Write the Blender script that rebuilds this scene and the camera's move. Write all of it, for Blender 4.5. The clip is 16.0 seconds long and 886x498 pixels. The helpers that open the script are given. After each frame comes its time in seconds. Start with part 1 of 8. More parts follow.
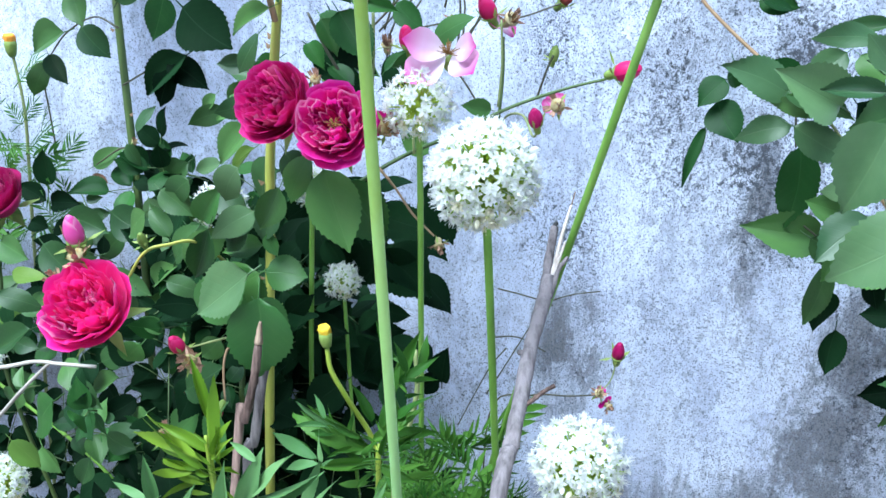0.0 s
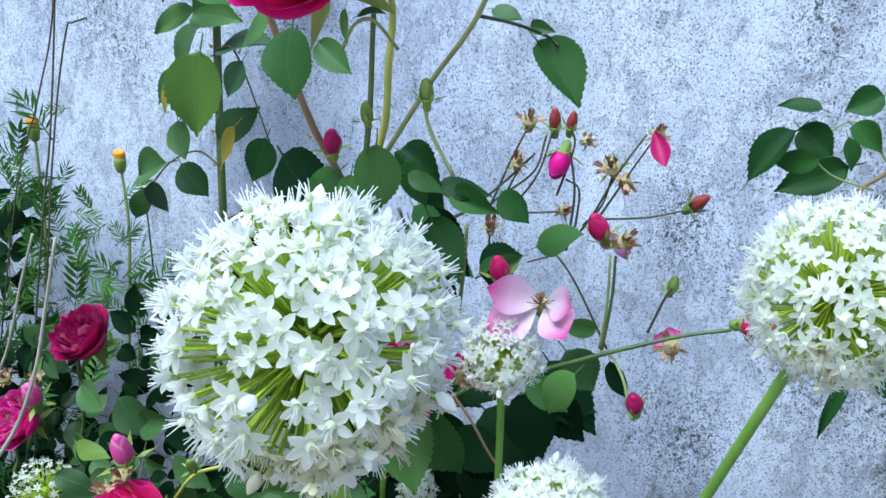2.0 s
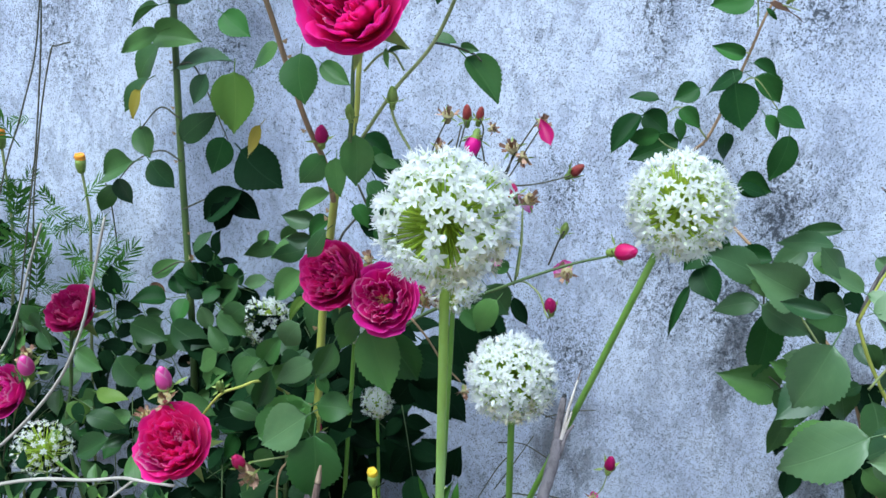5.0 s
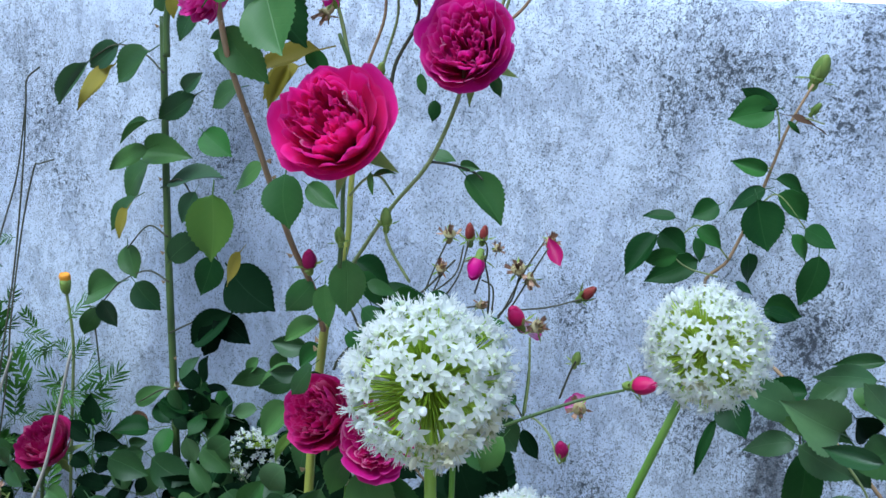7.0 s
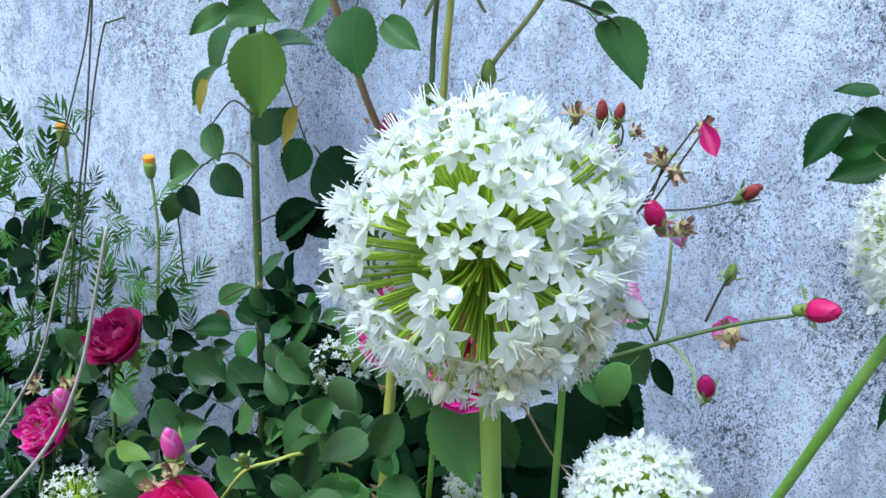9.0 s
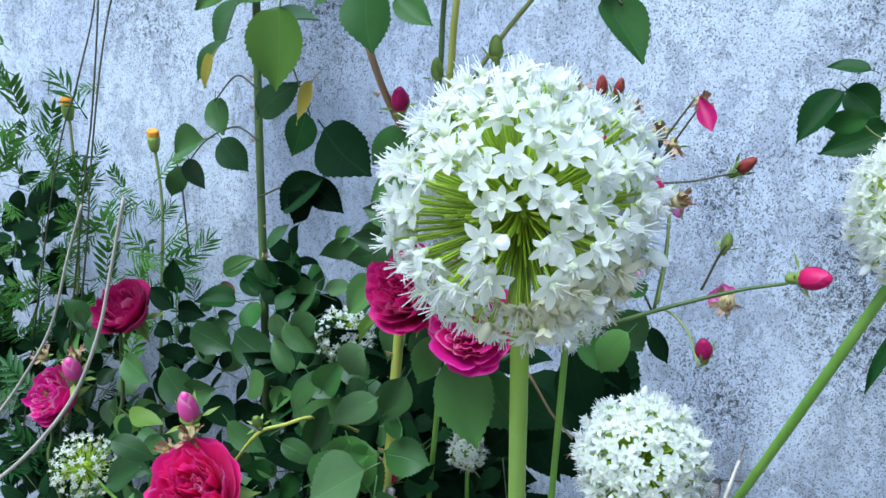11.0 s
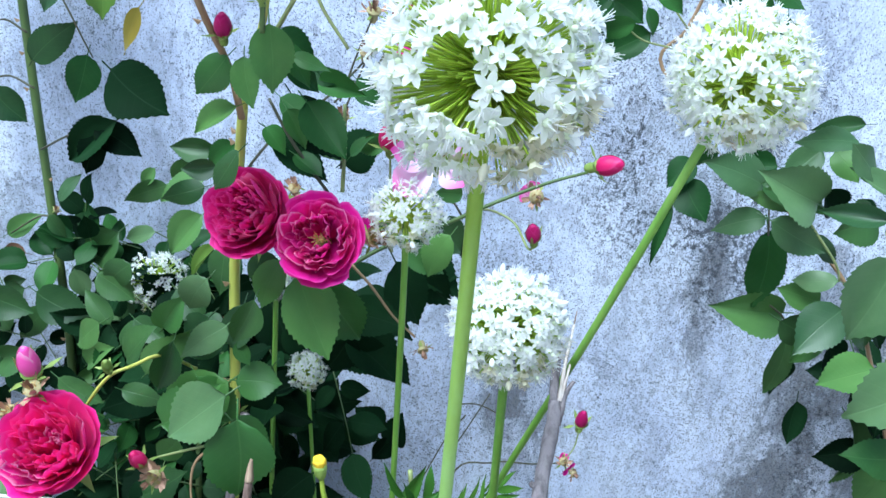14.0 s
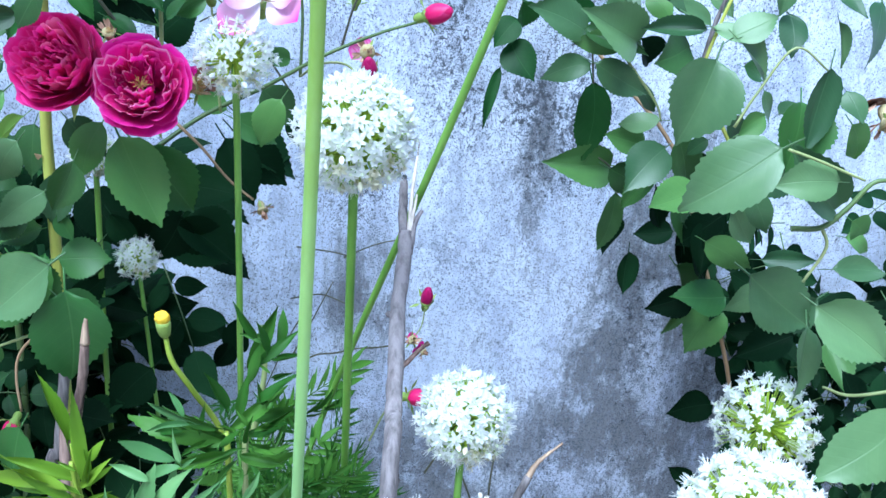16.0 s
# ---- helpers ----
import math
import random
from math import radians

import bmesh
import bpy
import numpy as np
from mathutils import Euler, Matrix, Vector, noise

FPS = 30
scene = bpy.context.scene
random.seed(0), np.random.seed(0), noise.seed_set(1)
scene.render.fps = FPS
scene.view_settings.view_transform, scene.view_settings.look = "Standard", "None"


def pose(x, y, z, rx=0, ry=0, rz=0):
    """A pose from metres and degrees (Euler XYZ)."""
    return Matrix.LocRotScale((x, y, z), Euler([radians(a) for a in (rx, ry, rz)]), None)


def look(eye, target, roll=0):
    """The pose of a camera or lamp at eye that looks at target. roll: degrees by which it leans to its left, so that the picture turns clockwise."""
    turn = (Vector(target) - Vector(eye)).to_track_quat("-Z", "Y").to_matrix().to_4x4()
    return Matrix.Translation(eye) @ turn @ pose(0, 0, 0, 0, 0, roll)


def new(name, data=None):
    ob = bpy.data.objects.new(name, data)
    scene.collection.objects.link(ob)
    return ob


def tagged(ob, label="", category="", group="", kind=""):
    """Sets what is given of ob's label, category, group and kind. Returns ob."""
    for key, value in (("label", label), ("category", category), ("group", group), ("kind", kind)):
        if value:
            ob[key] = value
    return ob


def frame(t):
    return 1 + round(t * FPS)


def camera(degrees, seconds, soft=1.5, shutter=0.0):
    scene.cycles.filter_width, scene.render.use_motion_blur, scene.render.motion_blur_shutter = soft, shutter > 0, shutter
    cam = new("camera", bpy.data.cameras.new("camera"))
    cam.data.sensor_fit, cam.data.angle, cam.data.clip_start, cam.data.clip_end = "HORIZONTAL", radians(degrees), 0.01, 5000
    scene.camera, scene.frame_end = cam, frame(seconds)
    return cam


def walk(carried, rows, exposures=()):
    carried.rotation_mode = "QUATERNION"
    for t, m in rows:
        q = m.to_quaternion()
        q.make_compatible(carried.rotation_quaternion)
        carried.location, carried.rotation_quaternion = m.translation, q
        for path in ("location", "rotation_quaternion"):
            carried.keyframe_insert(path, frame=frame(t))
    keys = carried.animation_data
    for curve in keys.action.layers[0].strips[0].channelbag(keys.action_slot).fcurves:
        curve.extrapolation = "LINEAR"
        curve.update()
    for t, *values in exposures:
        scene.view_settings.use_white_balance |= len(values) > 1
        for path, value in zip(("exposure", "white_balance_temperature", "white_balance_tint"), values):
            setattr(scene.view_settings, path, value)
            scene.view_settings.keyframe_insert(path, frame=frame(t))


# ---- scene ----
# the camera: seconds, place in metres, turn in degrees
cam = camera(52.3, 16.0, soft=1.5)
PATH = [
    (0, 0.0003, -0.0002, 0.9505, 72.53, -2.61, 16.98),
    (0.5, -0.0484, 0.0544, 1.0222, 72.30, -3.56, 18.26),
    (1, -0.0600, 0.1012, 1.0838, 71.50, -3.74, 22.81),
    (1.5, -0.0583, 0.1240, 1.1084, 72.14, -4.54, 26.28),
    (2, -0.0218, 0.1561, 1.1114, 72.00, -4.78, 27.02),
    (2.5, 0.0028, 0.1547, 1.1203, 71.76, -4.62, 27.02),
    (3, 0.0265, 0.1445, 1.1226, 71.62, -4.04, 27.05),
    (3.2, 0.0288, 0.1393, 1.1225, 71.53, -3.77, 26.83),
    (5.3, -0.0257, -0.1572, 1.1561, 73.48, -4.38, 15.62),
    (5.5, -0.0293, -0.1749, 1.1697, 74.66, -4.31, 15.21),
    (6, -0.0456, -0.1855, 1.2037, 79.27, -4.31, 14.93),
    (6.5, -0.0531, -0.1071, 1.2114, 80.24, -4.22, 15.60),
    (7, -0.0296, -0.0345, 1.1492, 79.16, -4.07, 17.61),
    (7.5, -0.0316, 0.0345, 1.0859, 77.47, -4.55, 20.23),
    (8, -0.0426, 0.0850, 1.0774, 76.05, -4.90, 23.96),
    (8.5, -0.0494, 0.1203, 1.0753, 74.69, -4.62, 25.68),
    (9, -0.0606, 0.1375, 1.0758, 73.73, -4.44, 26.73),
    (9.2, -0.0627, 0.1375, 1.0717, 73.59, -4.40, 27.10),
    (11.3, -0.0619, 0.1022, 1.0783, 72.33, -4.54, 25.77),
    (11.5, -0.0512, 0.0977, 1.0805, 72.42, -4.27, 25.57),
    (12, -0.0491, 0.0804, 1.0823, 72.47, -4.38, 24.94),
    (12.5, -0.0686, 0.0685, 1.0892, 72.44, -4.34, 24.61),
    (13, -0.1096, 0.0630, 1.0949, 72.26, -4.79, 21.20),
    (13.5, -0.0991, 0.0556, 1.0836, 71.63, -4.89, 17.81),
    (14, -0.1166, 0.0434, 1.0556, 70.36, -3.69, 8.72),
    (14.5, -0.1457, -0.0033, 1.0085, 67.76, -2.30, 1.63),
    (15, -0.1452, -0.0402, 0.9667, 67.48, -2.61, -2.29),
    (15.5, -0.1298, -0.0332, 0.9223, 68.03, -3.19, -3.39),
    (16, -0.1247, 0.0201, 0.9470, 69.81, -3.35, -3.35),
]
walk(cam, [(row[0], pose(*row[1:])) for row in PATH],
     exposures=[(0.0, 1.22, 5270, -1), (0.5, 1.02, 5400, -1), (1.0, 0.74, 5300, -2), (1.5, 0.6, 5340, -3), (2.5, 0.60, 5370, -3), (3.2, 0.6, 5370, -3), (5.5, 0.5, 5420, -1), (6.0, 0.02, 5400, -1), (6.5, -0.04, 5290, -1), (7.0, 0.22, 5140, -3),
                (8.0, 0.52, 5290, -3), (9.2, 0.56, 5310, -4), (12.5, 0.58, 5290, -5), (13.5, 0.75, 5240, -3), (14.5, 1.12, 5250, -3), (15.0, 1.08, 5150, -3), (15.5, 1.10, 5020, -3), (16.0, 1.14, 4890, -1)])

# ---- light ----
world = bpy.data.worlds.new("sky")
scene.world = world
world.use_nodes = True
wn = world.node_tree.nodes
sky = wn.new("ShaderNodeTexSky")
sky.sky_type, sky.sun_disc = "NISHITA", False
sky.sun_elevation, sky.sun_rotation = radians(63), radians(205)
sky.air_density, sky.dust_density, sky.ozone_density = 1.0, 2.0, 0.8
world.node_tree.links.new(sky.outputs[0], wn["Background"].inputs[0])
wn["Background"].inputs[1].default_value = 0.085
sun = new("sun", bpy.data.lights.new("sun", "SUN"))
sun.data.energy, sun.data.angle, sun.data.color = 4.0, radians(45), (1.0, 0.98, 0.96)
sun.matrix_world = look((-0.65, -1.45, 3.1), (0, 0, 0))

# ---- materials ----


def material(name):
    m = bpy.data.materials.new(name)
    m.use_nodes = True
    return m, m.node_tree.nodes, m.node_tree.links, m.node_tree.nodes["Principled BSDF"]


def noise_node(n, l, scale, detail=4.0, stretch=None, coords="Object", rough=0.6):
    tc, mp, nz = n.new("ShaderNodeTexCoord"), n.new("ShaderNodeMapping"), n.new("ShaderNodeTexNoise")
    mp.inputs["Scale"].default_value = stretch or (1, 1, 1)
    l.new(tc.outputs[coords], mp.inputs["Vector"])
    l.new(mp.outputs[0], nz.inputs["Vector"])
    nz.inputs["Scale"].default_value, nz.inputs["Detail"].default_value = scale, detail
    nz.inputs["Roughness"].default_value = rough
    return nz


def ramp(n, l, src, stops):
    r = n.new("ShaderNodeValToRGB")
    e = r.color_ramp.elements
    while len(e) < len(stops):
        e.new(0.5)
    for k, (p, c) in zip(e, stops):
        k.position, k.color = p, (*c, 1) if len(c) == 3 else (c[0], c[0], c[0], 1)
    l.new(src, r.inputs[0])
    return r


def mix(n, l, fac, a, b, mode="MIX"):
    x = n.new("ShaderNodeMix")
    x.data_type, x.blend_type = "RGBA", mode
    for sock, v in ((x.inputs[0], fac), (x.inputs[6], a), (x.inputs[7], b)):
        if isinstance(v, (int, float)):
            sock.default_value = v
        elif isinstance(v, tuple):
            sock.default_value = (*v, 1)
        else:
            l.new(v, sock)
    return x.outputs[2]


def calc(n, l, op, a, b=0.5):
    x = n.new("ShaderNodeMath")
    x.operation, x.use_clamp = op, op in ("MULTIPLY", "ADD")
    for sock, v in ((x.inputs[0], a), (x.inputs[1], b)):
        if isinstance(v, (int, float)):
            sock.default_value = v
        else:
            l.new(v, sock)
    return x.outputs[0]


def bump(n, l, b, height, strength, dist=0.002):
    x = n.new("ShaderNodeBump")
    x.inputs["Strength"].default_value, x.inputs["Distance"].default_value = strength, dist
    l.new(height, x.inputs["Height"])
    l.new(x.outputs[0], b.inputs["Normal"])


# black mould and damp grey patches on the wall: place (x, z) and half-sizes
MOULD = (((-0.045, 1.181), (0.12, 0.10)), ((-0.088, 1.138), (0.05, 0.12)), ((0.103, 1.197), (0.05, 0.15)), ((0.092, 1.135), (0.05, 0.07)), ((-0.682, 1.026), (0.09, 0.16)), ((-0.073, 1.244), (0.05, 0.05)), ((0.094, 0.877), (0.05, 0.09)), ((-0.195, 0.860), (0.05, 0.09)), ((0.062, 0.751), (0.05, 0.07)), ((-0.046, 0.802), (0.07, 0.16)), ((-0.152, 0.640), (0.09, 0.10)), ((-0.979, 1.055), (0.12, 0.22)), ((0.107, 0.733), (0.035, 0.11)))
DAMP = (((0.230, 0.522), (0.10, 0.32)), ((0.199, 0.560), (0.06, 0.16)), ((0.151, 0.394), (0.06, 0.18)), ((0.217, 0.273), (0.15, 0.22)), ((0.066, 0.690), (0.03, 0.14)), ((-0.132, 0.493), (0.07, 0.12)), ((0.200, 0.400), (0.10, 0.20)), ((0.130, 0.300), (0.10, 0.14)),
        ((0.330, 0.420), (0.08, 0.20)), ((-0.020, 0.235), (0.30, 0.13)))


def plaster():
    """Lime-washed cement plaster: pale wash worn off in ragged patches, grey runs, damp patches, black mould in clusters."""
    m, n, l, b = material("weathered_plaster")

    def patches(spots):
        most = None
        for (x, z), (rx, rz) in spots:
            tc, mp, gr = n.new("ShaderNodeTexCoord"), n.new("ShaderNodeMapping"), n.new("ShaderNodeTexGradient")
            mp.inputs["Scale"].default_value, mp.inputs["Location"].default_value = (1 / rx, 0.0, 1 / rz), (-x / rx, 0, -z / rz)
            gr.gradient_type = "SPHERICAL"
            l.new(tc.outputs["Object"], mp.inputs["Vector"])
            l.new(mp.outputs[0], gr.inputs[0])
            most = gr.outputs[1] if most is None else calc(n, l, "MAXIMUM", most, gr.outputs[1])
        return most

    blot, wet = patches(MOULD), patches(DAMP)
    wide = noise_node(n, l, 3.2, 10, (1, 1, 0.6), rough=0.74)
    col = ramp(n, l, wide.outputs[0], [(0.38, (0.54, 0.585, 0.765)), (0.47, (0.68, 0.73, 0.925)), (0.55, (0.765, 0.81, 0.98))]).outputs[0]
    runs = noise_node(n, l, 9, 7, (1, 1, 0.10), rough=0.65)
    r2 = ramp(n, l, runs.outputs[0], [(0.47, (0,)), (0.66, (1,))]).outputs[0]
    col = mix(n, l, calc(n, l, "MULTIPLY", r2, 0.36), col, (0.34, 0.38, 0.50))
    worn = noise_node(n, l, 17, 12, (1.1, 1, 0.65), rough=0.76)
    w2 = ramp(n, l, calc(n, l, "ADD", worn.outputs[0], calc(n, l, "MULTIPLY", wet, 0.08)), [(0.53, (0,)), (0.555, (1,))]).outputs[0]
    col = mix(n, l, calc(n, l, "MULTIPLY", w2, 0.42), col, (0.40, 0.43, 0.56))
    ragged = noise_node(n, l, 13, 12, (1.5, 1, 0.30), rough=0.84)
    damp = ramp(n, l, calc(n, l, "ADD", calc(n, l, "MULTIPLY", wet, 0.42), ragged.outputs[0]), [(0.58, (0,)), (0.66, (0.6,)), (0.78, (1,))]).outputs[0]
    flake = ramp(n, l, worn.outputs[0], [(0.43, (0.30,)), (0.53, (1.0,))]).outputs[0]
    col = mix(n, l, calc(n, l, "MULTIPLY", calc(n, l, "MULTIPLY", damp, flake), 0.88), col, (0.165, 0.166, 0.180))
    cluster = noise_node(n, l, 4.2, 6, (1, 1, 0.7), rough=0.75)
    c2 = ramp(n, l, cluster.outputs[0], [(0.44, (0,)), (0.72, (1,))]).outputs[0]
    lift = calc(n, l, "MULTIPLY", calc(n, l, "MAXIMUM", blot, calc(n, l, "MULTIPLY", wet, 0.45)), 0.70)
    c2 = calc(n, l, "ADD", calc(n, l, "MULTIPLY", c2, 0.55), lift)
    grain = noise_node(n, l, 120, 8, (1, 1, 0.8), rough=0.78)
    g2 = ramp(n, l, calc(n, l, "ADD", grain.outputs[0], calc(n, l, "MULTIPLY", c2, 0.085)), [(0.555, (0,)), (0.59, (1,))]).outputs[0]
    col = mix(n, l, calc(n, l, "MULTIPLY", g2, 0.46), col, (0.24, 0.26, 0.33))
    speck = noise_node(n, l, 135, 10, (1, 1, 0.85), rough=0.76)
    s3 = ramp(n, l, calc(n, l, "ADD", speck.outputs[0], calc(n, l, "MULTIPLY", c2, 0.152)), [(0.648, (0,)), (0.662, (1,))]).outputs[0]
    col = mix(n, l, calc(n, l, "MULTIPLY", s3, 0.88), col, (0.060, 0.066, 0.080))
    mid = noise_node(n, l, 30, 9, (1, 1, 0.7), rough=0.78)
    m2 = ramp(n, l, mid.outputs[0], [(0.40, (0.82,)), (0.50, (1.0,))]).outputs[0]
    col = mix(n, l, 0.8, col, m2, "MULTIPLY")
    fine = noise_node(n, l, 300, 6, (1, 1, 0.8), rough=0.7)
    f2 = ramp(n, l, fine.outputs[0], [(0.40, (0.80,)), (0.50, (1.0,))]).outputs[0]
    col = mix(n, l, 0.75, col, f2, "MULTIPLY")
    pit = noise_node(n, l, 520, 2.0, (1, 1, 0.9), rough=0.5)
    p2 = ramp(n, l, calc(n, l, "ADD", pit.outputs[0], calc(n, l, "MULTIPLY", c2, 0.10)), [(0.600, (0,)), (0.640, (1,))]).outputs[0]
    col = mix(n, l, calc(n, l, "MULTIPLY", p2, 0.74), col, (0.10, 0.112, 0.145))
    l.new(col, b.inputs["Base Color"])
    b.inputs["Roughness"].default_value = 0.92
    hs = calc(n, l, "SUBTRACT", calc(n, l, "SUBTRACT", calc(n, l, "SUBTRACT", speck.outputs[0], calc(n, l, "MULTIPLY", s3, 0.5)), calc(n, l, "MULTIPLY", w2, 0.25)), calc(n, l, "MULTIPLY", p2, 0.4))
    bump(n, l, b, hs, 0.8, 0.003)
    return m


def foliage(name, dark, light, rough=0.48, veins=True, through_light=0.25, gloss=0.20):
    """Leaf: colour varies from leaf to leaf, pale midrib and side veins, some light passes through."""
    m, n, l, b = material(name)
    info, uv = n.new("ShaderNodeObjectInfo"), n.new("ShaderNodeUVMap")
    nz, blotch = noise_node(n, l, 160, 4, coords="Generated"), noise_node(n, l, 2.2, 3, coords="Generated")
    patch = calc(n, l, "ADD", calc(n, l, "MULTIPLY", nz.outputs[0], 0.10), calc(n, l, "MULTIPLY", blotch.outputs[0], 0.32))
    r = calc(n, l, "ADD", calc(n, l, "MULTIPLY", info.outputs["Random"], 0.72), patch)
    middle = tuple(a + (c - a) * 0.38 for a, c in zip(dark, light))
    col = ramp(n, l, r, [(0.12, dark), (0.58, middle), (0.95, light)]).outputs[0]
    if veins:
        sp = n.new("ShaderNodeSeparateXYZ")
        l.new(uv.outputs[0], sp.inputs[0])
        au = calc(n, l, "ABSOLUTE", calc(n, l, "SUBTRACT", sp.outputs[0], 0.5))
        rib = ramp(n, l, au, [(0.0, (1,)), (0.02, (0,))]).outputs[0]
        ph = n.new("ShaderNodeMath")
        ph.operation = "FRACT"
        ml = n.new("ShaderNodeMath")
        ml.operation = "MULTIPLY"
        l.new(calc(n, l, "SUBTRACT", sp.outputs[1], calc(n, l, "MULTIPLY", au, 0.55)), ml.inputs[0])
        ml.inputs[1].default_value = 8.0
        l.new(ml.outputs[0], ph.inputs[0])
        side = ramp(n, l, ph.outputs[0], [(0.0, (1,)), (0.14, (0,)), (0.88, (0,)), (1.0, (1,))]).outputs[0]
        v = calc(n, l, "MAXIMUM", rib, calc(n, l, "MULTIPLY", side, 0.16))
        pale = tuple(min(1, c * 1.15 + 0.02) for c in light)
        col = mix(n, l, calc(n, l, "MULTIPLY", v, 0.20), col, pale)
        bump(n, l, b, v, 0.3, -0.0008)
    l.new(col, b.inputs["Base Color"])
    b.inputs["Roughness"].default_value = rough
    b.inputs["Specular IOR Level"].default_value = gloss
    t = n.new("ShaderNodeBsdfTranslucent")
    ms = n.new("ShaderNodeMixShader")
    ms.inputs[0].default_value = through_light
    l.new(mix(n, l, 0.5, col, tuple(min(1, c * 1.6) for c in light)), t.inputs[0])
    l.new(b.outputs[0], ms.inputs[1])
    l.new(t.outputs[0], ms.inputs[2])
    l.new(ms.outputs[0], n["Material Output"].inputs[0])
    return m


def stem_material(name, a, c, scale=30, stretch=(1, 1, 0.12), rough=0.5, relief=0.25, low=0.36, high=0.68):
    m, n, l, b = material(name)
    nz = noise_node(n, l, scale, 5, stretch)
    big = noise_node(n, l, 7, 3)
    f = calc(n, l, "ADD", calc(n, l, "MULTIPLY", nz.outputs[0], 0.6), calc(n, l, "MULTIPLY", big.outputs[0], 0.45))
    l.new(ramp(n, l, f, [(low, a), (high, c)]).outputs[0], b.inputs["Base Color"])
    b.inputs["Roughness"].default_value = rough
    bump(n, l, b, nz.outputs[0], relief, 0.002)
    return m


def petal_material(name, base, edge, heart, through_light=0.22, rim=0.90, root=0.35, vary=0.84):
    """Petal: deep body, paler worn rim, darker or paler heart; v runs from foot to rim."""
    m, n, l, b = material(name)
    uv, info = n.new("ShaderNodeUVMap"), n.new("ShaderNodeObjectInfo")
    sp = n.new("ShaderNodeSeparateXYZ")
    l.new(uv.outputs[0], sp.inputs[0])
    nz = noise_node(n, l, 120, 4, (1, 1, 0.3))
    col = ramp(n, l, sp.outputs[1], [(0.0, heart), (root, base), (rim, base), (1.0, edge)]).outputs[0]
    shade = ramp(n, l, calc(n, l, "ADD", calc(n, l, "MULTIPLY", info.outputs["Random"], 0.6), calc(n, l, "MULTIPLY", nz.outputs[0], 0.4)), [(0.1, (vary,)), (0.9, (1.0,))]).outputs[0]
    col = mix(n, l, 1.0, col, shade, "MULTIPLY")
    l.new(col, b.inputs["Base Color"])
    b.inputs["Roughness"].default_value = 0.42
    b.inputs["Specular IOR Level"].default_value = 0.28
    b.inputs["Sheen Weight"].default_value = 0.05
    b.inputs["Sheen Tint"].default_value = (1.0, 0.75, 0.9, 1)
    bump(n, l, b, nz.outputs[0], 0.2, 0.001)
    t, ms = n.new("ShaderNodeBsdfTranslucent"), n.new("ShaderNodeMixShader")
    ms.inputs[0].default_value = through_light
    l.new(col, t.inputs[0])
    l.new(b.outputs[0], ms.inputs[1])
    l.new(t.outputs[0], ms.inputs[2])
    l.new(ms.outputs[0], n["Material Output"].inputs[0])
    return m


def plain(name, a, c, scale=40, rough=0.7, relief=0.3):
    m, n, l, b = material(name)
    nz, info = noise_node(n, l, scale, 5), n.new("ShaderNodeObjectInfo")
    f = calc(n, l, "ADD", calc(n, l, "MULTIPLY", nz.outputs[0], 0.7), calc(n, l, "MULTIPLY", info.outputs["Random"], 0.3))
    l.new(ramp(n, l, f, [(0.3, a), (0.75, c)]).outputs[0], b.inputs["Base Color"])
    b.inputs["Roughness"].default_value = rough
    bump(n, l, b, nz.outputs[0], relief, 0.004)
    return m


PLASTER = plaster()
LEAF = foliage("rose_leaf", (0.008, 0.033, 0.009), (0.092, 0.188, 0.046), rough=0.45, through_light=0.12, gloss=0.34)
LEAF_DEEP = foliage("deep_green_rose_leaf", (0.005, 0.026, 0.006), (0.052, 0.150, 0.030), rough=0.5, through_light=0.12, gloss=0.15)
# near-black: the shade inside the bushes is put into this leaf colour
LEAF_SHADED = foliage("shade_darkened_rose_leaf", (0.002, 0.007, 0.003), (0.014, 0.040, 0.014), rough=0.6, through_light=0.04, gloss=0.03)
LEAF_FRESH = foliage("fresh_green_rose_leaf", (0.026, 0.092, 0.018), (0.128, 0.255, 0.060), rough=0.45, through_light=0.18, gloss=0.34)
LEAF_GREY = foliage("bluish_green_rose_leaf", (0.017, 0.056, 0.019), (0.124, 0.212, 0.082), rough=0.42, through_light=0.12, gloss=0.45)
LEAF_YOUNG = foliage("young_rose_leaf", (0.06, 0.13, 0.020), (0.15, 0.23, 0.04), through_light=0.25)
LEAF_OLD = foliage("yellowing_rose_leaf", (0.20, 0.19, 0.02), (0.42, 0.31, 0.05))
LEAF_RED = foliage("reddish_rose_leaf", (0.09, 0.05, 0.03), (0.15, 0.08, 0.05))
BLADE = foliage("marigold_leaf", (0.020, 0.076, 0.009), (0.085, 0.190, 0.022), veins=False, rough=0.5, through_light=0.15)
BLADE_DARK = foliage("dark_feathery_leaf", (0.012, 0.05, 0.012), (0.045, 0.13, 0.03), veins=False, rough=0.5, through_light=0.1)
BLADE_PALE = foliage("pale_marigold_leaf", (0.070, 0.165, 0.050), (0.170, 0.300, 0.110), veins=False, rough=0.5, through_light=0.15)
BLADE_BRIGHT = foliage("yellow_green_marigold_leaf", (0.085, 0.170, 0.008), (0.190, 0.300, 0.022), veins=False, rough=0.5, through_light=0.2)
CANE = stem_material("green_rose_cane", (0.30, 0.34, 0.035), (0.58, 0.57, 0.13))
CANE_DARK = stem_material("dark_green_rose_cane", (0.045, 0.085, 0.025), (0.13, 0.19, 0.05))
CANE_BROWN = stem_material("reddish_brown_rose_cane", (0.22, 0.14, 0.07), (0.46, 0.30, 0.17))
TWIG = stem_material("thin_green_twig", (0.16, 0.21, 0.065), (0.34, 0.37, 0.15))
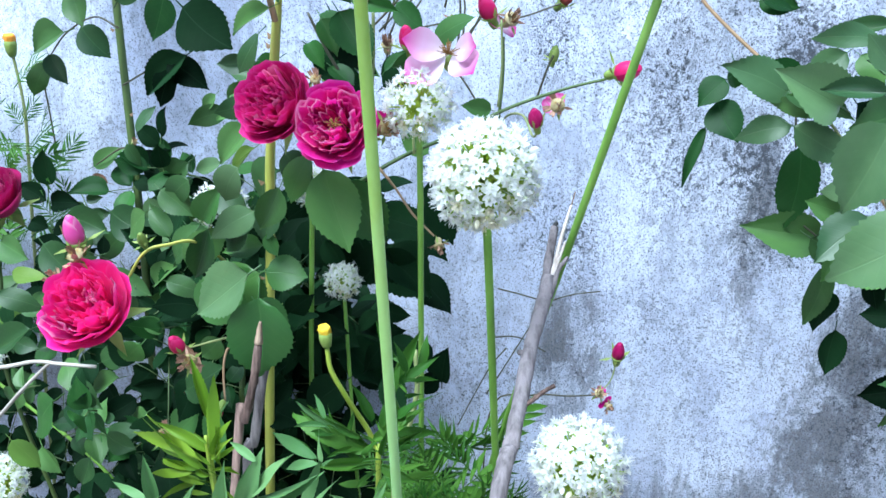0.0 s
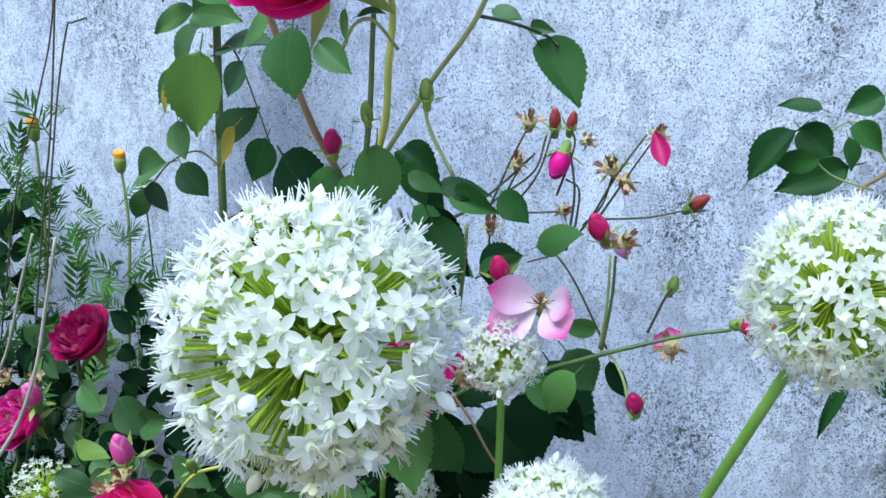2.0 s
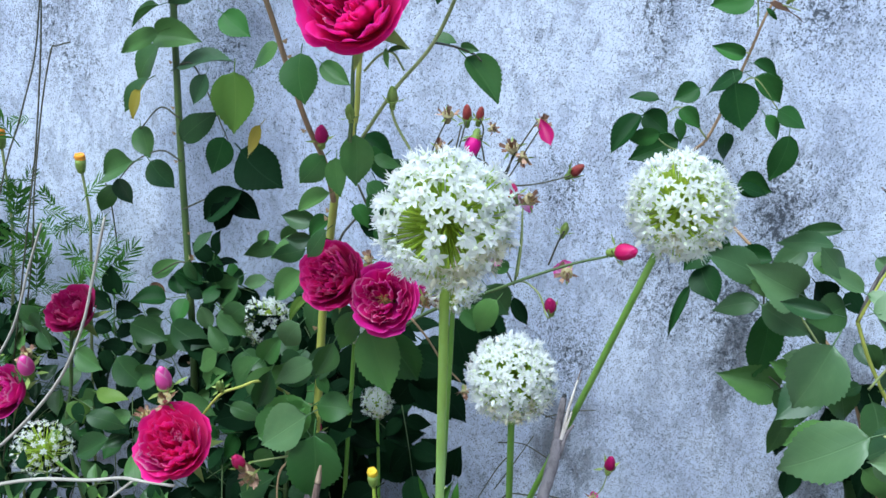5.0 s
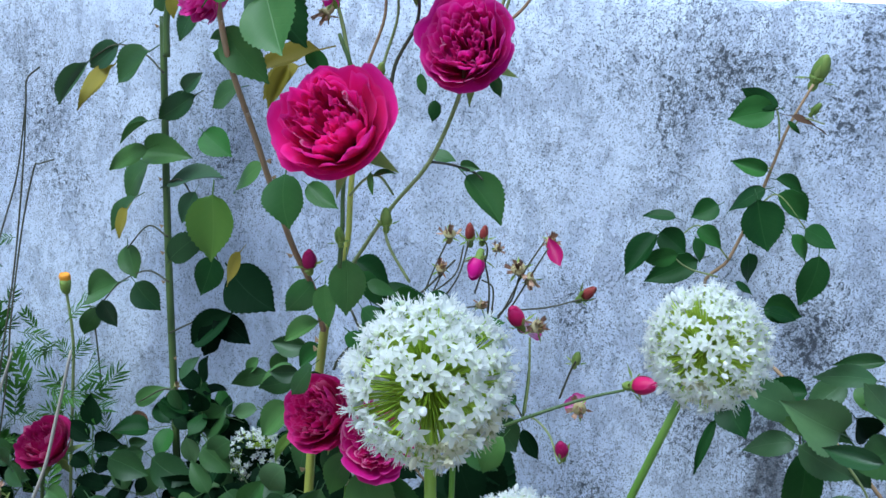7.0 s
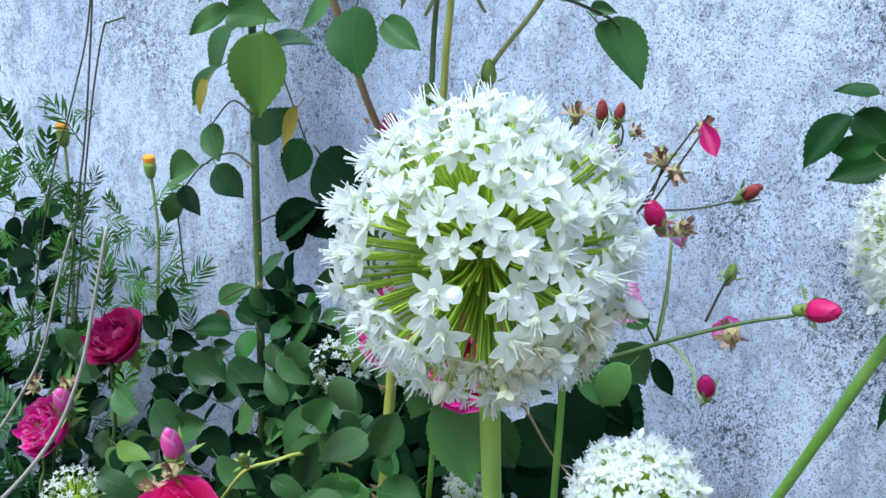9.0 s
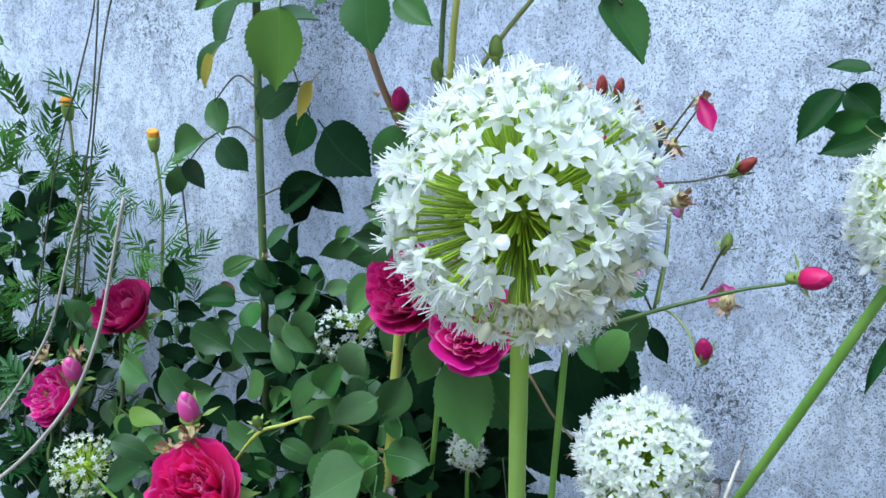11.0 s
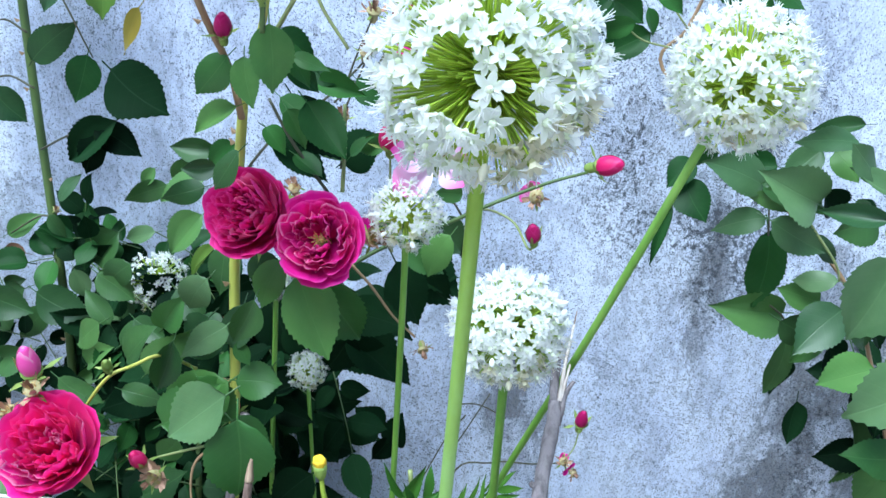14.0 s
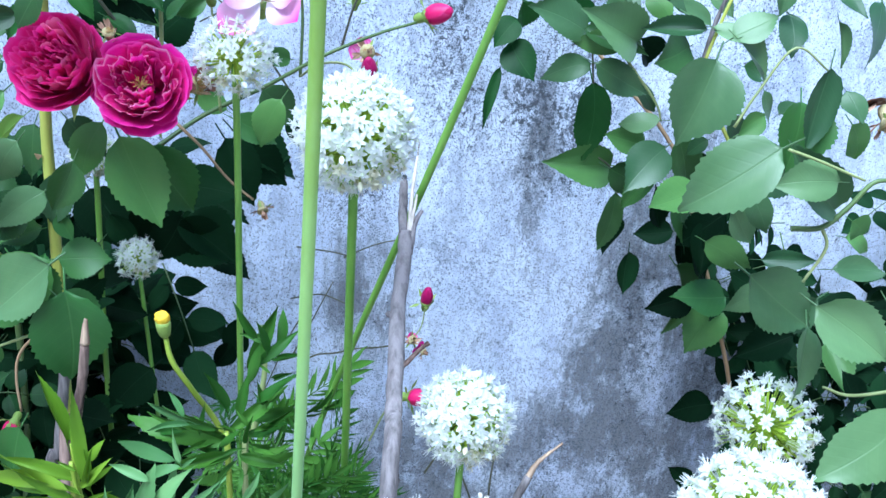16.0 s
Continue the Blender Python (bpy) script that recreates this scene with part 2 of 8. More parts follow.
BRIGHT_STALK = stem_material("yellow_green_stalk", (0.20, 0.28, 0.02), (0.36, 0.44, 0.05))
TWIG_DARK = stem_material("thin_dark_twig", (0.03, 0.035, 0.02), (0.10, 0.09, 0.05))
SCAPE = stem_material("allium_stalk", (0.14, 0.30, 0.03), (0.27, 0.46, 0.08), scale=60, rough=0.45)
def waxy_stalk():
    """Allium stalk: yellow-green under the head, paler with bloom further down."""
    m, n, l, b = material("waxy_allium_stalk")
    tc, sp, nz = n.new("ShaderNodeTexCoord"), n.new("ShaderNodeSeparateXYZ"), noise_node(n, l, 60, 5, (1, 1, 0.1))
    l.new(tc.outputs["Object"], sp.inputs[0])
    h = calc(n, l, "ADD", calc(n, l, "MULTIPLY", nz.outputs[0], 0.25), calc(n, l, "MULTIPLY", sp.outputs[2], 0.85))
    l.new(ramp(n, l, h, [(0.50, (0.36, 0.60, 0.28)), (0.80, (0.37, 0.58, 0.16)), (0.95, (0.27, 0.41, 0.028))]).outputs[0], b.inputs["Base Color"])
    b.inputs["Roughness"].default_value = 0.45
    bump(n, l, b, nz.outputs[0], 0.2, 0.001)
    return m


SCAPE_PALE = waxy_stalk()
STRAW = stem_material("dry_straw_stalk", (0.27, 0.24, 0.21), (0.50, 0.46, 0.40), rough=0.8)
BARK = stem_material("grey_dead_bark", (0.045, 0.036, 0.036), (0.27, 0.235, 0.24), scale=160, rough=0.9, relief=1.0, low=0.44, high=0.60)
BARK_GREY = stem_material("lilac_grey_dead_bark", (0.055, 0.046, 0.048), (0.27, 0.235, 0.245), scale=150, rough=0.9, relief=1.0, low=0.40, high=0.60)
BARK_BROWN = stem_material("brown_twig_bark", (0.05, 0.028, 0.022), (0.30, 0.20, 0.165), scale=160, rough=0.85, relief=0.9, low=0.42, high=0.62)
WOOD_PALE = stem_material("pale_split_wood", (0.36, 0.30, 0.26), (0.72, 0.65, 0.60), scale=140, rough=0.85, relief=0.5)
WOOD = stem_material("split_brown_wood", (0.12, 0.07, 0.04), (0.46, 0.33, 0.23), scale=140, rough=0.85, relief=0.8, low=0.42, high=0.62)
MAGENTA = petal_material("magenta_petal", (0.94, 0.009, 0.33), (0.94, 0.05, 0.44), (0.70, 0.006, 0.22), 0.34)
WINE = petal_material("deep_crimson_petal", (0.46, 0.004, 0.13), (0.52, 0.02, 0.18), (0.34, 0.003, 0.09), 0.26)
CRIMSON = petal_material("crimson_petal", (0.68, 0.005, 0.20), (0.76, 0.05, 0.33), (0.55, 0.004, 0.12), 0.32)
PURPLE = petal_material("purple_magenta_petal", (0.82, 0.008, 0.35), (0.88, 0.09, 0.50), (0.58, 0.005, 0.22), 0.34)
HOTPINK = petal_material("bright_pink_petal", (0.92, 0.011, 0.29), (0.93, 0.06, 0.38), (0.72, 0.006, 0.20), 0.34)
FRILL = petal_material("pale_rimmed_magenta_petal", (0.78, 0.010, 0.30), (0.92, 0.44, 0.68), (0.55, 0.005, 0.18), 0.34, 0.90)
FRILL_DARK = petal_material("pale_rimmed_crimson_petal", (0.70, 0.006, 0.19), (0.84, 0.20, 0.42), (0.48, 0.004, 0.12), 0.34, 0.72)
BUD_PINK = petal_material("pink_bud_petal", (0.84, 0.10, 0.45), (0.86, 0.42, 0.62), (0.80, 0.30, 0.55), 0.3, 0.82)
BUD_RED = petal_material("red_bud_petal", (0.68, 0.010, 0.15), (0.74, 0.05, 0.24), (0.45, 0.01, 0.08), 0.22, 0.80)
URN = plain("pale_dry_calyx", (0.30, 0.27, 0.10), (0.58, 0.48, 0.28), 90)
BUD_DRY = petal_material("drying_red_bud_petal", (0.34, 0.055, 0.055), (0.42, 0.12, 0.08), (0.20, 0.15, 0.05), 0.15, 0.80)
PALE_PINK = petal_material("fading_pink_petal", (0.90, 0.56, 0.78), (0.72, 0.012, 0.36), (0.96, 0.90, 0.95), 0.22, 0.56, 0.50)
WITHERED = plain("withered_flower", (0.13, 0.05, 0.025), (0.66, 0.42, 0.30), 90)
STAMEN = plain("tan_stamens", (0.25, 0.12, 0.03), (0.62, 0.42, 0.15), 120)
SEPAL = foliage("green_sepal", (0.16, 0.24, 0.05), (0.36, 0.44, 0.13), veins=False)
FLORET = petal_material("white_allium_petal", (0.97, 0.97, 0.96), (0.98, 0.98, 0.97), (0.72, 0.84, 0.36), 0.6, 0.90, 0.16, 0.97)
FLORET_OLD = petal_material("creamy_fading_allium_petal", (0.84, 0.80, 0.62), (0.86, 0.76, 0.55), (0.50, 0.52, 0.18), 0.4)
PEDICEL = plain("yellow_green_pedicel", (0.30, 0.44, 0.012), (0.52, 0.64, 0.05), 60, 0.5)
YELLOW = plain("yellow_marigold_petal", (0.70, 0.44, 0.01), (0.85, 0.66, 0.04), 90, 0.6)
ORANGE = plain("orange_marigold_petal", (0.75, 0.20, 0.01), (0.85, 0.40, 0.02), 90, 0.6)
CALYX = plain("green_calyx", (0.14, 0.22, 0.03), (0.30, 0.39, 0.08), 70, 0.5)
SOIL = plain("dark_garden_soil", (0.020, 0.015, 0.010), (0.085, 0.062, 0.042), 30, 0.95, 1.0)
BRICK_FAR = plain("pinkish_brick_wall", (0.46, 0.29, 0.25), (0.60, 0.42, 0.37), 3, 0.9)
CREAM = plain("cream_plaster", (0.52, 0.45, 0.33), (0.66, 0.58, 0.44), 2, 0.9)
GREY_WALL = plain("grey_cement", (0.28, 0.28, 0.29), (0.42, 0.42, 0.43), 2, 0.9)
# for the unseen slab that throws light up from in front
BOUNCE_SLAB = plain("pale_bounce_slab", (0.42, 0.41, 0.40), (0.55, 0.54, 0.52), 4, 0.9)
DARK = plain("dark_opening", (0.015, 0.015, 0.018), (0.03, 0.03, 0.03), 2, 0.8)
# strong sunlight is put into this colour, far brighter than living leaves
TREE_GOLD = foliage("sun_brightened_yellow_green_leaves", (0.70, 0.76, 0.10), (0.98, 0.95, 0.34), veins=False, through_light=0.55)
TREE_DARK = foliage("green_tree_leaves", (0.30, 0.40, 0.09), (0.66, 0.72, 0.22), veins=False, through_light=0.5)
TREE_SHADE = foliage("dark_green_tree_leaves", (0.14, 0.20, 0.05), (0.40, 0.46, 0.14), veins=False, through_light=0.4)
TRUNK = stem_material("pale_tree_bark", (0.32, 0.26, 0.15), (0.60, 0.52, 0.34), scale=6, rough=0.9)
WHITE_PAINT = plain("white_painted_metal", (0.62, 0.62, 0.62), (0.82, 0.82, 0.80), 5, 0.6)
GRASS = plain("dry_green_field", (0.10, 0.13, 0.03), (0.34, 0.33, 0.10), 3, 0.95)

# ---- building helpers ----
HERE = {}
rng = random.Random(7)


def thing(name, at, label, category, group="", kind=""):
    ob = new(name)
    ob.empty_display_size = 0.05
    ob.location = at
    HERE[ob] = Matrix.Translation(at)
    return tagged(ob, label, category, group, kind)


def part(name, mesh, mat, parent, m=None, label=""):
    """One mesh object under a thing or a part, at the world pose m."""
    ob = new(name, mesh)
    if mat and not mesh.materials:
        mesh.materials.append(mat)
    elif mat and mesh.materials[0] != mat:
        ob.material_slots[0].link = "OBJECT"
        ob.material_slots[0].material = mat
    m = m or Matrix()
    HERE[ob] = m
    if parent:
        ob.parent = parent
        ob.matrix_basis = HERE[parent].inverted() @ m
    else:
        ob.matrix_basis = m
    return tagged(ob, label)


def mesh_of(name, verts, faces, uvs=None, smooth=True):
    me = bpy.data.meshes.new(name)
    me.from_pydata([tuple(v) for v in verts], [], faces)
    if uvs:
        lay = me.uv_layers.new(name="UVMap")
        for lp in me.loops:
            lay.data[lp.index].uv = uvs[lp.vertex_index]
    if smooth:
        me.shade_smooth()
    me.update()
    return me


def glide(pts, step=6):
    """Catmull-Rom through the points."""
    p = [Vector(q) for q in pts]
    if len(p) < 3:
        return [p[0].lerp(p[1], k / step) for k in range(step + 1)]
    q = [p[0] * 2 - p[1]] + p + [p[-1] * 2 - p[-2]]
    out = []
    for i in range(1, len(q) - 2):
        a, b, c, d = q[i - 1:i + 3]
        for k in range(step):
            t = k / step
            out.append(0.5 * (2 * b + (c - a) * t + (2 * a - 5 * b + 4 * c - d) * t * t + (3 * b - a - 3 * c + d) * t ** 3))
    return out + [p[-1]]


def tube_data(line, r0, r1, sides=8, rough=0.0, seed=0):
    rnd = random.Random(seed)
    verts, faces = [], []
    side = Vector((0.31, 0.9, 0.2))
    for i, c in enumerate(line):
        d = (line[min(i + 1, len(line) - 1)] - line[max(i - 1, 0)]).normalized()
        side = (side - d * side.dot(d)).normalized()
        up = d.cross(side)
        r = r0 + (r1 - r0) * i / (len(line) - 1)
        for k in range(sides):
            a = 2 * math.pi * k / sides
            rr = r * (1 + rough * rnd.uniform(-1, 1))
            verts.append(c + (side * math.cos(a) + up * math.sin(a)) * rr)
    n = len(line)
    for i in range(n - 1):
        for k in range(sides):
            a, b = i * sides + k, i * sides + (k + 1) % sides
            faces.append((a, b, b + sides, a + sides))
    verts += [line[0], line[-1]]
    for k in range(sides):
        faces.append((n * sides, (k + 1) % sides, k))
        faces.append((n * sides + 1, (n - 1) * sides + k, (n - 1) * sides + (k + 1) % sides))
    return verts, faces


def tube(name, parent, pts, r0, r1, mat, sides=8, rough=0.0, label="", step=6):
    line = glide(pts, step)
    o = line[0].copy()
    v, f = tube_data([q - o for q in line], r0, r1, sides, rough, len(HERE))
    return part(name, mesh_of(name, v, f), mat, parent, Matrix.Translation(o), label)


def frame_of(y, z):
    """A turn whose Y runs along y and whose Z leans to z."""
    y = Vector(y).normalized()
    x = y.cross(Vector(z)).normalized()
    z = x.cross(y)
    return Matrix((x, y, z)).transposed().to_4x4()


def aim(z, spin=0.0):
    return Vector(z).to_track_quat("Z", "Y").to_matrix().to_4x4() @ Matrix.Rotation(spin, 4, "Z")


THORN = mesh_of("thorn", [(-0.5, -0.35, 0), (0.5, -0.35, 0), (0.5, 0.35, 0.9), (-0.5, 0.35, 0.9), (0, 0.1, 1.1), (0, -1.6, 0.2)][:4] + [(0.0, -1.0, 1.6)],
                [(0, 1, 4), (1, 2, 4), (2, 3, 4), (3, 0, 4)], smooth=False)


def thorns(parent, pts, count, size, seed):
    """Hooked thorns spread along a cane."""
    rnd = random.Random(seed)
    line = glide(pts, 6)
    for k in range(count):
        i = int((k + rnd.random()) / count * (len(line) - 1))
        d = (line[i + 1] - line[i]).normalized()
        out = Vector((rnd.choice((-1, 1)) * rnd.uniform(0.5, 1), rnd.uniform(-1, 0.3), 0))
        out = (out - d * out.dot(d)).normalized()
        m = Matrix.Translation(line[i] + out * size * 0.9) @ frame_of(-d, out) @ Matrix.Diagonal((size * 0.45, size * 0.8, size * 0.8, 1))
        part("thorn", THORN, CANE_BROWN, parent, m)


# ---- leaves ----
def leaflet_mesh(name, seed, fold, droop, teeth=0.045, blunt=0.75, rows=28):
    """Serrated oval leaflet, one unit long on Y and one wide on X, folded at the midrib and drooping to its tip."""
    rnd = random.Random(seed)
    verts, uvs, faces = [], [], []
    skew, twist = rnd.uniform(-0.07, 0.07), rnd.uniform(-0.35, 0.35)
    for i in range(rows + 1):
        v = i / rows
        w = 0.5 * math.sin(math.pi * min(1, v ** blunt)) ** (0.70 + 0.5 * max(0, v - 0.5) / 0.5) if 0 < v < 1 else 0.012
        tooth = teeth * ((1 if i % 2 else -0.45) + rnd.uniform(-0.35, 0.35)) if 1 < i < rows else 0
        bend = -droop * v * v
        for j, u in enumerate((-1, -0.55, 0, 0.55, 1)):
            x = u * w * (1 + (tooth if abs(u) == 1 else 0))
            ripple = 0.028 * math.sin(6 * v + seed + 2 * u) * abs(u)
            z = bend + fold * abs(x) + ripple - 0.22 * x * x + twist * v * x
            verts.append((x + skew * math.sin(math.pi * v), v + (0.022 if teeth > 0.03 and i % 2 and abs(u) == 1 else 0), z))
            uvs.append((0.5 + x, v))
    for i in range(rows):
        for j in range(4):
            a = i * 5 + j
            faces.append((a, a + 1, a + 6, a + 5))
    o = len(verts)
    verts += [(-0.018, 0.03, -0.01), (0.018, 0.03, -0.01), (0.0, 0.03, 0.014), (-0.014, -0.22, -0.06), (0.014, -0.22, -0.06), (0.0, -0.22, -0.04)]
    uvs += [(0.5, 0.02)] * 6
    faces += [(o, o + 1, o + 4, o + 3), (o + 1, o + 2, o + 5, o + 4), (o + 2, o, o + 3, o + 5), (o + 3, o + 4, o + 5)]
    return mesh_of(name, verts, faces, uvs)


LEAFLETS = [leaflet_mesh("leaflet", s, f, d) for s, f, d in ((1, 0.28, 0.12), (2, 0.15, 0.25), (3, 0.5, 0.05), (4, 0.1, 0.38), (5, 0.36, -0.1), (6, 0.2, 0.2), (7, 0.62, 0.22), (8, 0.05, 0.10))]


def leaf(parent, base, tip, wide=0.66, mat=None, turn=0.0, up=0.55):
    """A leaflet from its foot to its tip; turn swings its face round its midrib."""
    base, tip = Vector(base), Vector(tip)
    d = tip - base
    m = Matrix.Translation(base) @ frame_of(d, Vector((0.15, -1.0, up)))
    m = m @ Matrix.Rotation(radians(turn), 4, "Y") @ Matrix.Diagonal((d.length * wide, d.length, d.length, 1))
    mesh = LEAFLETS[rng.randrange(8)]
    ob = new("leaf", mesh)
    if not mesh.materials:
        mesh.materials.append(LEAF)
    mat = mat or LEAF
    if mat != LEAF:
        ob.material_slots[0].link = "OBJECT"
        ob.material_slots[0].material = mat
    ob.parent = parent
    ob.matrix_basis = HERE[parent].inverted() @ m
    HERE[ob] = m
    return ob


def fill(parent, low, high, count, size, seed, mat=None, blend=None):
    """Compound leaves of five leaflets on a thin stalk, between two corners of a box; blend: the kinds of leaf to draw from."""
    # by default the leaves carry the bush's inner shade in their colour
    blend = blend or (LEAF_SHADED,)
    rnd = random.Random(seed)
    for _ in range(count // 5):
        b = Vector([rnd.uniform(a, c) for a, c in zip(low, high)])
        s = size * rnd.uniform(0.75, 1.25)
        d = Vector((rnd.uniform(-1, 1), rnd.uniform(-0.8, 0.15), rnd.uniform(-0.55, 0.6))).normalized()
        side = d.cross(Vector((rnd.uniform(-0.3, 0.3), -0.8, rnd.uniform(0.3, 1.0)))).normalized()
        sag = Vector((0, 0, -0.25 * s))
        knees = [b - d * 0.5 * s, b, b + d * 0.75 * s + sag * 0.3, b + d * 1.35 * s + sag]
        tube("leaf_stalk", parent, knees, 0.0009, 0.0006, CANE_DARK, 3, step=2)
        tone = mat or rnd.choice(blend)
        up, turn = rnd.uniform(0.2, 1.1), rnd.uniform(-35, 35)
        leaf(parent, knees[3], knees[3] + (d + sag * 8) * s, rnd.uniform(0.60, 0.76), tone, turn, up)
        for at, k in ((knees[2], 0.92), (knees[1], 0.74)):
            for e in (-1, 1):
                out = (side * e + d * rnd.uniform(0.2, 0.6) + Vector((0, 0, rnd.uniform(-0.35, 0.15)))).normalized()
                leaf(parent, at + out * s * 0.08, at + out * s * k, rnd.uniform(0.58, 0.74), tone, turn + rnd.uniform(-25, 25), up)


# ---- roses ----
def petal_mesh(name, radius, rise, spread, roll, ruffle, seed, cols=12, rows=8):
    """A petal of a cupped bloom: from the foot at the axis out to a rounded, rolled rim."""
    rnd = random.Random(seed)
    ph, notch = rnd.uniform(0, 6), rnd.uniform(0.0, 0.13)
    lop = rnd.uniform(-0.12, 0.12)
    verts, uvs, faces = [], [], []
    for i in range(rows + 1):
        v = i / rows
        for j in range(cols + 1):
            u = 2 * j / cols - 1
            edge = 1 - 0.42 * abs(u) ** 3.2 + lop * u * (1 - u * u) - notch * math.exp(-((u - 2 * lop) / 0.25) ** 2) + 0.018 * math.sin(11 * u + ph) + 0.012 * math.sin(23 * u + 2 * ph)
            t = v * edge
            r = radius * (0.16 + 0.84 * min(1, 1.12 * max(t, 0)) ** 0.70) + radius * roll * max(0, t - 0.66) ** 1.5 * 3.0
            h = -0.42 + (rise + 0.42) * max(t, 0) ** 1.35 - abs(roll) * max(0, t - 0.72) ** 1.5 * 1.6
            a = u * spread * (0.30 + 0.70 * max(t, 0) ** 0.6) * (1 - 0.18 * max(0, t - 0.6))
            w = ruffle * math.sin(4.2 * u + ph) * t * t + 0.7 * ruffle * math.sin(10 * u + 2 * ph) * t ** 4 + 0.35 * ruffle * math.sin(19 * u + 3 * ph) * t ** 7
            verts.append(((r + w) * math.cos(a), (r + w) * math.sin(a), h + 0.8 * w))
            uvs.append((0.5 + 0.5 * u, v))
    for i in range(rows):
        for j in range(cols):
            a = i * (cols + 1) + j
            faces.append((a, a + 1, a + cols + 2, a + cols + 1))
    return mesh_of(name, verts, faces, uvs)


# radius, rise, half-spread, roll of the rim, ruffle, count
RINGS = ((0.50, 0.03, 0.98, 0.22, 0.010, 6), (0.475, 0.11, 0.90, 0.12, 0.014, 6), (0.43, 0.16, 0.80, 0.08, 0.022, 6), (0.375, 0.185, 0.70, 0.05, 0.024, 8),
         (0.315, 0.195, 0.60, -0.06, 0.030, 10), (0.255, 0.19, 0.60, -0.12, 0.032, 11), (0.195, 0.185, 0.66, -0.16, 0.030, 10), (0.135, 0.17, 0.85, -0.14, 0.024, 8), (0.075, 0.15, 1.2, 0.0, 0.014, 5))
PETALS = [[petal_mesh("petal", *ring[:5], 17 * i + k) for k in range(4)] for i, ring in enumerate(RINGS)]


def cone_leaf(length, wide):
    return mesh_of("sepal", [(0, 0, 0), (-wide, length * 0.4, 0.1 * length), (wide, length * 0.4, 0.1 * length), (0, length * 0.4, 0.0), (0, length, 0.25 * length)],
                   [(0, 3, 1), (0, 2, 3), (1, 3, 4), (3, 2, 4)])


SEPAL_MESH = cone_leaf(1.0, 0.17)


def lathe(name, profile, sides=10, wobble=0.0, seed=0):
    rnd = random.Random(seed)
    verts, faces, uvs = [], [], []
    for i, (r, h) in enumerate(profile):
        for k in range(sides):
            a = 2 * math.pi * k / sides
            rr = r * (1 + wobble * rnd.uniform(-1, 1))
            verts.append((rr * math.cos(a), rr * math.sin(a), h))
            uvs.append((k / sides, i / (len(profile) - 1)))
    for i in range(len(profile) - 1):
        for k in range(sides):
            a, b = i * sides + k, i * sides + (k + 1) % sides
            faces.append((a, b, b + sides, a + sides))
    return mesh_of(name, verts, faces, uvs)


HIP = lathe("receptacle", ((0.0, -0.75), (0.05, -0.74), (0.11, -0.62), (0.13, -0.50), (0.10, -0.42), (0.12, -0.36), (0.0, -0.33)))


def bloom(parent, at, size, axis, mat, seed=0, keep=9, label="", heart=False):
    """A full rosette of nested petals that opens along axis; keep: rings from the outside in."""
    rnd = random.Random(seed)
    m = Matrix.Translation(at) @ aim(axis, rnd.uniform(0, 6)) @ Matrix.Diagonal((size, size, size, 1))
    core = part("rose_bloom", HIP, CALYX, parent, m, label or "full rosette of many ruffled petals")
    frill = FRILL_DARK if mat in (CRIMSON, WINE) else FRILL
    lobes = [Vector((0.07 * math.cos(q), 0.07 * math.sin(q), 0)) for q in (rnd.uniform(0, 2), rnd.uniform(2, 4), rnd.uniform(4, 6.2))]
    for i, ring in enumerate(RINGS[:keep]):
        inner = min(1, max(0, i - 1) / 3)
        for k in range(ring[5]):
            a = 2 * math.pi * (k + 0.5 * (i % 2) + rnd.uniform(-0.25, 0.25) * (1 + inner)) / ring[5]
            tilt = rnd.uniform(-0.14, 0.10) + inner * rnd.uniform(-0.14, 0.12)
            s = rnd.uniform(0.90, 1.09) + inner * rnd.uniform(-0.06, 0.06)
            off = rnd.choice(lobes) * inner + Vector((0, 0, rnd.uniform(-0.015, 0.015) * (1 + 2 * inner)))
            pm = m @ Matrix.Translation(off) @ Matrix.Rotation(a, 4, "Z") @ Matrix.Rotation(tilt, 4, "Y") @ Matrix.Diagonal((s, s, s, 1))
            part("petal", PETALS[i][rnd.randrange(4)], frill if inner and rnd.random() < (0.45 if heart else 0.12) else mat, core, pm)
    for k in range(5):
        part("sepal", SEPAL_MESH, SEPAL, core, m @ Matrix.Rotation(1.26 * k + 0.3, 4, "Z") @ Matrix.Translation((0, 0.08, -0.45)) @ Matrix.Rotation(-0.5, 4, "X") @ Matrix.Diagonal((0.45, 0.45, 0.45, 1)))
    if heart:
        part("stamen_tuft", TUFT, STAMEN, core, m @ Matrix.Translation((0, 0, 0.02)) @ Matrix.Diagonal((0.13, 0.13, 0.10, 1)), "tan stamens in the heart")
    return core


def tuft_mesh(name, seed, count=46):
    rnd = random.Random(seed)
    verts, faces = [], []
    for _ in range(count):
        d = Vector((rnd.gauss(0, 0.6), rnd.gauss(0, 0.6), rnd.uniform(0.3, 1))).normalized() * rnd.uniform(0.6, 1.05)
        p = d.orthogonal().normalized() * 0.035
        q = d.cross(p).normalized() * 0.035
        o = len(verts)
        verts += [p * 0.4, q * 0.4, -p * 0.4, d + p, d + q, d - p, d * 1.12]
        faces += [(o, o + 1, o + 4, o + 3), (o + 1, o + 2, o + 5, o + 4), (o + 2, o, o + 3, o + 5), (o + 3, o + 4, o + 6), (o + 4, o + 5, o + 6), (o + 5, o + 3, o + 6)]
    return mesh_of(name, verts, faces)


TUFT = tuft_mesh("stamen_tuft", 3)
BUD = lathe("bud", ((0.0, 0.0), (0.18, 0.06), (0.25, 0.25), (0.27, 0.42), (0.22, 0.70), (0.13, 0.92), (0.06, 1.0), (0.0, 0.96)), 12, 0.09, 4)


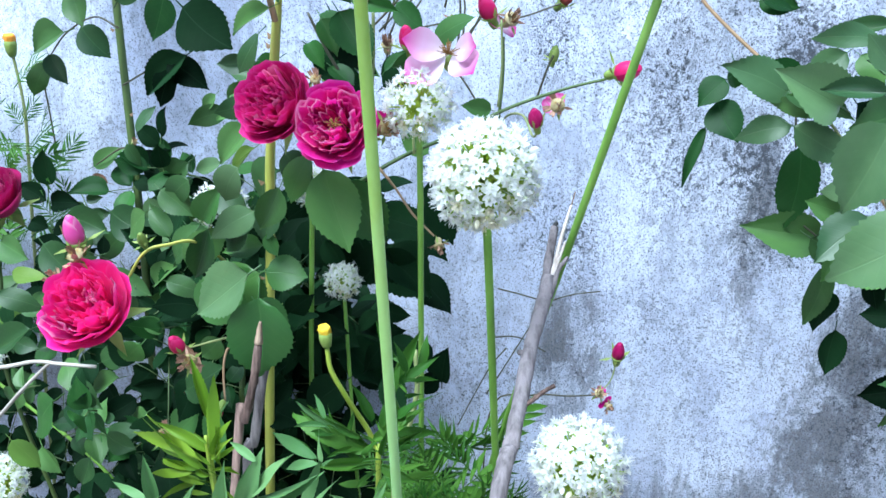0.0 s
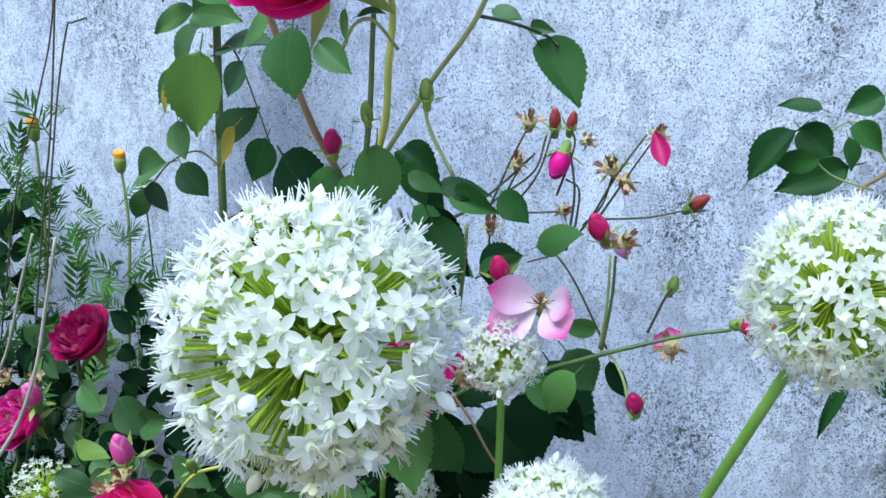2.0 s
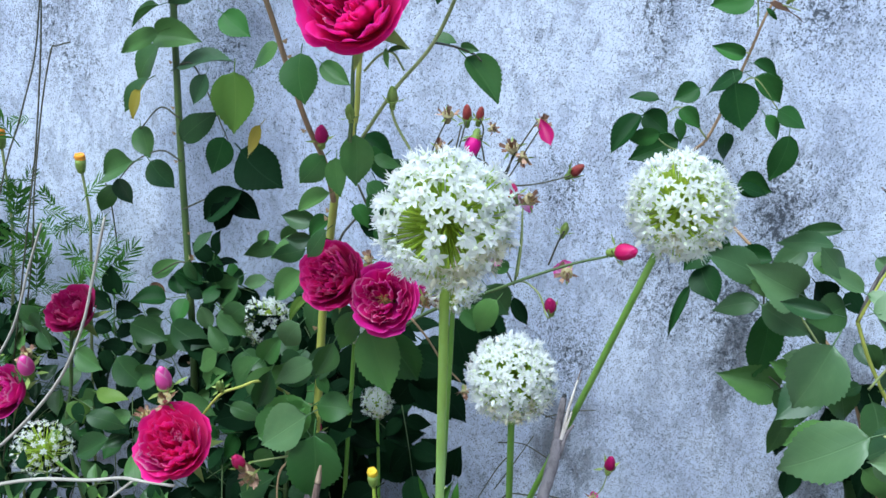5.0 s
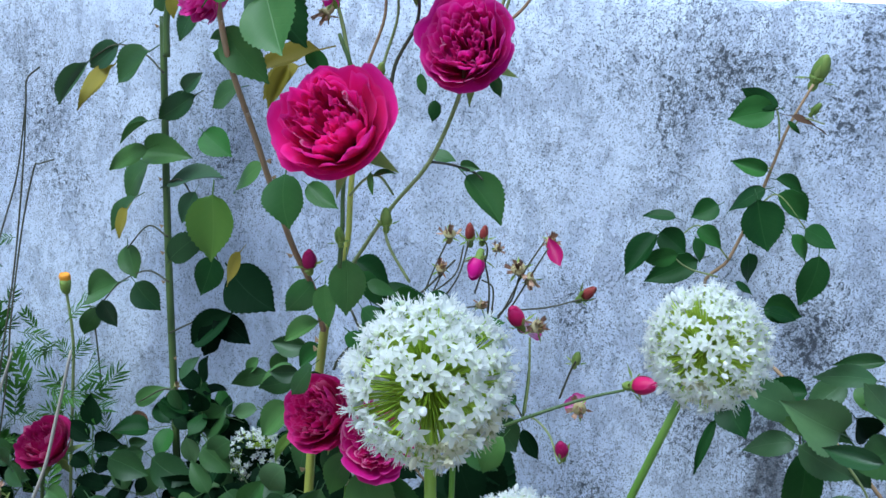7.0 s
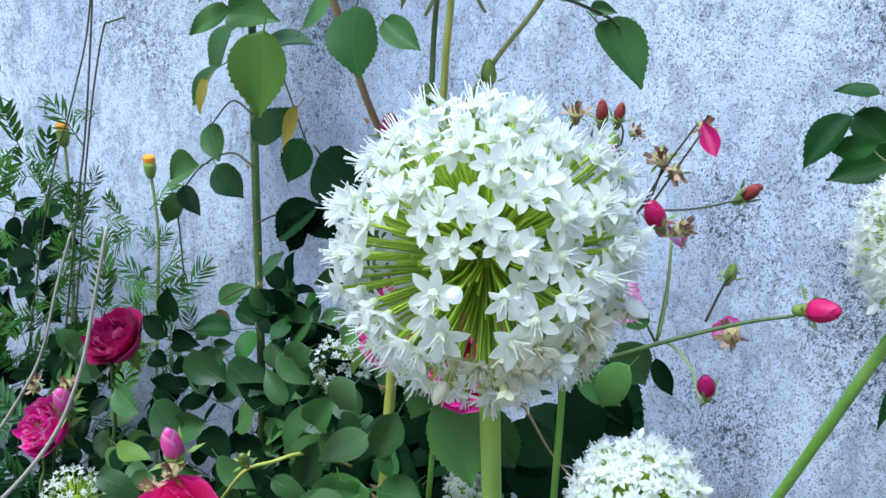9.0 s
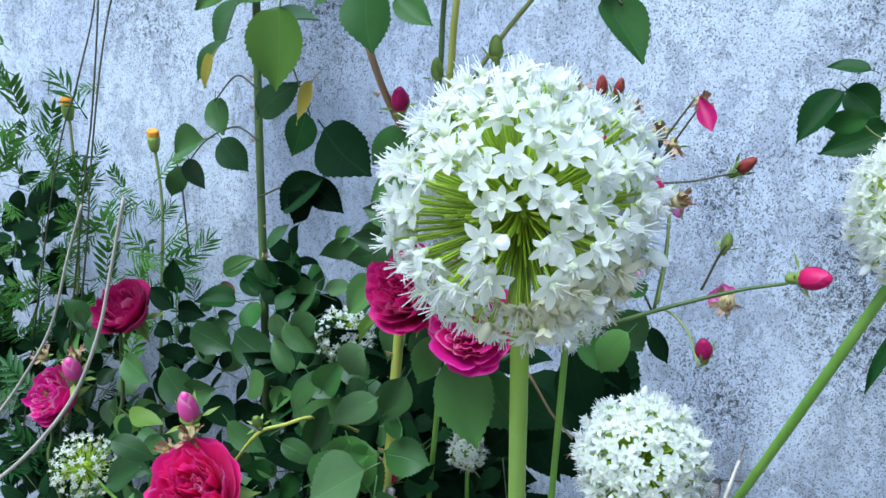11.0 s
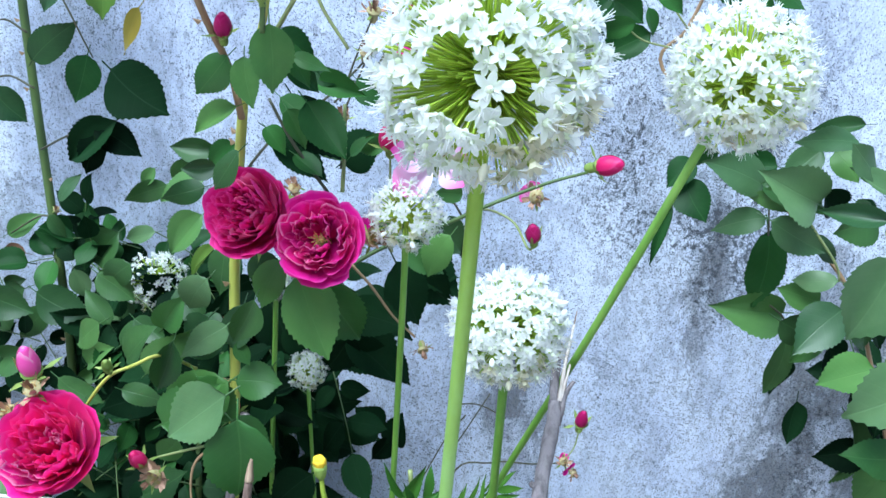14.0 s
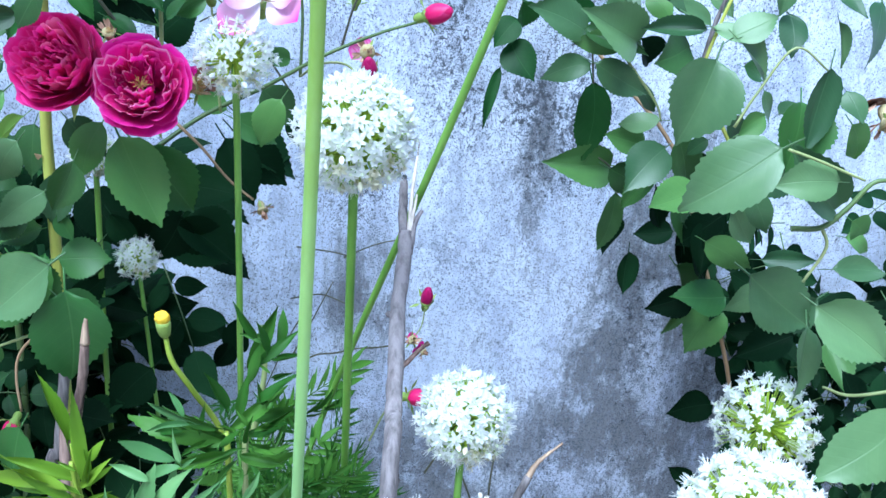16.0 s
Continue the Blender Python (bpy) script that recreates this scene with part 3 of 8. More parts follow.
def wrap_mesh(name, seed, start, reach, cols=8, rows=7):
    """A petal wrapped round a bud, from its foot up to a rounded, slightly loose rim."""
    rnd = random.Random(seed)
    verts, uvs, faces = [], [], []
    for i in range(rows + 1):
        for j in range(cols + 1):
            u = 2 * j / cols - 1
            t = i / rows * (0.94 - 0.30 * abs(u) ** 2.4 + 0.02 * math.sin(7 * u + seed))
            r = 0.275 * math.sin(math.pi * min(1, 0.12 + 0.80 * t ** 0.8)) ** 0.75 * (1.04 + 0.10 * (u + 1) / 2) + 0.035 * max(0, t - 0.7)
            a = start + u * reach
            verts.append((r * math.cos(a), r * math.sin(a), t))
            uvs.append((0.5 + 0.5 * u, i / rows))
    for i in range(rows):
        for j in range(cols):
            a = i * (cols + 1) + j
            faces.append((a, a + 1, a + cols + 2, a + cols + 1))
    return mesh_of(name, verts, faces, uvs)


WRAPS = [wrap_mesh("petal", k, 2.1 * k, 1.25) for k in range(3)]
BUD_CUP = lathe("bud_cup", ((0.05, -0.42), (0.13, -0.38), (0.19, -0.22), (0.17, -0.06), (0.26, 0.05), (0.30, 0.16), (0.0, 0.16)), 10)


def bud(parent, at, size, axis, mat, seed=0, name="rose_bud", label="", calyx=None, girth=1.15):
    """A closed rose bud, size long, with a green cup, wrapped petals and sepals."""
    rnd = random.Random(seed)
    m = Matrix.Translation(at) @ aim(axis, rnd.uniform(0, 6)) @ Matrix.Diagonal((size, size, size, 1))
    core = part(name, BUD_CUP, calyx or CALYX, parent, m, label)
    plump = 1.0 if mat == SEPAL else girth
    mat = BUD_RED if mat == CRIMSON else mat
    part("petal", BUD, mat, core, m @ Matrix.Diagonal((plump, plump, 1, 1)))
    for k in range(3):
        part("petal", WRAPS[k], mat, core, m @ Matrix.Diagonal((plump, plump, 1.0, 1)))
    for k in range(5):
        part("sepal", SEPAL_MESH, SEPAL, core, m @ Matrix.Rotation(1.26 * k, 4, "Z") @ Matrix.Translation((0, 0.25, 0.05)) @ Matrix.Rotation(rnd.uniform(-0.6, 1.15), 4, "X") @ Matrix.Diagonal((0.6, 0.6, 0.6, 1)))
    return core


def green_bud(parent, at, size, axis, seed=0):
    return bud(parent, at, size, axis, SEPAL, seed, "rose_bud", "unopened green rose bud")


def spent(parent, at, size, axis, seed=0, petals=0, mat=None, label="withered rose with brown stamens"):
    """A rose gone over: cup, dry tuft, limp sepals and the last petals."""
    rnd = random.Random(seed)
    m = Matrix.Translation(at) @ aim(axis, rnd.uniform(0, 6)) @ Matrix.Diagonal((size, size, size, 1))
    core = part("spent_rose", BUD_CUP, URN, parent, m, label)
    part("stamen_tuft", TUFT, STAMEN, core, m @ Matrix.Diagonal((0.34, 0.34, 0.42, 1)))
    for k in range(7):
        pm = m @ Matrix.Rotation(0.9 * k + rnd.uniform(-0.3, 0.3), 4, "Z") @ Matrix.Rotation(rnd.uniform(-0.5, 0.7), 4, "Y") @ Matrix.Translation((0, 0, 0.40))
        part("petal", PETALS[4 + k % 3][k % 3], WITHERED, core, pm @ Matrix.Diagonal((rnd.uniform(0.9, 1.5), rnd.uniform(0.7, 1.1), rnd.uniform(0.6, 1.0), 1)))
    for k in range(5):
        part("sepal", SEPAL_MESH, WITHERED if k % 2 else SEPAL, core, m @ Matrix.Rotation(1.26 * k, 4, "Z") @ Matrix.Translation((0, 0.2, 0.05)) @ Matrix.Rotation(rnd.uniform(-1.3, 0.2), 4, "X") @ Matrix.Diagonal((0.4, 0.45, 0.45, 1)))
    for k in range(petals):
        pm = m @ Matrix.Rotation(rnd.uniform(0, 6.3), 4, "Z") @ Matrix.Rotation(rnd.uniform(0.2, 0.9), 4, "Y")
        part("petal", PETALS[1][k % 3], mat, core, pm @ Matrix.Diagonal((1.5, 1.1, 1.2, 1)))
    return core


# ---- alliums ----
RAW = {}


def floret_mesh(name, open_, seed, stamens=True):
    """A starry floret of six pointed, cupped petals, one unit across, on Z; ovary and stamens joined."""
    rnd = random.Random(seed)
    verts, faces, uvs = [], [], []
    for k in range(6):
        a = math.pi * k / 3 + rnd.uniform(-0.14, 0.14)
        lift = (1 - open_) * 1.25 + rnd.uniform(-0.16, 0.16)
        ln, bow = rnd.uniform(0.46, 0.60), rnd.uniform(0.1, 0.5)
        o, x, z, last = len(verts), 0.0, 0.0, 0.0
        for s, w in ((0.05, 0.06), (0.32, 0.112), (0.58, 0.124), (0.82, 0.080), (1.0, 0.0)):
            tilt = lift + bow * (0.55 - s)
            x, z = x + (s - last) * ln * math.cos(tilt), z + (s - last) * ln * math.sin(tilt)
            last = s
            for q in (-1, 0, 1) if w else (0,):
                verts.append((x * math.cos(a) - q * w * math.sin(a), x * math.sin(a) + q * w * math.cos(a), z + (0.04 if q else 0)))
                uvs.append((0.5 + q * 0.5, s))
        for i in (0, 3, 6):
            faces += [(o + i, o + i + 1, o + i + 4, o + i + 3), (o + i + 1, o + i + 2, o + i + 5, o + i + 4)]
        faces += [(o + 9, o + 10, o + 12), (o + 10, o + 11, o + 12)]
    if stamens:
        for k in range(6):
            a = math.pi * (k + 0.5) / 3 + rnd.uniform(-0.2, 0.2)
            t = rnd.uniform(0.12, 0.5)
            tip = Vector((math.sin(t) * math.cos(a), math.sin(t) * math.sin(a), math.cos(t))) * rnd.uniform(0.42, 0.66)
            p = Vector((-math.sin(a), math.cos(a), 0)) * 0.017
            q = Vector((math.cos(a), math.sin(a), 0)) * 0.017
            o = len(verts)
            verts += [p * 1.6, -p * 1.6, q * 1.6, tip + p, tip - p, tip + q]
            uvs += [(0.5, 0.6)] * 3 + [(0.5, 0.95)] * 3
            faces += [(o, o + 1, o + 4, o + 3), (o + 1, o + 2, o + 5, o + 4), (o + 2, o, o + 3, o + 5), (o + 3, o + 4, o + 5)]
    o, ring = len(verts), 6
    for r, h in ((0.06, -0.02), (0.12, 0.08), (0.10, 0.19), (0.02, 0.25)):
        for k in range(ring):
            verts.append((r * math.cos(2 * math.pi * k / ring), r * math.sin(2 * math.pi * k / ring), h))
            uvs.append((0.5, 0.10))
    for i in range(3):
        for k in range(ring):
            a, b = o + i * ring + k, o + i * ring + (k + 1) % ring
            faces.append((a, b, b + ring, a + ring))
    me = mesh_of(name, verts, faces, uvs)
    RAW[me] = (verts, faces, uvs)
    return me


def floret_bud_mesh(name, seed, fat=1.0):
    """An unopened floret: a ribbed, pointed egg."""
    rnd = random.Random(seed)
    verts, faces, uvs, sides = [], [], [], 9
    for r, h, v in ((0.05, -0.04, 0.2), (0.15, 0.04, 0.4), (0.22, 0.18, 0.6), (0.21, 0.32, 0.7), (0.12, 0.46, 0.8), (0.02, 0.55, 0.9)):
        for k in range(sides):
            a = 2 * math.pi * k / sides
            rr = r * fat * (1 + (0.10 if k % 3 == 0 else -0.04) + rnd.uniform(-0.03, 0.03))
            verts.append((rr * math.cos(a), rr * math.sin(a), h))
            uvs.append((k / sides, v))
    for i in range(5):
        for k in range(sides):
            a, b = i * sides + k, i * sides + (k + 1) % sides
            faces.append((a, b, b + sides, a + sides))
    me = mesh_of(name, verts, faces, uvs)
    RAW[me] = (verts, faces, uvs)
    return me


OPEN = [floret_mesh("floret", 0.95, 1), floret_mesh("floret", 0.78, 2), floret_mesh("floret", 1.08, 3), floret_mesh("floret", 0.6, 4), floret_mesh("floret", 0.88, 7)]
SHUT = [floret_mesh("floret", 0.22, 5, False), floret_mesh("floret", 0.34, 9), floret_bud_mesh("floret", 6, 0.72)]


def allium_head(parent, at, radius, axis=(0, 0, 1), count=225, size=0.0132, seed=0, gaps=(), squash=1.0, cover=-0.92, fading=0.15, shut=0.13, loose=0.09):
    """A globe of florets on pedicels; gaps: (direction, half-angle) where florets are missing."""
    rnd = random.Random(seed)
    m = Matrix.Translation(at) @ aim(axis)
    turn = m.to_3x3()
    verts, faces, spots = [], [], []

    def pedicel(d, end):
        mid = end * 0.5 + Vector((0, 0, -0.06 * radius * (1 - d.z)))
        v, f = tube_data([d * 0.10 * radius, mid, end], 0.00042, 0.00050, 3)
        o = len(verts)
        verts.extend(v)
        faces.extend(tuple(o + q for q in t) for t in f)

    for i in range(count):
        z = 1 - 2 * (i + 0.5) / count
        a = 2.39996 * i
        d = Vector((math.sqrt(1 - z * z) * math.cos(a), math.sqrt(1 - z * z) * math.sin(a), z))
        d = (d + Vector([rnd.uniform(-loose, loose) for _ in range(3)])).normalized()
        if d.z < cover:
            continue
        w = turn @ d
        missing = any(w.angle(Vector(g)) < radians(h) for g, h in gaps)
        reach = radius * rnd.uniform(0.84, 1.04) * (rnd.uniform(0.5, 0.8) if missing else 1)
        end = Vector((d.x, d.y, d.z * squash)) * reach
        pedicel(d, end)
        if not missing:
            spots.append((d, end, w))
    for i in range(count // 2):
        d = Vector([rnd.gauss(0, 1) for _ in range(3)]).normalized()
        pedicel(d, d * radius * rnd.uniform(0.45, 0.82))
    head = part("flower_head", mesh_of("pedicels", verts, faces), PEDICEL, parent, m, "globe of yellow-green flower stalks")
    part("hub", lathe("hub", ((0.0, -0.22), (0.10, -0.2), (0.20, -0.05), (0.20, 0.08), (0.0, 0.20))), PEDICEL, head, m @ Matrix.Diagonal((radius, radius, radius, 1)))
    far = ([], [], [])
    for d, end, w in spots:
        s = size * rnd.uniform(0.82, 1.18)
        lean = Vector([rnd.uniform(-0.4, 0.4) for _ in range(3)])
        closed = rnd.random() < shut
        kind = rnd.choice(SHUT if closed else OPEN)
        lm = Matrix.Translation(end) @ aim(d + lean, rnd.uniform(0, 6)) @ Matrix.Diagonal((s, s, s, 1))
        if w.y > 0.25:
            rv, rf, ru = RAW[kind]
            o = len(far[0])
            far[0].extend(lm @ Vector(q) for q in rv)
            far[1].extend(tuple(o + q for q in t) for t in rf)
            far[2].extend(ru)
            continue
        old = w.z < -0.2 and w.x > -0.3 and rnd.random() < fading * 2.4
        part("floret", kind, FLORET_OLD if old else FLORET, head, m @ lm)
    if far[0]:
        tagged(part("floret_mass", mesh_of("floret_mass", *far), FLORET, head, m), kind="stuff")
    return head


def allium(at, radius, stalk, label, seed, r0=0.0036, r1=0.0030, mat=None, **more):
    """A round-headed allium; stalk runs from the ground up to the head's heart."""
    t = thing("allium", stalk[0], label, "flower", "white alliums")
    tube("stalk", t, stalk, r0, r1, mat or SCAPE, 10, label="smooth hollow green stalk", step=8)
    axis = Vector(stalk[-1]) - Vector(stalk[-2])
    allium_head(t, at, radius, axis, seed=seed, **more)
    return t


# ---- marigolds ----
def feather_mesh(name, seed, pairs=5, wide=0.075, droop=0.25):
    """A marigold leaf: a rib on Y with pairs of narrow toothed blades, one unit long."""
    rnd = random.Random(seed)
    verts, faces, uvs = [], [], []

    def blade(o, d, n, ln, w):
        side = d.cross(n).normalized()
        k = len(verts)
        for s, q in ((0, 0.12), (0.25, 0.8), (0.5, 1.0), (0.75, 0.66), (1.0, 0.0)):
            c = o + d * ln * s - n * droop * ln * s * s
            for e in (-1, 0, 1):
                verts.append(c + side * w * q * e + n * abs(e) * w * 0.35)
                uvs.append((0.5 + 0.5 * e, s))
        for i in range(4):
            for j in range(2):
                a = k + i * 3 + j
                faces.append((a, a + 1, a + 4, a + 3))

    for i in range(pairs):
        y = 0.22 + 0.62 * i / (pairs - 1)
        o = Vector((0, y, -0.10 * y * y))
        for e in (-1, 1):
            ang = rnd.uniform(0.75, 1.05) - 0.25 * i / pairs
            d = Vector((e * math.sin(ang), math.cos(ang), rnd.uniform(-0.1, 0.2))).normalized()
            blade(o, d, Vector((0, 0, 1)), (0.50 - 0.10 * abs(i - pairs / 2) / 2) * rnd.uniform(0.85, 1.1), wide * rnd.uniform(0.8, 1.15) * 0.55)
    blade(Vector((0, 0.84, -0.07)), Vector((0, 1, -0.1)), Vector((0, 0, 1)), 0.36, wide * 0.55)
    v, f = tube_data([Vector((0, 0.9 * k / 5, -0.08 * (k / 5) ** 2)) for k in range(6)], 0.014, 0.006, 4)
    o = len(verts)
    verts += v
    uvs += [(0.5, 0.5)] * len(v)
    faces += [tuple(o + q for q in t) for t in f]
    return mesh_of(name, verts, faces, uvs)


FEATHERS = [feather_mesh("leaf", 1, 3, 0.13), feather_mesh("leaf", 2, 4, 0.115, 0.4), feather_mesh("leaf", 3, 3, 0.15, 0.15), feather_mesh("leaf", 4, 5, 0.10, 0.3), feather_mesh("leaf", 5, 7, 0.045, 0.3)]


def feather(parent, base, tip, kind=0, mat=None, turn=0.0, wide=1.0, up=0.8):
    base, tip = Vector(base), Vector(tip)
    d = tip - base
    m = Matrix.Translation(base) @ frame_of(d, Vector((0.1, -1.0, up))) @ Matrix.Rotation(radians(turn), 4, "Y") @ Matrix.Diagonal((d.length * wide, d.length, d.length, 1))
    return part("leaf", FEATHERS[kind], mat or BLADE, parent, m)


POM = lathe("calyx", ((0.12, 0.0), (0.24, 0.10), (0.33, 0.40), (0.36, 0.75), (0.35, 0.98), (0.28, 1.0), (0.0, 0.9)), 14, 0.04, 2)
TOP = lathe("corolla", ((0.0, 0.80), (0.30, 0.82), (0.34, 1.02), (0.36, 1.25), (0.30, 1.40), (0.2, 1.30), (0.0, 1.25)), 16, 0.12, 5)


def feather_fill(parent, low, high, count, size, seed, mat):
    """Loose feathery leaves between two corners of a box."""
    rnd = random.Random(seed)
    for _ in range(count):
        b = Vector([rnd.uniform(a, c) for a, c in zip(low, high)])
        d = Vector((rnd.uniform(-1, 1), rnd.uniform(-0.8, 0.3), rnd.uniform(-0.3, 1))).normalized() * size * rnd.uniform(0.6, 1.3)
        feather(parent, b, b + d, rnd.choice((3, 4, 4)), mat, rnd.uniform(-60, 60), rnd.uniform(0.7, 1.0), rnd.uniform(0.2, 1.2))


def marigold_bud(parent, at, size, axis, mat, cup=None):
    m = Matrix.Translation(at) @ aim(axis) @ Matrix.Diagonal((size, size, size, 1))
    core = part("flower_bud", POM, cup or CALYX, parent, m, "ribbed cup of an opening bud")
    part("corolla", TOP, mat, core, m)
    return core


# ---- setting ----
def slab(name, low, high, mat, label, cuts=0):
    bm = bmesh.new()
    bmesh.ops.create_cube(bm, size=1.0)
    lo, hi = Vector(low), Vector(high)
    for v in bm.verts:
        v.co = Vector([lo[k] + (v.co[k] + 0.5) * (hi[k] - lo[k]) for k in range(3)])
    me = bpy.data.meshes.new(name)
    bm.to_mesh(me)
    bm.free()
    me.materials.append(mat)
    return tagged(new(name, me), label, name.split("_")[0], kind="structure")


def garden_wall():
    """Plastered yard wall with an uneven face and a worn, slightly rounded top."""
    x0, x1, top, face, thick = -4.0, 4.0, WALL_TOP, WALL_FACE, 0.23
    nx, prof = 260, []
    for k in range(20):
        prof.append((face, -0.05 + (top - 0.015 + 0.05) * k / 19))
    prof += [(face + 0.006, top - 0.005), (face + 0.02, top), (face + thick - 0.02, top + 0.004), (face + thick, top - 0.015), (face + thick, -0.05)]
    verts, faces = [], []
    for i in range(nx + 1):
        x = x0 + (x1 - x0) * i / nx
        for j, (y, z) in enumerate(prof):
            k = noise.noise(Vector((x * 3, z * 3, y))) * 0.004
            t = noise.noise(Vector((x * 9, 3.1, y * 5))) * 0.005 + noise.noise(Vector((x * 31, 8, y * 5))) * 0.002 if z > top - 0.03 else 0
            verts.append((x, y + (k if y < face + 0.1 else 0), z + t))
    n = len(prof)
    for i in range(nx):
        for j in range(n - 1):
            a = i * n + j
            faces.append((a, a + n, a + n + 1, a + 1))
    me = mesh_of("wall_garden", verts, faces)
    me.materials.append(PLASTER)
    return tagged(new("wall_garden", me), "whitewashed plaster garden wall stained with grey streaks and black mould", "wall", kind="structure")

# ---- the place ----
WALL_FACE, WALL_TOP = 1.06, 1.261
garden_wall()


def ground():
    """Soil bed and field in one sheet, finer near the wall."""
    xs = [-3000, -400, -60, -12] + [-4 + 0.1 * k for k in range(81)] + [12, 60, 400, 3000]
    ys = [-3000, -400, -40, -8] + [-3 + 0.1 * k for k in range(51)] + [4, 12, 60, 400, 3000]
    verts, faces = [], []
    for x in xs:
        for y in ys:
            near = abs(x) < 4 and -3 < y < 2
            verts.append((x, y, (0.015 * noise.noise(Vector((x * 5, y * 5, 0))) + 0.008 * noise.noise(Vector((x * 19, y * 19, 3)))) if near else 0.0))
    n = len(ys)
    for i in range(len(xs) - 1):
        for j in range(n - 1):
            a = i * n + j
            faces.append((a, a + n, a + n + 1, a + 1))
    me = mesh_of("ground", verts, faces)
    me.materials.append(SOIL)
    me.materials.append(GRASS)
    for p in me.polygons:
        p.material_index = 1 if p.center.y > 1.3 or p.center.y < -3.1 or abs(p.center.x) > 4.1 else 0
    return tagged(new("ground", me), "dark garden soil that runs into a dry field", "ground", kind="structure")


def leafy_petal(parent, foot, tip, wide, mat=None):
    foot, tip = Vector(foot), Vector(tip)
    d = tip - foot
    m = Matrix.Translation(foot) @ frame_of(d, Vector((0.1, -1.0, 0.4))) @ Matrix.Diagonal((d.length * wide, d.length, d.length, 1))
    return part("petal", BIG_PETAL, mat or PALE_PINK, parent, m)


BIG_PETAL = leaflet_mesh("petal", 9, 0.45, -0.35, 0.012, 1.25, 10)
ground()
# unseen pale slab, added to lighten the undersides of the flower heads
slab("pavement_yard", (-4.0, -3.345, -0.05), (4.0, 0.12, 0.022), BOUNCE_SLAB, "unseen pale slab added to bounce light up at the flowers")


# ---- beyond the wall ----
def tree(at, height, spread, mat, seed, low=0.25, leaves=1700, size=0.22, label="", bend=0.3):
    """Tapered trunk with limbs and a ragged crown of loose leaf clumps."""
    rnd = random.Random(seed)
    base = Vector(at)
    t = thing("tree", base, label, "tree", "trees beyond the wall")
    top = base + Vector((rnd.uniform(-bend, bend), 0, height * 0.92))
    mid = base.lerp(top, 0.5) + Vector((rnd.uniform(-bend, bend), 0, 0))
    tube("trunk", t, [base, mid, top], 0.022 * height, 0.006 * height, TRUNK, 7, 0.08)
    ends = []
    for k in range(11):
        f = low + (0.95 - low) * k / 10
        o = base.lerp(mid, f * 2) if f < 0.5 else mid.lerp(top, f * 2 - 1)
        a = 2.4 * k + rnd.uniform(-0.4, 0.4)
        reach = spread * (0.55 + 0.5 * math.sin(math.pi * (k + 1.5) / 12.5)) * rnd.uniform(0.6, 1.1)
        e = o + Vector((math.cos(a) * reach, math.sin(a) * reach, rnd.uniform(0.1, 0.5) * reach))
        tube("limb", t, [o, o.lerp(e, 0.5) + Vector((0, 0, 0.08 * reach)), e], 0.007 * height, 0.002 * height, TRUNK, 5, 0.05)
        ends += [e, o.lerp(e, 0.6), o.lerp(e, 0.85)]
    verts, faces, uvs = [], [], []
    for _ in range(leaves):
        c = rnd.choice(ends) + Vector([rnd.gauss(0, 0.22 * spread) for _ in range(3)])
        n = Vector([rnd.uniform(-1, 1) for _ in range(3)]).normalized()
        u = n.orthogonal().normalized() * size * rnd.uniform(0.5, 1.2)
        v = n.cross(u) * rnd.uniform(0.5, 0.9)
        o = len(verts)
        verts += [c - u, c - v * 0.6, c + u, c + v * 0.6]
        uvs += [(0, 0.5), (0.5, 0), (1, 0.5), (0.5, 1)]
        faces.append((o, o + 1, o + 2, o + 3))
    crown = mesh_of("crown", [q - base for q in verts], faces, uvs, smooth=False)
    tagged(part("crown", crown, mat, t, Matrix.Translation(base)), kind="stuff")
    return t


def box_mesh(name, low, high, bevel=0.02):
    bm = bmesh.new()
    bmesh.ops.create_cube(bm, size=1.0)
    for v in bm.verts:
        v.co = Vector([low[k] + (v.co[k] + 0.5) * (high[k] - low[k]) for k in range(3)])
    bmesh.ops.bevel(bm, geom=bm.edges[:], offset=bevel, segments=1, affect="EDGES")
    me = bpy.data.meshes.new(name)
    bm.to_mesh(me)
    bm.free()
    return me


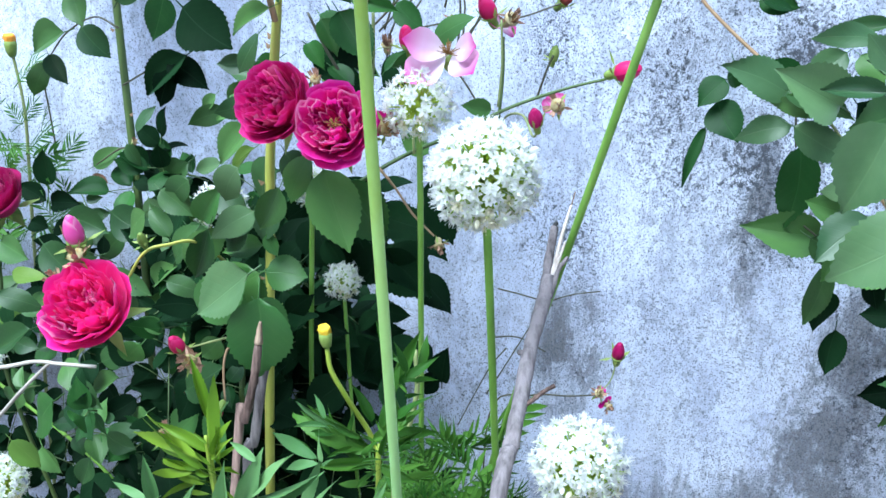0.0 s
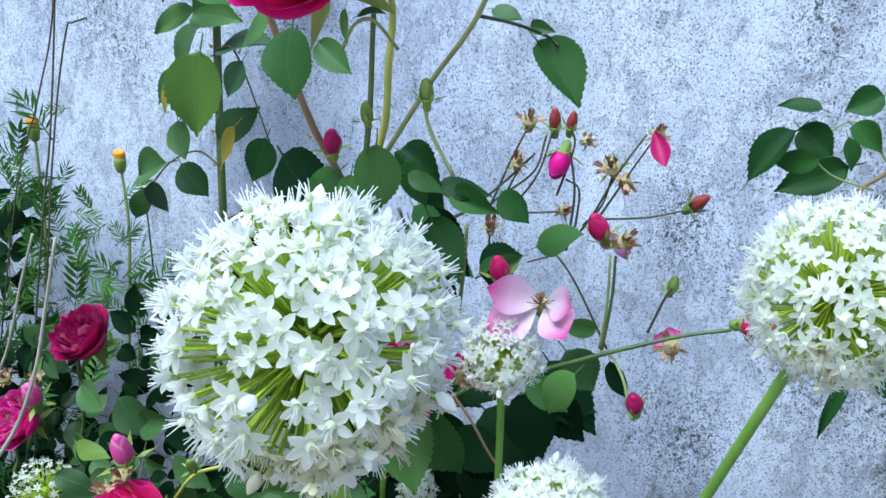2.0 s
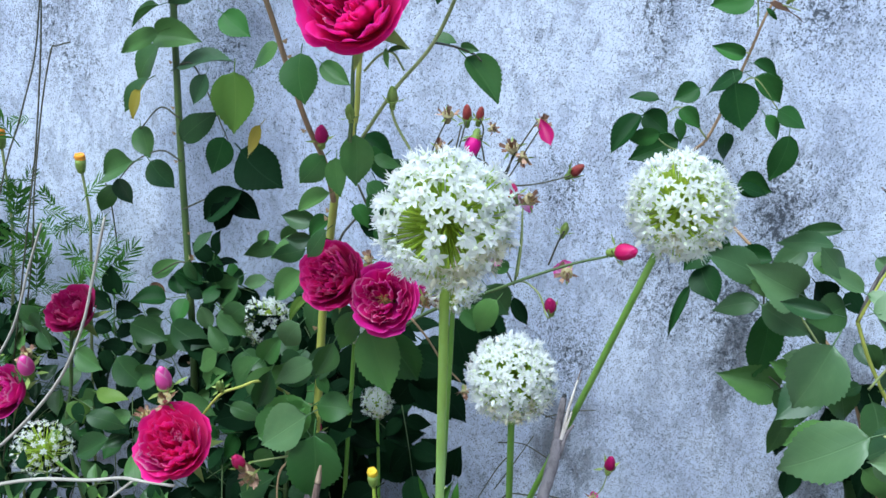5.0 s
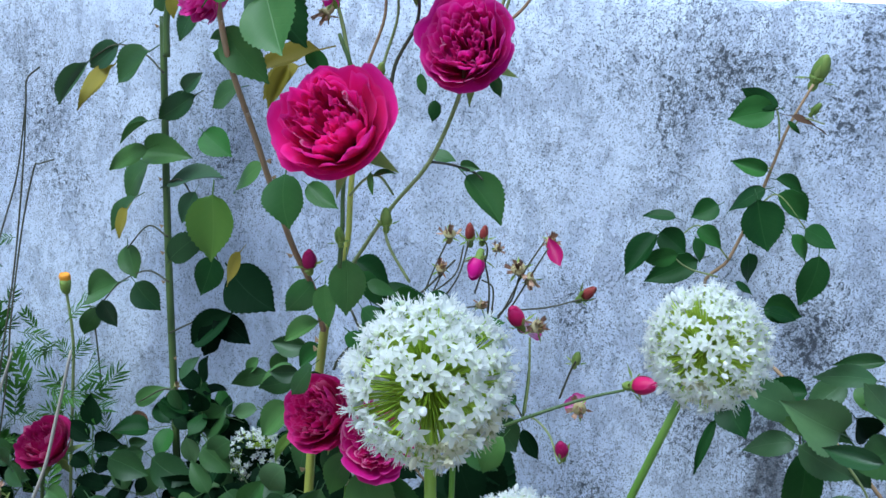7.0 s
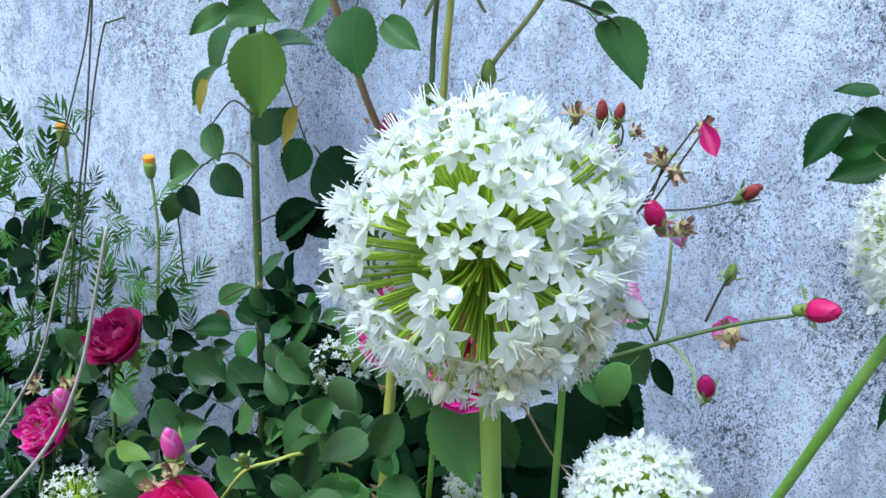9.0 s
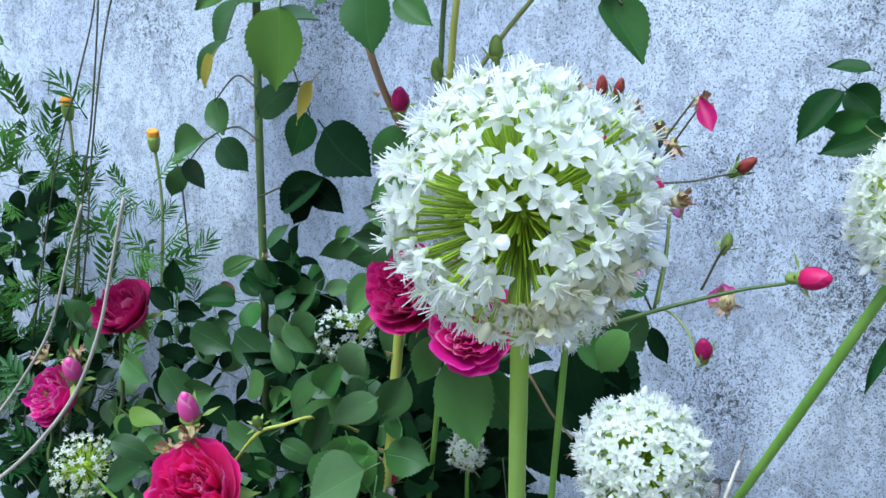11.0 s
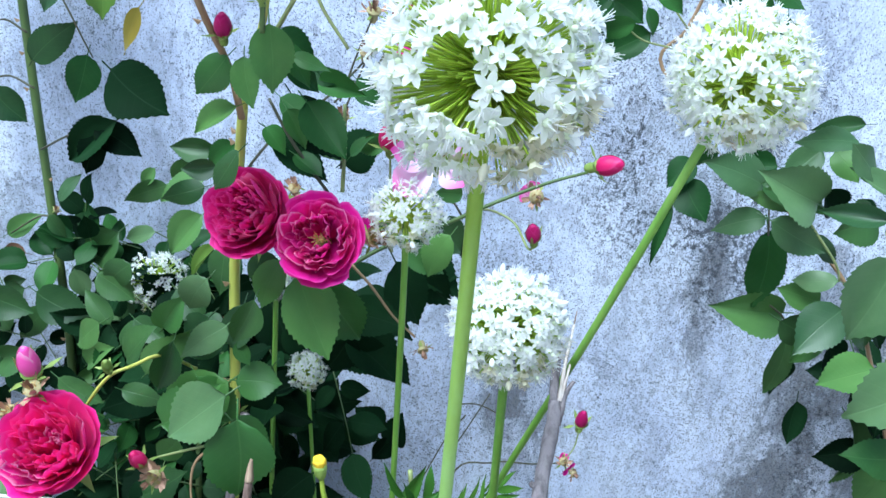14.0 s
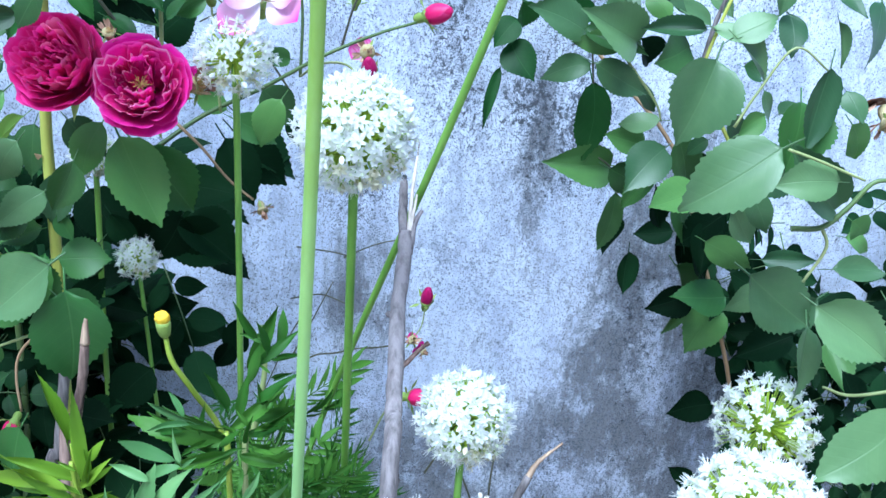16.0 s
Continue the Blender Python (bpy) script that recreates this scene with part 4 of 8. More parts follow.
def far_house():
    """Long low building: cream base with small square vents, a ledge, pinkish brick above."""
    x0, x1, y = -60.0, -15.6, 30.0
    h = thing("house", (-30, y, 0), "far pinkish brick building with a cream base and ledge", "house")
    part("wall", box_mesh("wall", (x0, y, 0), (x1, y + 8, 2.95)), CREAM, h, None, "cream plastered base wall")
    part("ledge", box_mesh("ledge", (x0 - 0.2, y - 0.35, 2.95), (x1 + 0.25, y + 8.2, 3.10)), CREAM, h, None, "cream concrete ledge")
    part("wall", box_mesh("wall", (x0, y + 0.05, 3.10), (-22.6, y + 8, 6.2)), BRICK_FAR, h, None, "pinkish brick upper wall")
    part("wall", box_mesh("wall", (-22.6, y + 0.25, 3.10), (-18.9, y + 8, 6.2)), GREY_WALL, h, None, "grey cement upper wall")
    part("wall", box_mesh("wall", (-18.9, y + 0.05, 3.10), (x1, y + 8, 6.2)), BRICK_FAR, h, None, "pinkish brick upper wall")
    part("roof", box_mesh("roof", (x0 - 0.3, y - 0.4, 6.2), (x1 + 0.3, y + 8.3, 6.4)), CREAM, h, None, "flat concrete roof")
    part("post", box_mesh("post", (x1 + 0.05, y - 0.2, 3.10), (x1 + 0.27, y + 0.02, 6.2)), WHITE_PAINT, h)
    for x in (-34.0, -29.8, -25.6, -22.9, -20.0):
        w = part("window", box_mesh("window", (x - 0.28, y - 0.06, 2.22), (x + 0.28, y + 0.02, 2.72)), CREAM, h)
        part("opening", box_mesh("opening", (x - 0.2, y - 0.075, 2.29), (x + 0.2, y - 0.05, 2.65), 0.005), DARK, w)
    part("window", box_mesh("window", (-21.7, y + 0.2, 3.3), (-20.9, y + 0.3, 5.2)), DARK, h, None, "dark upper window")


def bush(at, r, mat, seed, label):
    rnd = random.Random(seed)
    t = thing("bush", at, label, "bush", "bushes beyond the wall")
    verts, faces, uvs = [], [], []
    for _ in range(2600):
        d = Vector((rnd.gauss(0, 1), rnd.gauss(0, 1), abs(rnd.gauss(0, 1)))).normalized()
        c = Vector((d.x * r, d.y * r, d.z * r * 0.9)) * (1 + 0.16 * noise.noise(d * 2.5 + Vector((seed, 0, 0)))) * rnd.uniform(0.8, 1.0)
        n = (d + Vector([rnd.uniform(-0.8, 0.8) for _ in range(3)])).normalized()
        u = n.orthogonal().normalized() * 0.05 * r * rnd.uniform(0.6, 1.3)
        v = n.cross(u) * 0.7
        o = len(verts)
        verts += [c - u, c - v, c + u, c + v]
        uvs += [(0, 0.5), (0.5, 0), (1, 0.5), (0.5, 1)]
        faces.append((o, o + 1, o + 2, o + 3))
    tagged(part("foliage", mesh_of("foliage", verts, faces, uvs, smooth=False), mat, t, Matrix.Translation(at)), kind="stuff")
    tube("trunk", t, [at, Vector(at) + Vector((0, 0, r * 0.6))], 0.05 * r, 0.03 * r, TRUNK, 6)


def far_place():
    far_house()
    gold = "tall sunlit tree with yellow-green leaves"
    k = 0
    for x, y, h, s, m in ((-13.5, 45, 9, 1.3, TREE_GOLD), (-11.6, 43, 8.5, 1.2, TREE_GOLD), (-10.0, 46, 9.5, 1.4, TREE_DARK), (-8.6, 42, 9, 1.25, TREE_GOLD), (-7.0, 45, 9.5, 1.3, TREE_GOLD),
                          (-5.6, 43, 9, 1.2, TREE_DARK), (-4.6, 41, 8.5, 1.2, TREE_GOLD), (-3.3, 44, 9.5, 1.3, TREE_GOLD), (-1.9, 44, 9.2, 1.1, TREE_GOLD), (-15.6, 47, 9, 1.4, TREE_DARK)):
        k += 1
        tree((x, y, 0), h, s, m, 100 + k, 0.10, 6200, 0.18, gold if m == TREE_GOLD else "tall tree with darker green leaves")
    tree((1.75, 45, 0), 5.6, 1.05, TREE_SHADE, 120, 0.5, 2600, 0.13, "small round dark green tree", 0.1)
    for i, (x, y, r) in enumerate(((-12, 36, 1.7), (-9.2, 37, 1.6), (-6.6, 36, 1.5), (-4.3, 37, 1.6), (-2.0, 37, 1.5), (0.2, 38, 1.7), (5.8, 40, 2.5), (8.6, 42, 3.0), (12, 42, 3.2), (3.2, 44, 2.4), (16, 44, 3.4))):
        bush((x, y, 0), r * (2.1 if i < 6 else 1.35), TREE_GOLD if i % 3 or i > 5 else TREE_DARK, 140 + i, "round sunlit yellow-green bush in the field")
    p = thing("utility_pole", (3.55, 40, 0), "white leaning utility pole beyond the wall", "pole", "white poles")
    tube("pole", p, [(3.2, 40, 0), (3.55, 40, 6.5)], 0.14, 0.10, WHITE_PAINT, 8)
    p = thing("utility_pole", (4.05, 40, 0), "short white pole beyond the wall", "pole", "white poles")
    tube("pole", p, [(4.0, 40, 0), (4.12, 40, 4.9)], 0.13, 0.10, WHITE_PAINT, 8)
    part("collar", lathe("collar", ((0.0, 0), (0.24, 0), (0.24, 0.5), (0.0, 0.5))), WHITE_PAINT, p, Matrix.Translation((4.07, 40, 3.2)))
    d = thing("water_tank", (4.75, 40, 0), "white domed tank on a stand beyond the wall", "tank")
    part("tank", lathe("tank", ((0.0, 0.0), (0.45, 0.0), (0.52, 0.15), (0.50, 0.45), (0.38, 0.75), (0.2, 0.92), (0.0, 0.98)), 18), WHITE_PAINT, d, Matrix.Translation((4.75, 40, 2.62)))
    for dx, dy in ((-0.4, -0.4), (0.4, -0.4), (-0.4, 0.4), (0.4, 0.4)):
        tube("leg", d, [(4.75 + dx, 40 + dy, 0), (4.75 + dx, 40 + dy, 2.63)], 0.05, 0.05, TRUNK, 6)


def light_block_walls():
    """Plain unseen walls added behind and beside: they close the place, block low skylight."""
    for name, lo, hi in (("wall_house", (-4.2, -3.6, -0.05), (4.2, -3.35, 2.6)), ("wall_side_a", (-4.25, -3.35, -0.05), (-4.02, 1.3, 1.26)), ("wall_side_b", (4.02, -3.35, -0.05), (4.25, 1.3, 1.26))):
        me = box_mesh(name, lo, hi, 0.01)
        me.materials.append(BRICK_FAR)
        tagged(new(name, me), "plain unseen pinkish brick wall added to block low skylight", "wall", kind="structure")


def far_haze():
    """Bright hazy distance low behind the trees."""
    m, n, l, b = material("bright_haze")
    e = n.new("ShaderNodeEmission")
    e.inputs[0].default_value, e.inputs[1].default_value = (1.0, 0.98, 0.95, 1), 1.3
    l.new(e.outputs[0], n["Material Output"].inputs[0])
    me = mesh_of("backdrop", [(-400, 300, -2), (400, 300, -2), (400, 300, 45), (-400, 300, 45)], [(0, 3, 2, 1)], smooth=False)
    me.materials.append(m)
    tagged(new("backdrop", me), "bright hazy sky low over the field", "backdrop", kind="structure")


far_place()
far_haze()
light_block_walls()


# ---- alliums by the wall ----
allium((-0.144, 0.338, 1.014), 0.0365, [(-0.206, 0.745, 0.0), (-0.181, 0.583, 0.4), (-0.156, 0.422, 0.8), (-0.144, 0.338, 1.014)], "tall white allium in full bloom on a pale stalk", 1, r0=0.0038, r1=0.0030, mat=SCAPE_PALE, count=395, size=0.0107, fading=0.22, gaps=(((-0.30, -1.0, 0.02), 15), ((0.30, -1.0, -0.25), 8), ((0.05, -0.7, 0.72), 8), ((-0.1, -0.8, -0.62), 8)))
allium((-0.026, 0.560, 0.988), 0.0388, [(-0.270, 1.020, 0.0), (-0.188, 0.861, 0.4), (-0.078, 0.649, 0.8), (-0.026, 0.560, 0.988)], "white allium on a slanting green stalk", 2, r0=0.0034, r1=0.0028, count=370, size=0.0108, fading=0.08, gaps=(((-0.15, -1.0, 0.05), 9), ((0.2, -1.0, -0.25), 7)))
allium((-0.139, 0.570, 0.819), 0.0351, [(-0.154, 0.940, 0.0), (-0.147, 0.759, 0.4), (-0.141, 0.610, 0.74), (-0.139, 0.570, 0.819)], "white allium on an upright stalk beside a dead stake", 3, r0=0.0036, r1=0.0030, count=380, size=0.0112)
allium((-0.058, 0.570, 0.619), 0.0309, [(-0.060, 0.800, 0.0), (-0.060, 0.600, 0.4), (-0.058, 0.570, 0.619)], "smaller white allium low against the wall", 4, r0=0.0032, r1=0.0026, count=280, size=0.0112)
allium((0.101, 0.450, 0.621), 0.0420, [(0.050, 0.760, 0.0), (0.075, 0.520, 0.40), (0.101, 0.450, 0.621)], "large white allium with drooping lower florets", 5, count=380, size=0.0118, gaps=(((-0.30, -1.0, -0.45), 12), ((0.05, -1.0, -0.05), 8)))
allium((0.221, 0.690, 0.546), 0.0430, [(0.230, 0.930, 0.0), (0.200, 0.740, 0.38), (0.221, 0.690, 0.546)], "white allium with a loose open top behind another", 6, count=200, size=0.0112, cover=-0.75, loose=0.13)
allium((-0.097, 0.440, 0.598), 0.0345, [(-0.120, 0.640, 0.0), (-0.110, 0.480, 0.35), (-0.097, 0.440, 0.598)], "white allium low beside broken sticks", 7, count=330, size=0.0116)
allium((-0.236, 0.720, 0.839), 0.0274, [(-0.280, 0.966, 0.0), (-0.258, 0.849, 0.4), (-0.240, 0.750, 0.74), (-0.236, 0.720, 0.839)], "small loose white allium under a faded rose", 8, r0=0.0032, r1=0.0028, count=120, size=0.012)
allium((-0.347, 0.828, 0.630), 0.0169, [(-0.330, 0.960, 0.0), (-0.340, 0.880, 0.3), (-0.347, 0.828, 0.630)], "small half-open allium in the shade of the bush", 9, r0=0.0025, r1=0.002, count=70, size=0.010)
allium((-0.300, 0.265, 0.733), 0.0208, [(-0.310, 0.285, 0.0), (-0.306, 0.275, 0.4), (-0.300, 0.265, 0.733)], "small white allium low in front of the marigolds", 14, r0=0.0028, r1=0.0024, count=200, size=0.0090)
allium((-0.563, 0.950, 0.652), 0.0330, [(-0.560, 1.020, 0.0), (-0.560, 0.990, 0.3), (-0.563, 0.950, 0.652)], "sparse allium going to seed among rose leaves", 10, r0=0.0025, r1=0.002, count=95, size=0.0115)
allium((-0.370, 0.800, 0.736), 0.0178, [(-0.390, 0.920, 0.0), (-0.390, 0.850, 0.4), (-0.370, 0.800, 0.736)], "half-open allium hanging under the roses", 11, r0=0.003, r1=0.0026, count=80, size=0.0115)
allium((-0.804, 0.780, 0.481), 0.0377, [(-0.620, 0.880, 0.0), (-0.620, 0.820, 0.3), (-0.804, 0.780, 0.481)], "pale allium low among leaves by the dry stalks", 12, r0=0.0025, r1=0.002, count=90, size=0.010)
allium((-0.617, 0.620, 0.450), 0.0226, [(-0.640, 0.800, 0.0), (-0.600, 0.720, 0.2), (-0.617, 0.620, 0.450)], "small white allium at the foot of the low rose", 13, r0=0.0028, r1=0.0024, count=90, size=0.011)

# ---- tall rose against the wall ----
tall = thing("rose_bush", (-0.711, 1.030, 0.0), "tall green rose cane with sparse leaves beside the wall", "rose bush", "rose bushes")
tube("cane", tall, [(-0.711, 1.030, 0.0), (-0.712, 1.010, 0.3), (-0.692, 0.975, 0.551), (-0.700, 0.975, 0.699), (-0.710, 0.975, 0.855), (-0.716, 0.975, 0.968), (-0.722, 0.975, 1.114), (-0.725, 0.975, 1.198)], 0.0056, 0.0044, CANE_DARK)
tube("cane", tall, [(-0.712, 0.965, 1.148), (-0.713, 0.965, 1.194), (-0.706, 0.965, 1.240), (-0.703, 0.965, 1.285), (-0.704, 0.965, 1.351)], 0.0045, 0.003, CANE_DARK)
leaf(tall, (-0.720, 0.940, 1.035), (-0.782, 0.933, 1.004), 0.35, LEAF, -5)
leaf(tall, (-0.745, 0.967, 1.027), (-0.670, 0.958, 1.027), 0.55, LEAF, 9)
leaf(tall, (-0.715, 0.933, 1.069), (-0.750, 0.916, 1.045), 0.40, LEAF, 25)
leaf(tall, (-0.661, 0.949, 1.105), (-0.712, 0.943, 1.072), 0.50, LEAF, -16)
leaf(tall, (-0.741, 0.970, 1.011), (-0.782, 0.962, 0.966), 0.80, LEAF, 25)
leaf(tall, (-0.747, 0.952, 0.968), (-0.790, 0.942, 0.928), 0.50, LEAF, 27)
leaf(tall, (-0.748, 0.936, 0.955), (-0.767, 0.934, 0.916), 0.60, LEAF_OLD, 27)
leaf(tall, (-0.707, 0.967, 0.989), (-0.624, 0.955, 1.012), 0.55, LEAF_GREY, -28)
leaf(tall, (-0.698, 0.957, 0.891), (-0.651, 0.941, 0.932), 0.55, LEAF, 20)
leaf(tall, (-0.771, 0.968, 0.899), (-0.751, 0.953, 0.860), 0.80, LEAF, 21)
leaf(tall, (-0.731, 0.931, 0.861), (-0.698, 0.934, 0.828), 0.75, LEAF, 2)
leaf(tall, (-0.775, 0.954, 0.851), (-0.838, 0.958, 0.825), 0.70, LEAF, -4)
leaf(tall, (-0.804, 0.959, 0.821), (-0.784, 0.962, 0.785), 0.65, LEAF_GREY, -3)
leaf(tall, (-0.806, 0.959, 0.810), (-0.838, 0.955, 0.764), 0.45, LEAF, -20)
leaf(tall, (-0.638, 0.965, 0.901), (-0.648, 0.948, 0.851), 0.70, LEAF_DEEP, -20)
leaf(tall, (-0.604, 0.950, 0.890), (-0.542, 0.934, 0.852), 0.85, LEAF_SHADED, 15)
leaf(tall, (-0.600, 0.947, 0.836), (-0.666, 0.943, 0.784), 0.50, LEAF_SHADED, -9)
leaf(tall, (-0.624, 0.947, 0.828), (-0.575, 0.949, 0.798), 0.60, LEAF_SHADED, 8)
leaf(tall, (-0.609, 0.944, 0.824), (-0.647, 0.940, 0.774), 0.55, LEAF_SHADED, 9)
leaf(tall, (-0.668, 0.939, 0.740), (-0.651, 0.933, 0.774), 0.45, LEAF_GREY, -27)
leaf(tall, (-0.753, 0.964, 0.683), (-0.711, 0.970, 0.709), 0.50, LEAF, 14)
leaf(tall, (-0.610, 0.958, 0.704), (-0.653, 0.957, 0.662), 0.75, LEAF, -8)
leaf(tall, (-0.571, 0.969, 0.705), (-0.611, 0.971, 0.693), 0.50, LEAF_GREY, 8)
leaf(tall, (-0.624, 0.934, 0.663), (-0.582, 0.932, 0.625), 0.75, LEAF, 12)
leaf(tall, (-0.782, 0.963, 1.160), (-0.826, 0.959, 1.129), 0.60, LEAF_GREY, -10)
leaf(tall, (-0.716, 0.935, 1.154), (-0.759, 0.927, 1.112), 0.80, LEAF, 12)
leaf(tall, (-0.795, 0.970, 1.133), (-0.823, 0.945, 1.070), 0.42, LEAF_OLD, 23)
leaf(tall, (-0.805, 0.933, 1.135), (-0.866, 0.938, 1.074), 0.32, LEAF_GREY, -27)
leaf(tall, (-0.671, 0.942, 1.110), (-0.646, 0.942, 1.133), 0.60, LEAF_GREY, 27)
leaf(tall, (-0.633, 1.010, 1.117), (-0.680, 1.007, 1.095), 0.80, LEAF, 20)
leaf(tall, (-0.646, 0.932, 0.988), (-0.661, 0.931, 0.947), 0.55, LEAF_GREY, -7)
leaf(tall, (-0.665, 0.952, 0.654), (-0.653, 0.955, 0.617), 0.60, LEAF_GREY, -11)
leaf(tall, (-0.723, 0.950, 0.667), (-0.759, 0.954, 0.667), 0.50, LEAF_RED, -9)
leaf(tall, (-0.715, 0.930, 0.632), (-0.763, 0.912, 0.606), 0.60, LEAF, 6)
leaf(tall, (-0.689, 0.931, 0.609), (-0.723, 0.917, 0.572), 0.60, LEAF, -2)
leaf(tall, (-0.644, 0.942, 0.610), (-0.599, 0.931, 0.592), 0.60, LEAF_GREY, 16)
leaf(tall, (-0.678, 0.932, 0.725), (-0.661, 0.934, 0.698), 0.50, LEAF, -8)
leaf(tall, (-0.678, 0.944, 1.270), (-0.642, 0.933, 1.245), 0.60, LEAF, 27)
leaf(tall, (-0.734, 0.945, 1.267), (-0.711, 0.942, 1.276), 0.50, LEAF, 5)
leaf(tall, (-0.687, 0.945, 1.273), (-0.656, 0.948, 1.293), 0.50, LEAF_GREY, 15)
leaf(tall, (-0.712, 0.952, 1.242), (-0.753, 0.950, 1.243), 0.50, LEAF_RED, 23)
leaf(tall, (-0.659, 0.950, 1.212), (-0.687, 0.943, 1.172), 0.80, LEAF, 18)
leaf(tall, (-0.702, 0.959, 1.217), (-0.687, 0.962, 1.244), 0.60, LEAF, -1)
leaf(tall, (-0.734, 0.969, 1.208), (-0.688, 0.963, 1.248), 0.60, LEAF, 7)
leaf(tall, (-0.689, 0.944, 1.225), (-0.693, 0.944, 1.195), 0.60, LEAF_OLD, 9)
tube("twig", tall, [(-0.700, 0.960, 0.860), (-0.733, 0.960, 0.871), (-0.776, 0.960, 0.849), (-0.807, 0.960, 0.814)], 0.0014, 0.0009, TWIG_DARK, 5)
tube("twig", tall, [(-0.703, 0.960, 0.920), (-0.733, 0.960, 0.931), (-0.765, 0.960, 0.897)], 0.0014, 0.0009, TWIG_DARK, 5)
tube("twig", tall, [(-0.702, 0.960, 0.993), (-0.677, 0.960, 0.989), (-0.629, 0.960, 0.899)], 0.0014, 0.0009, TWIG_DARK, 5)
tube("twig", tall, [(-0.699, 0.960, 0.791), (-0.661, 0.960, 0.812), (-0.623, 0.960, 0.824)], 0.0014, 0.0009, TWIG_DARK, 5)
tube("twig", tall, [(-0.707, 0.960, 1.068), (-0.683, 0.960, 1.088), (-0.663, 0.960, 1.107)], 0.0014, 0.0009, TWIG_DARK, 5)
tube("twig", tall, [(-0.712, 0.960, 1.128), (-0.742, 0.960, 1.151), (-0.784, 0.960, 1.159), (-0.827, 0.960, 1.135)], 0.0014, 0.0009, TWIG_DARK, 5)
tube("twig", tall, [(-0.692, 0.960, 0.713), (-0.710, 0.960, 0.710), (-0.746, 0.960, 0.686)], 0.0014, 0.0009, TWIG_DARK, 5)
tube("twig", tall, [(-0.682, 0.960, 0.715), (-0.681, 0.960, 0.692)], 0.0014, 0.0009, TWIG_DARK, 5)
spent(tall, (-0.683, 0.955, 0.723), 0.012, (0.3, -0.6, 0.7), 71)

# ---- the main rose bush ----
main = thing("rose_bush", (-0.412, 0.790, 0.0), "tall rose bush with magenta blooms, green canes and many leaves", "rose bush", "rose bushes")
thorns(main, [(-0.398, 0.760, 0.584), (-0.396, 0.760, 0.661), (-0.395, 0.760, 0.760), (-0.390, 0.760, 0.849), (-0.385, 0.758, 0.906)], 9, 0.0055, 5)
thorns(main, [(-0.384, 0.752, 0.896), (-0.386, 0.730, 0.941), (-0.394, 0.700, 0.985), (-0.403, 0.670, 1.044), (-0.410, 0.650, 1.089), (-0.418, 0.620, 1.148), (-0.418, 0.600, 1.195)], 7, 0.005, 6)
thorns(tall, [(-0.692, 0.975, 0.551), (-0.700, 0.975, 0.699), (-0.710, 0.975, 0.855), (-0.716, 0.975, 0.968), (-0.722, 0.975, 1.114), (-0.725, 0.975, 1.198)], 12, 0.005, 7)
tube("cane", main, [(-0.412, 0.790, 0.0), (-0.410, 0.780, 0.3), (-0.398, 0.760, 0.584), (-0.396, 0.760, 0.661), (-0.395, 0.760, 0.760), (-0.390, 0.760, 0.849), (-0.385, 0.758, 0.906)], 0.0052, 0.0044, CANE)
tube("cane", main, [(-0.385, 0.758, 0.900), (-0.377, 0.752, 0.935), (-0.363, 0.750, 0.985), (-0.360, 0.745, 1.030), (-0.358, 0.742, 1.072), (-0.342, 0.695, 1.096), (-0.310, 0.605, 1.105), (-0.274, 0.508, 1.108)], 0.0032, 0.0022, CANE)
tube("cane", main, [(-0.366, 0.730, 0.938), (-0.345, 0.730, 0.976), (-0.310, 0.720, 1.029), (-0.266, 0.690, 1.078), (-0.235, 0.660, 1.137), (-0.229, 0.645, 1.168)], 0.0021, 0.0016, TWIG)
tube("cane", main, [(-0.384, 0.752, 0.896), (-0.386, 0.730, 0.941), (-0.394, 0.700, 0.985), (-0.403, 0.670, 1.044), (-0.410, 0.650, 1.089), (-0.418, 0.620, 1.148), (-0.418, 0.600, 1.195), (-0.419, 0.590, 1.231)], 0.003, 0.0023, CANE_BROWN)
tube("cane", main, [(-0.348, 0.700, 0.973), (-0.347, 0.700, 1.012), (-0.348, 0.700, 1.047), (-0.327, 0.660, 1.137), (-0.341, 0.660, 1.177)], 0.0022, 0.0016, CANE_DARK)
tube("twig", main, [(-0.310, 0.720, 1.029), (-0.314, 0.720, 1.013), (-0.308, 0.720, 0.993), (-0.287, 0.720, 0.964)], 0.0016, 0.0014, TWIG, 5)
tube("twig", main, [(-0.270, 0.700, 1.077), (-0.264, 0.750, 1.071), (-0.251, 0.780, 1.063), (-0.242, 0.780, 1.057)], 0.0014, 0.001, TWIG_DARK, 5)
tube("twig", main, [(-0.282, 0.560, 1.061), (-0.263, 0.540, 1.076), (-0.252, 0.540, 1.079), (-0.249, 0.560, 1.065)], 0.0011, 0.0009, TWIG, 5)
tube("twig", main, [(-0.318, 0.660, 1.129), (-0.330, 0.660, 1.154), (-0.338, 0.660, 1.183), (-0.345, 0.660, 1.204)], 0.002, 0.0016, TWIG, 5)
tube("twig", main, [(-0.312, 0.660, 1.124), (-0.315, 0.660, 1.151), (-0.302, 0.660, 1.194), (-0.307, 0.660, 1.230), (-0.321, 0.660, 1.263)], 0.0014, 0.0012, CANE_BROWN, 5)
tube("twig", main, [(-0.294, 0.660, 1.120), (-0.291, 0.660, 1.155), (-0.275, 0.660, 1.188), (-0.274, 0.660, 1.212), (-0.273, 0.660, 1.238)], 0.0017, 0.0012, TWIG_DARK, 5)
tube("twig", main, [(-0.303, 0.660, 1.125), (-0.301, 0.660, 1.155), (-0.291, 0.660, 1.195), (-0.296, 0.660, 1.231)], 0.0014, 0.001, TWIG, 5)
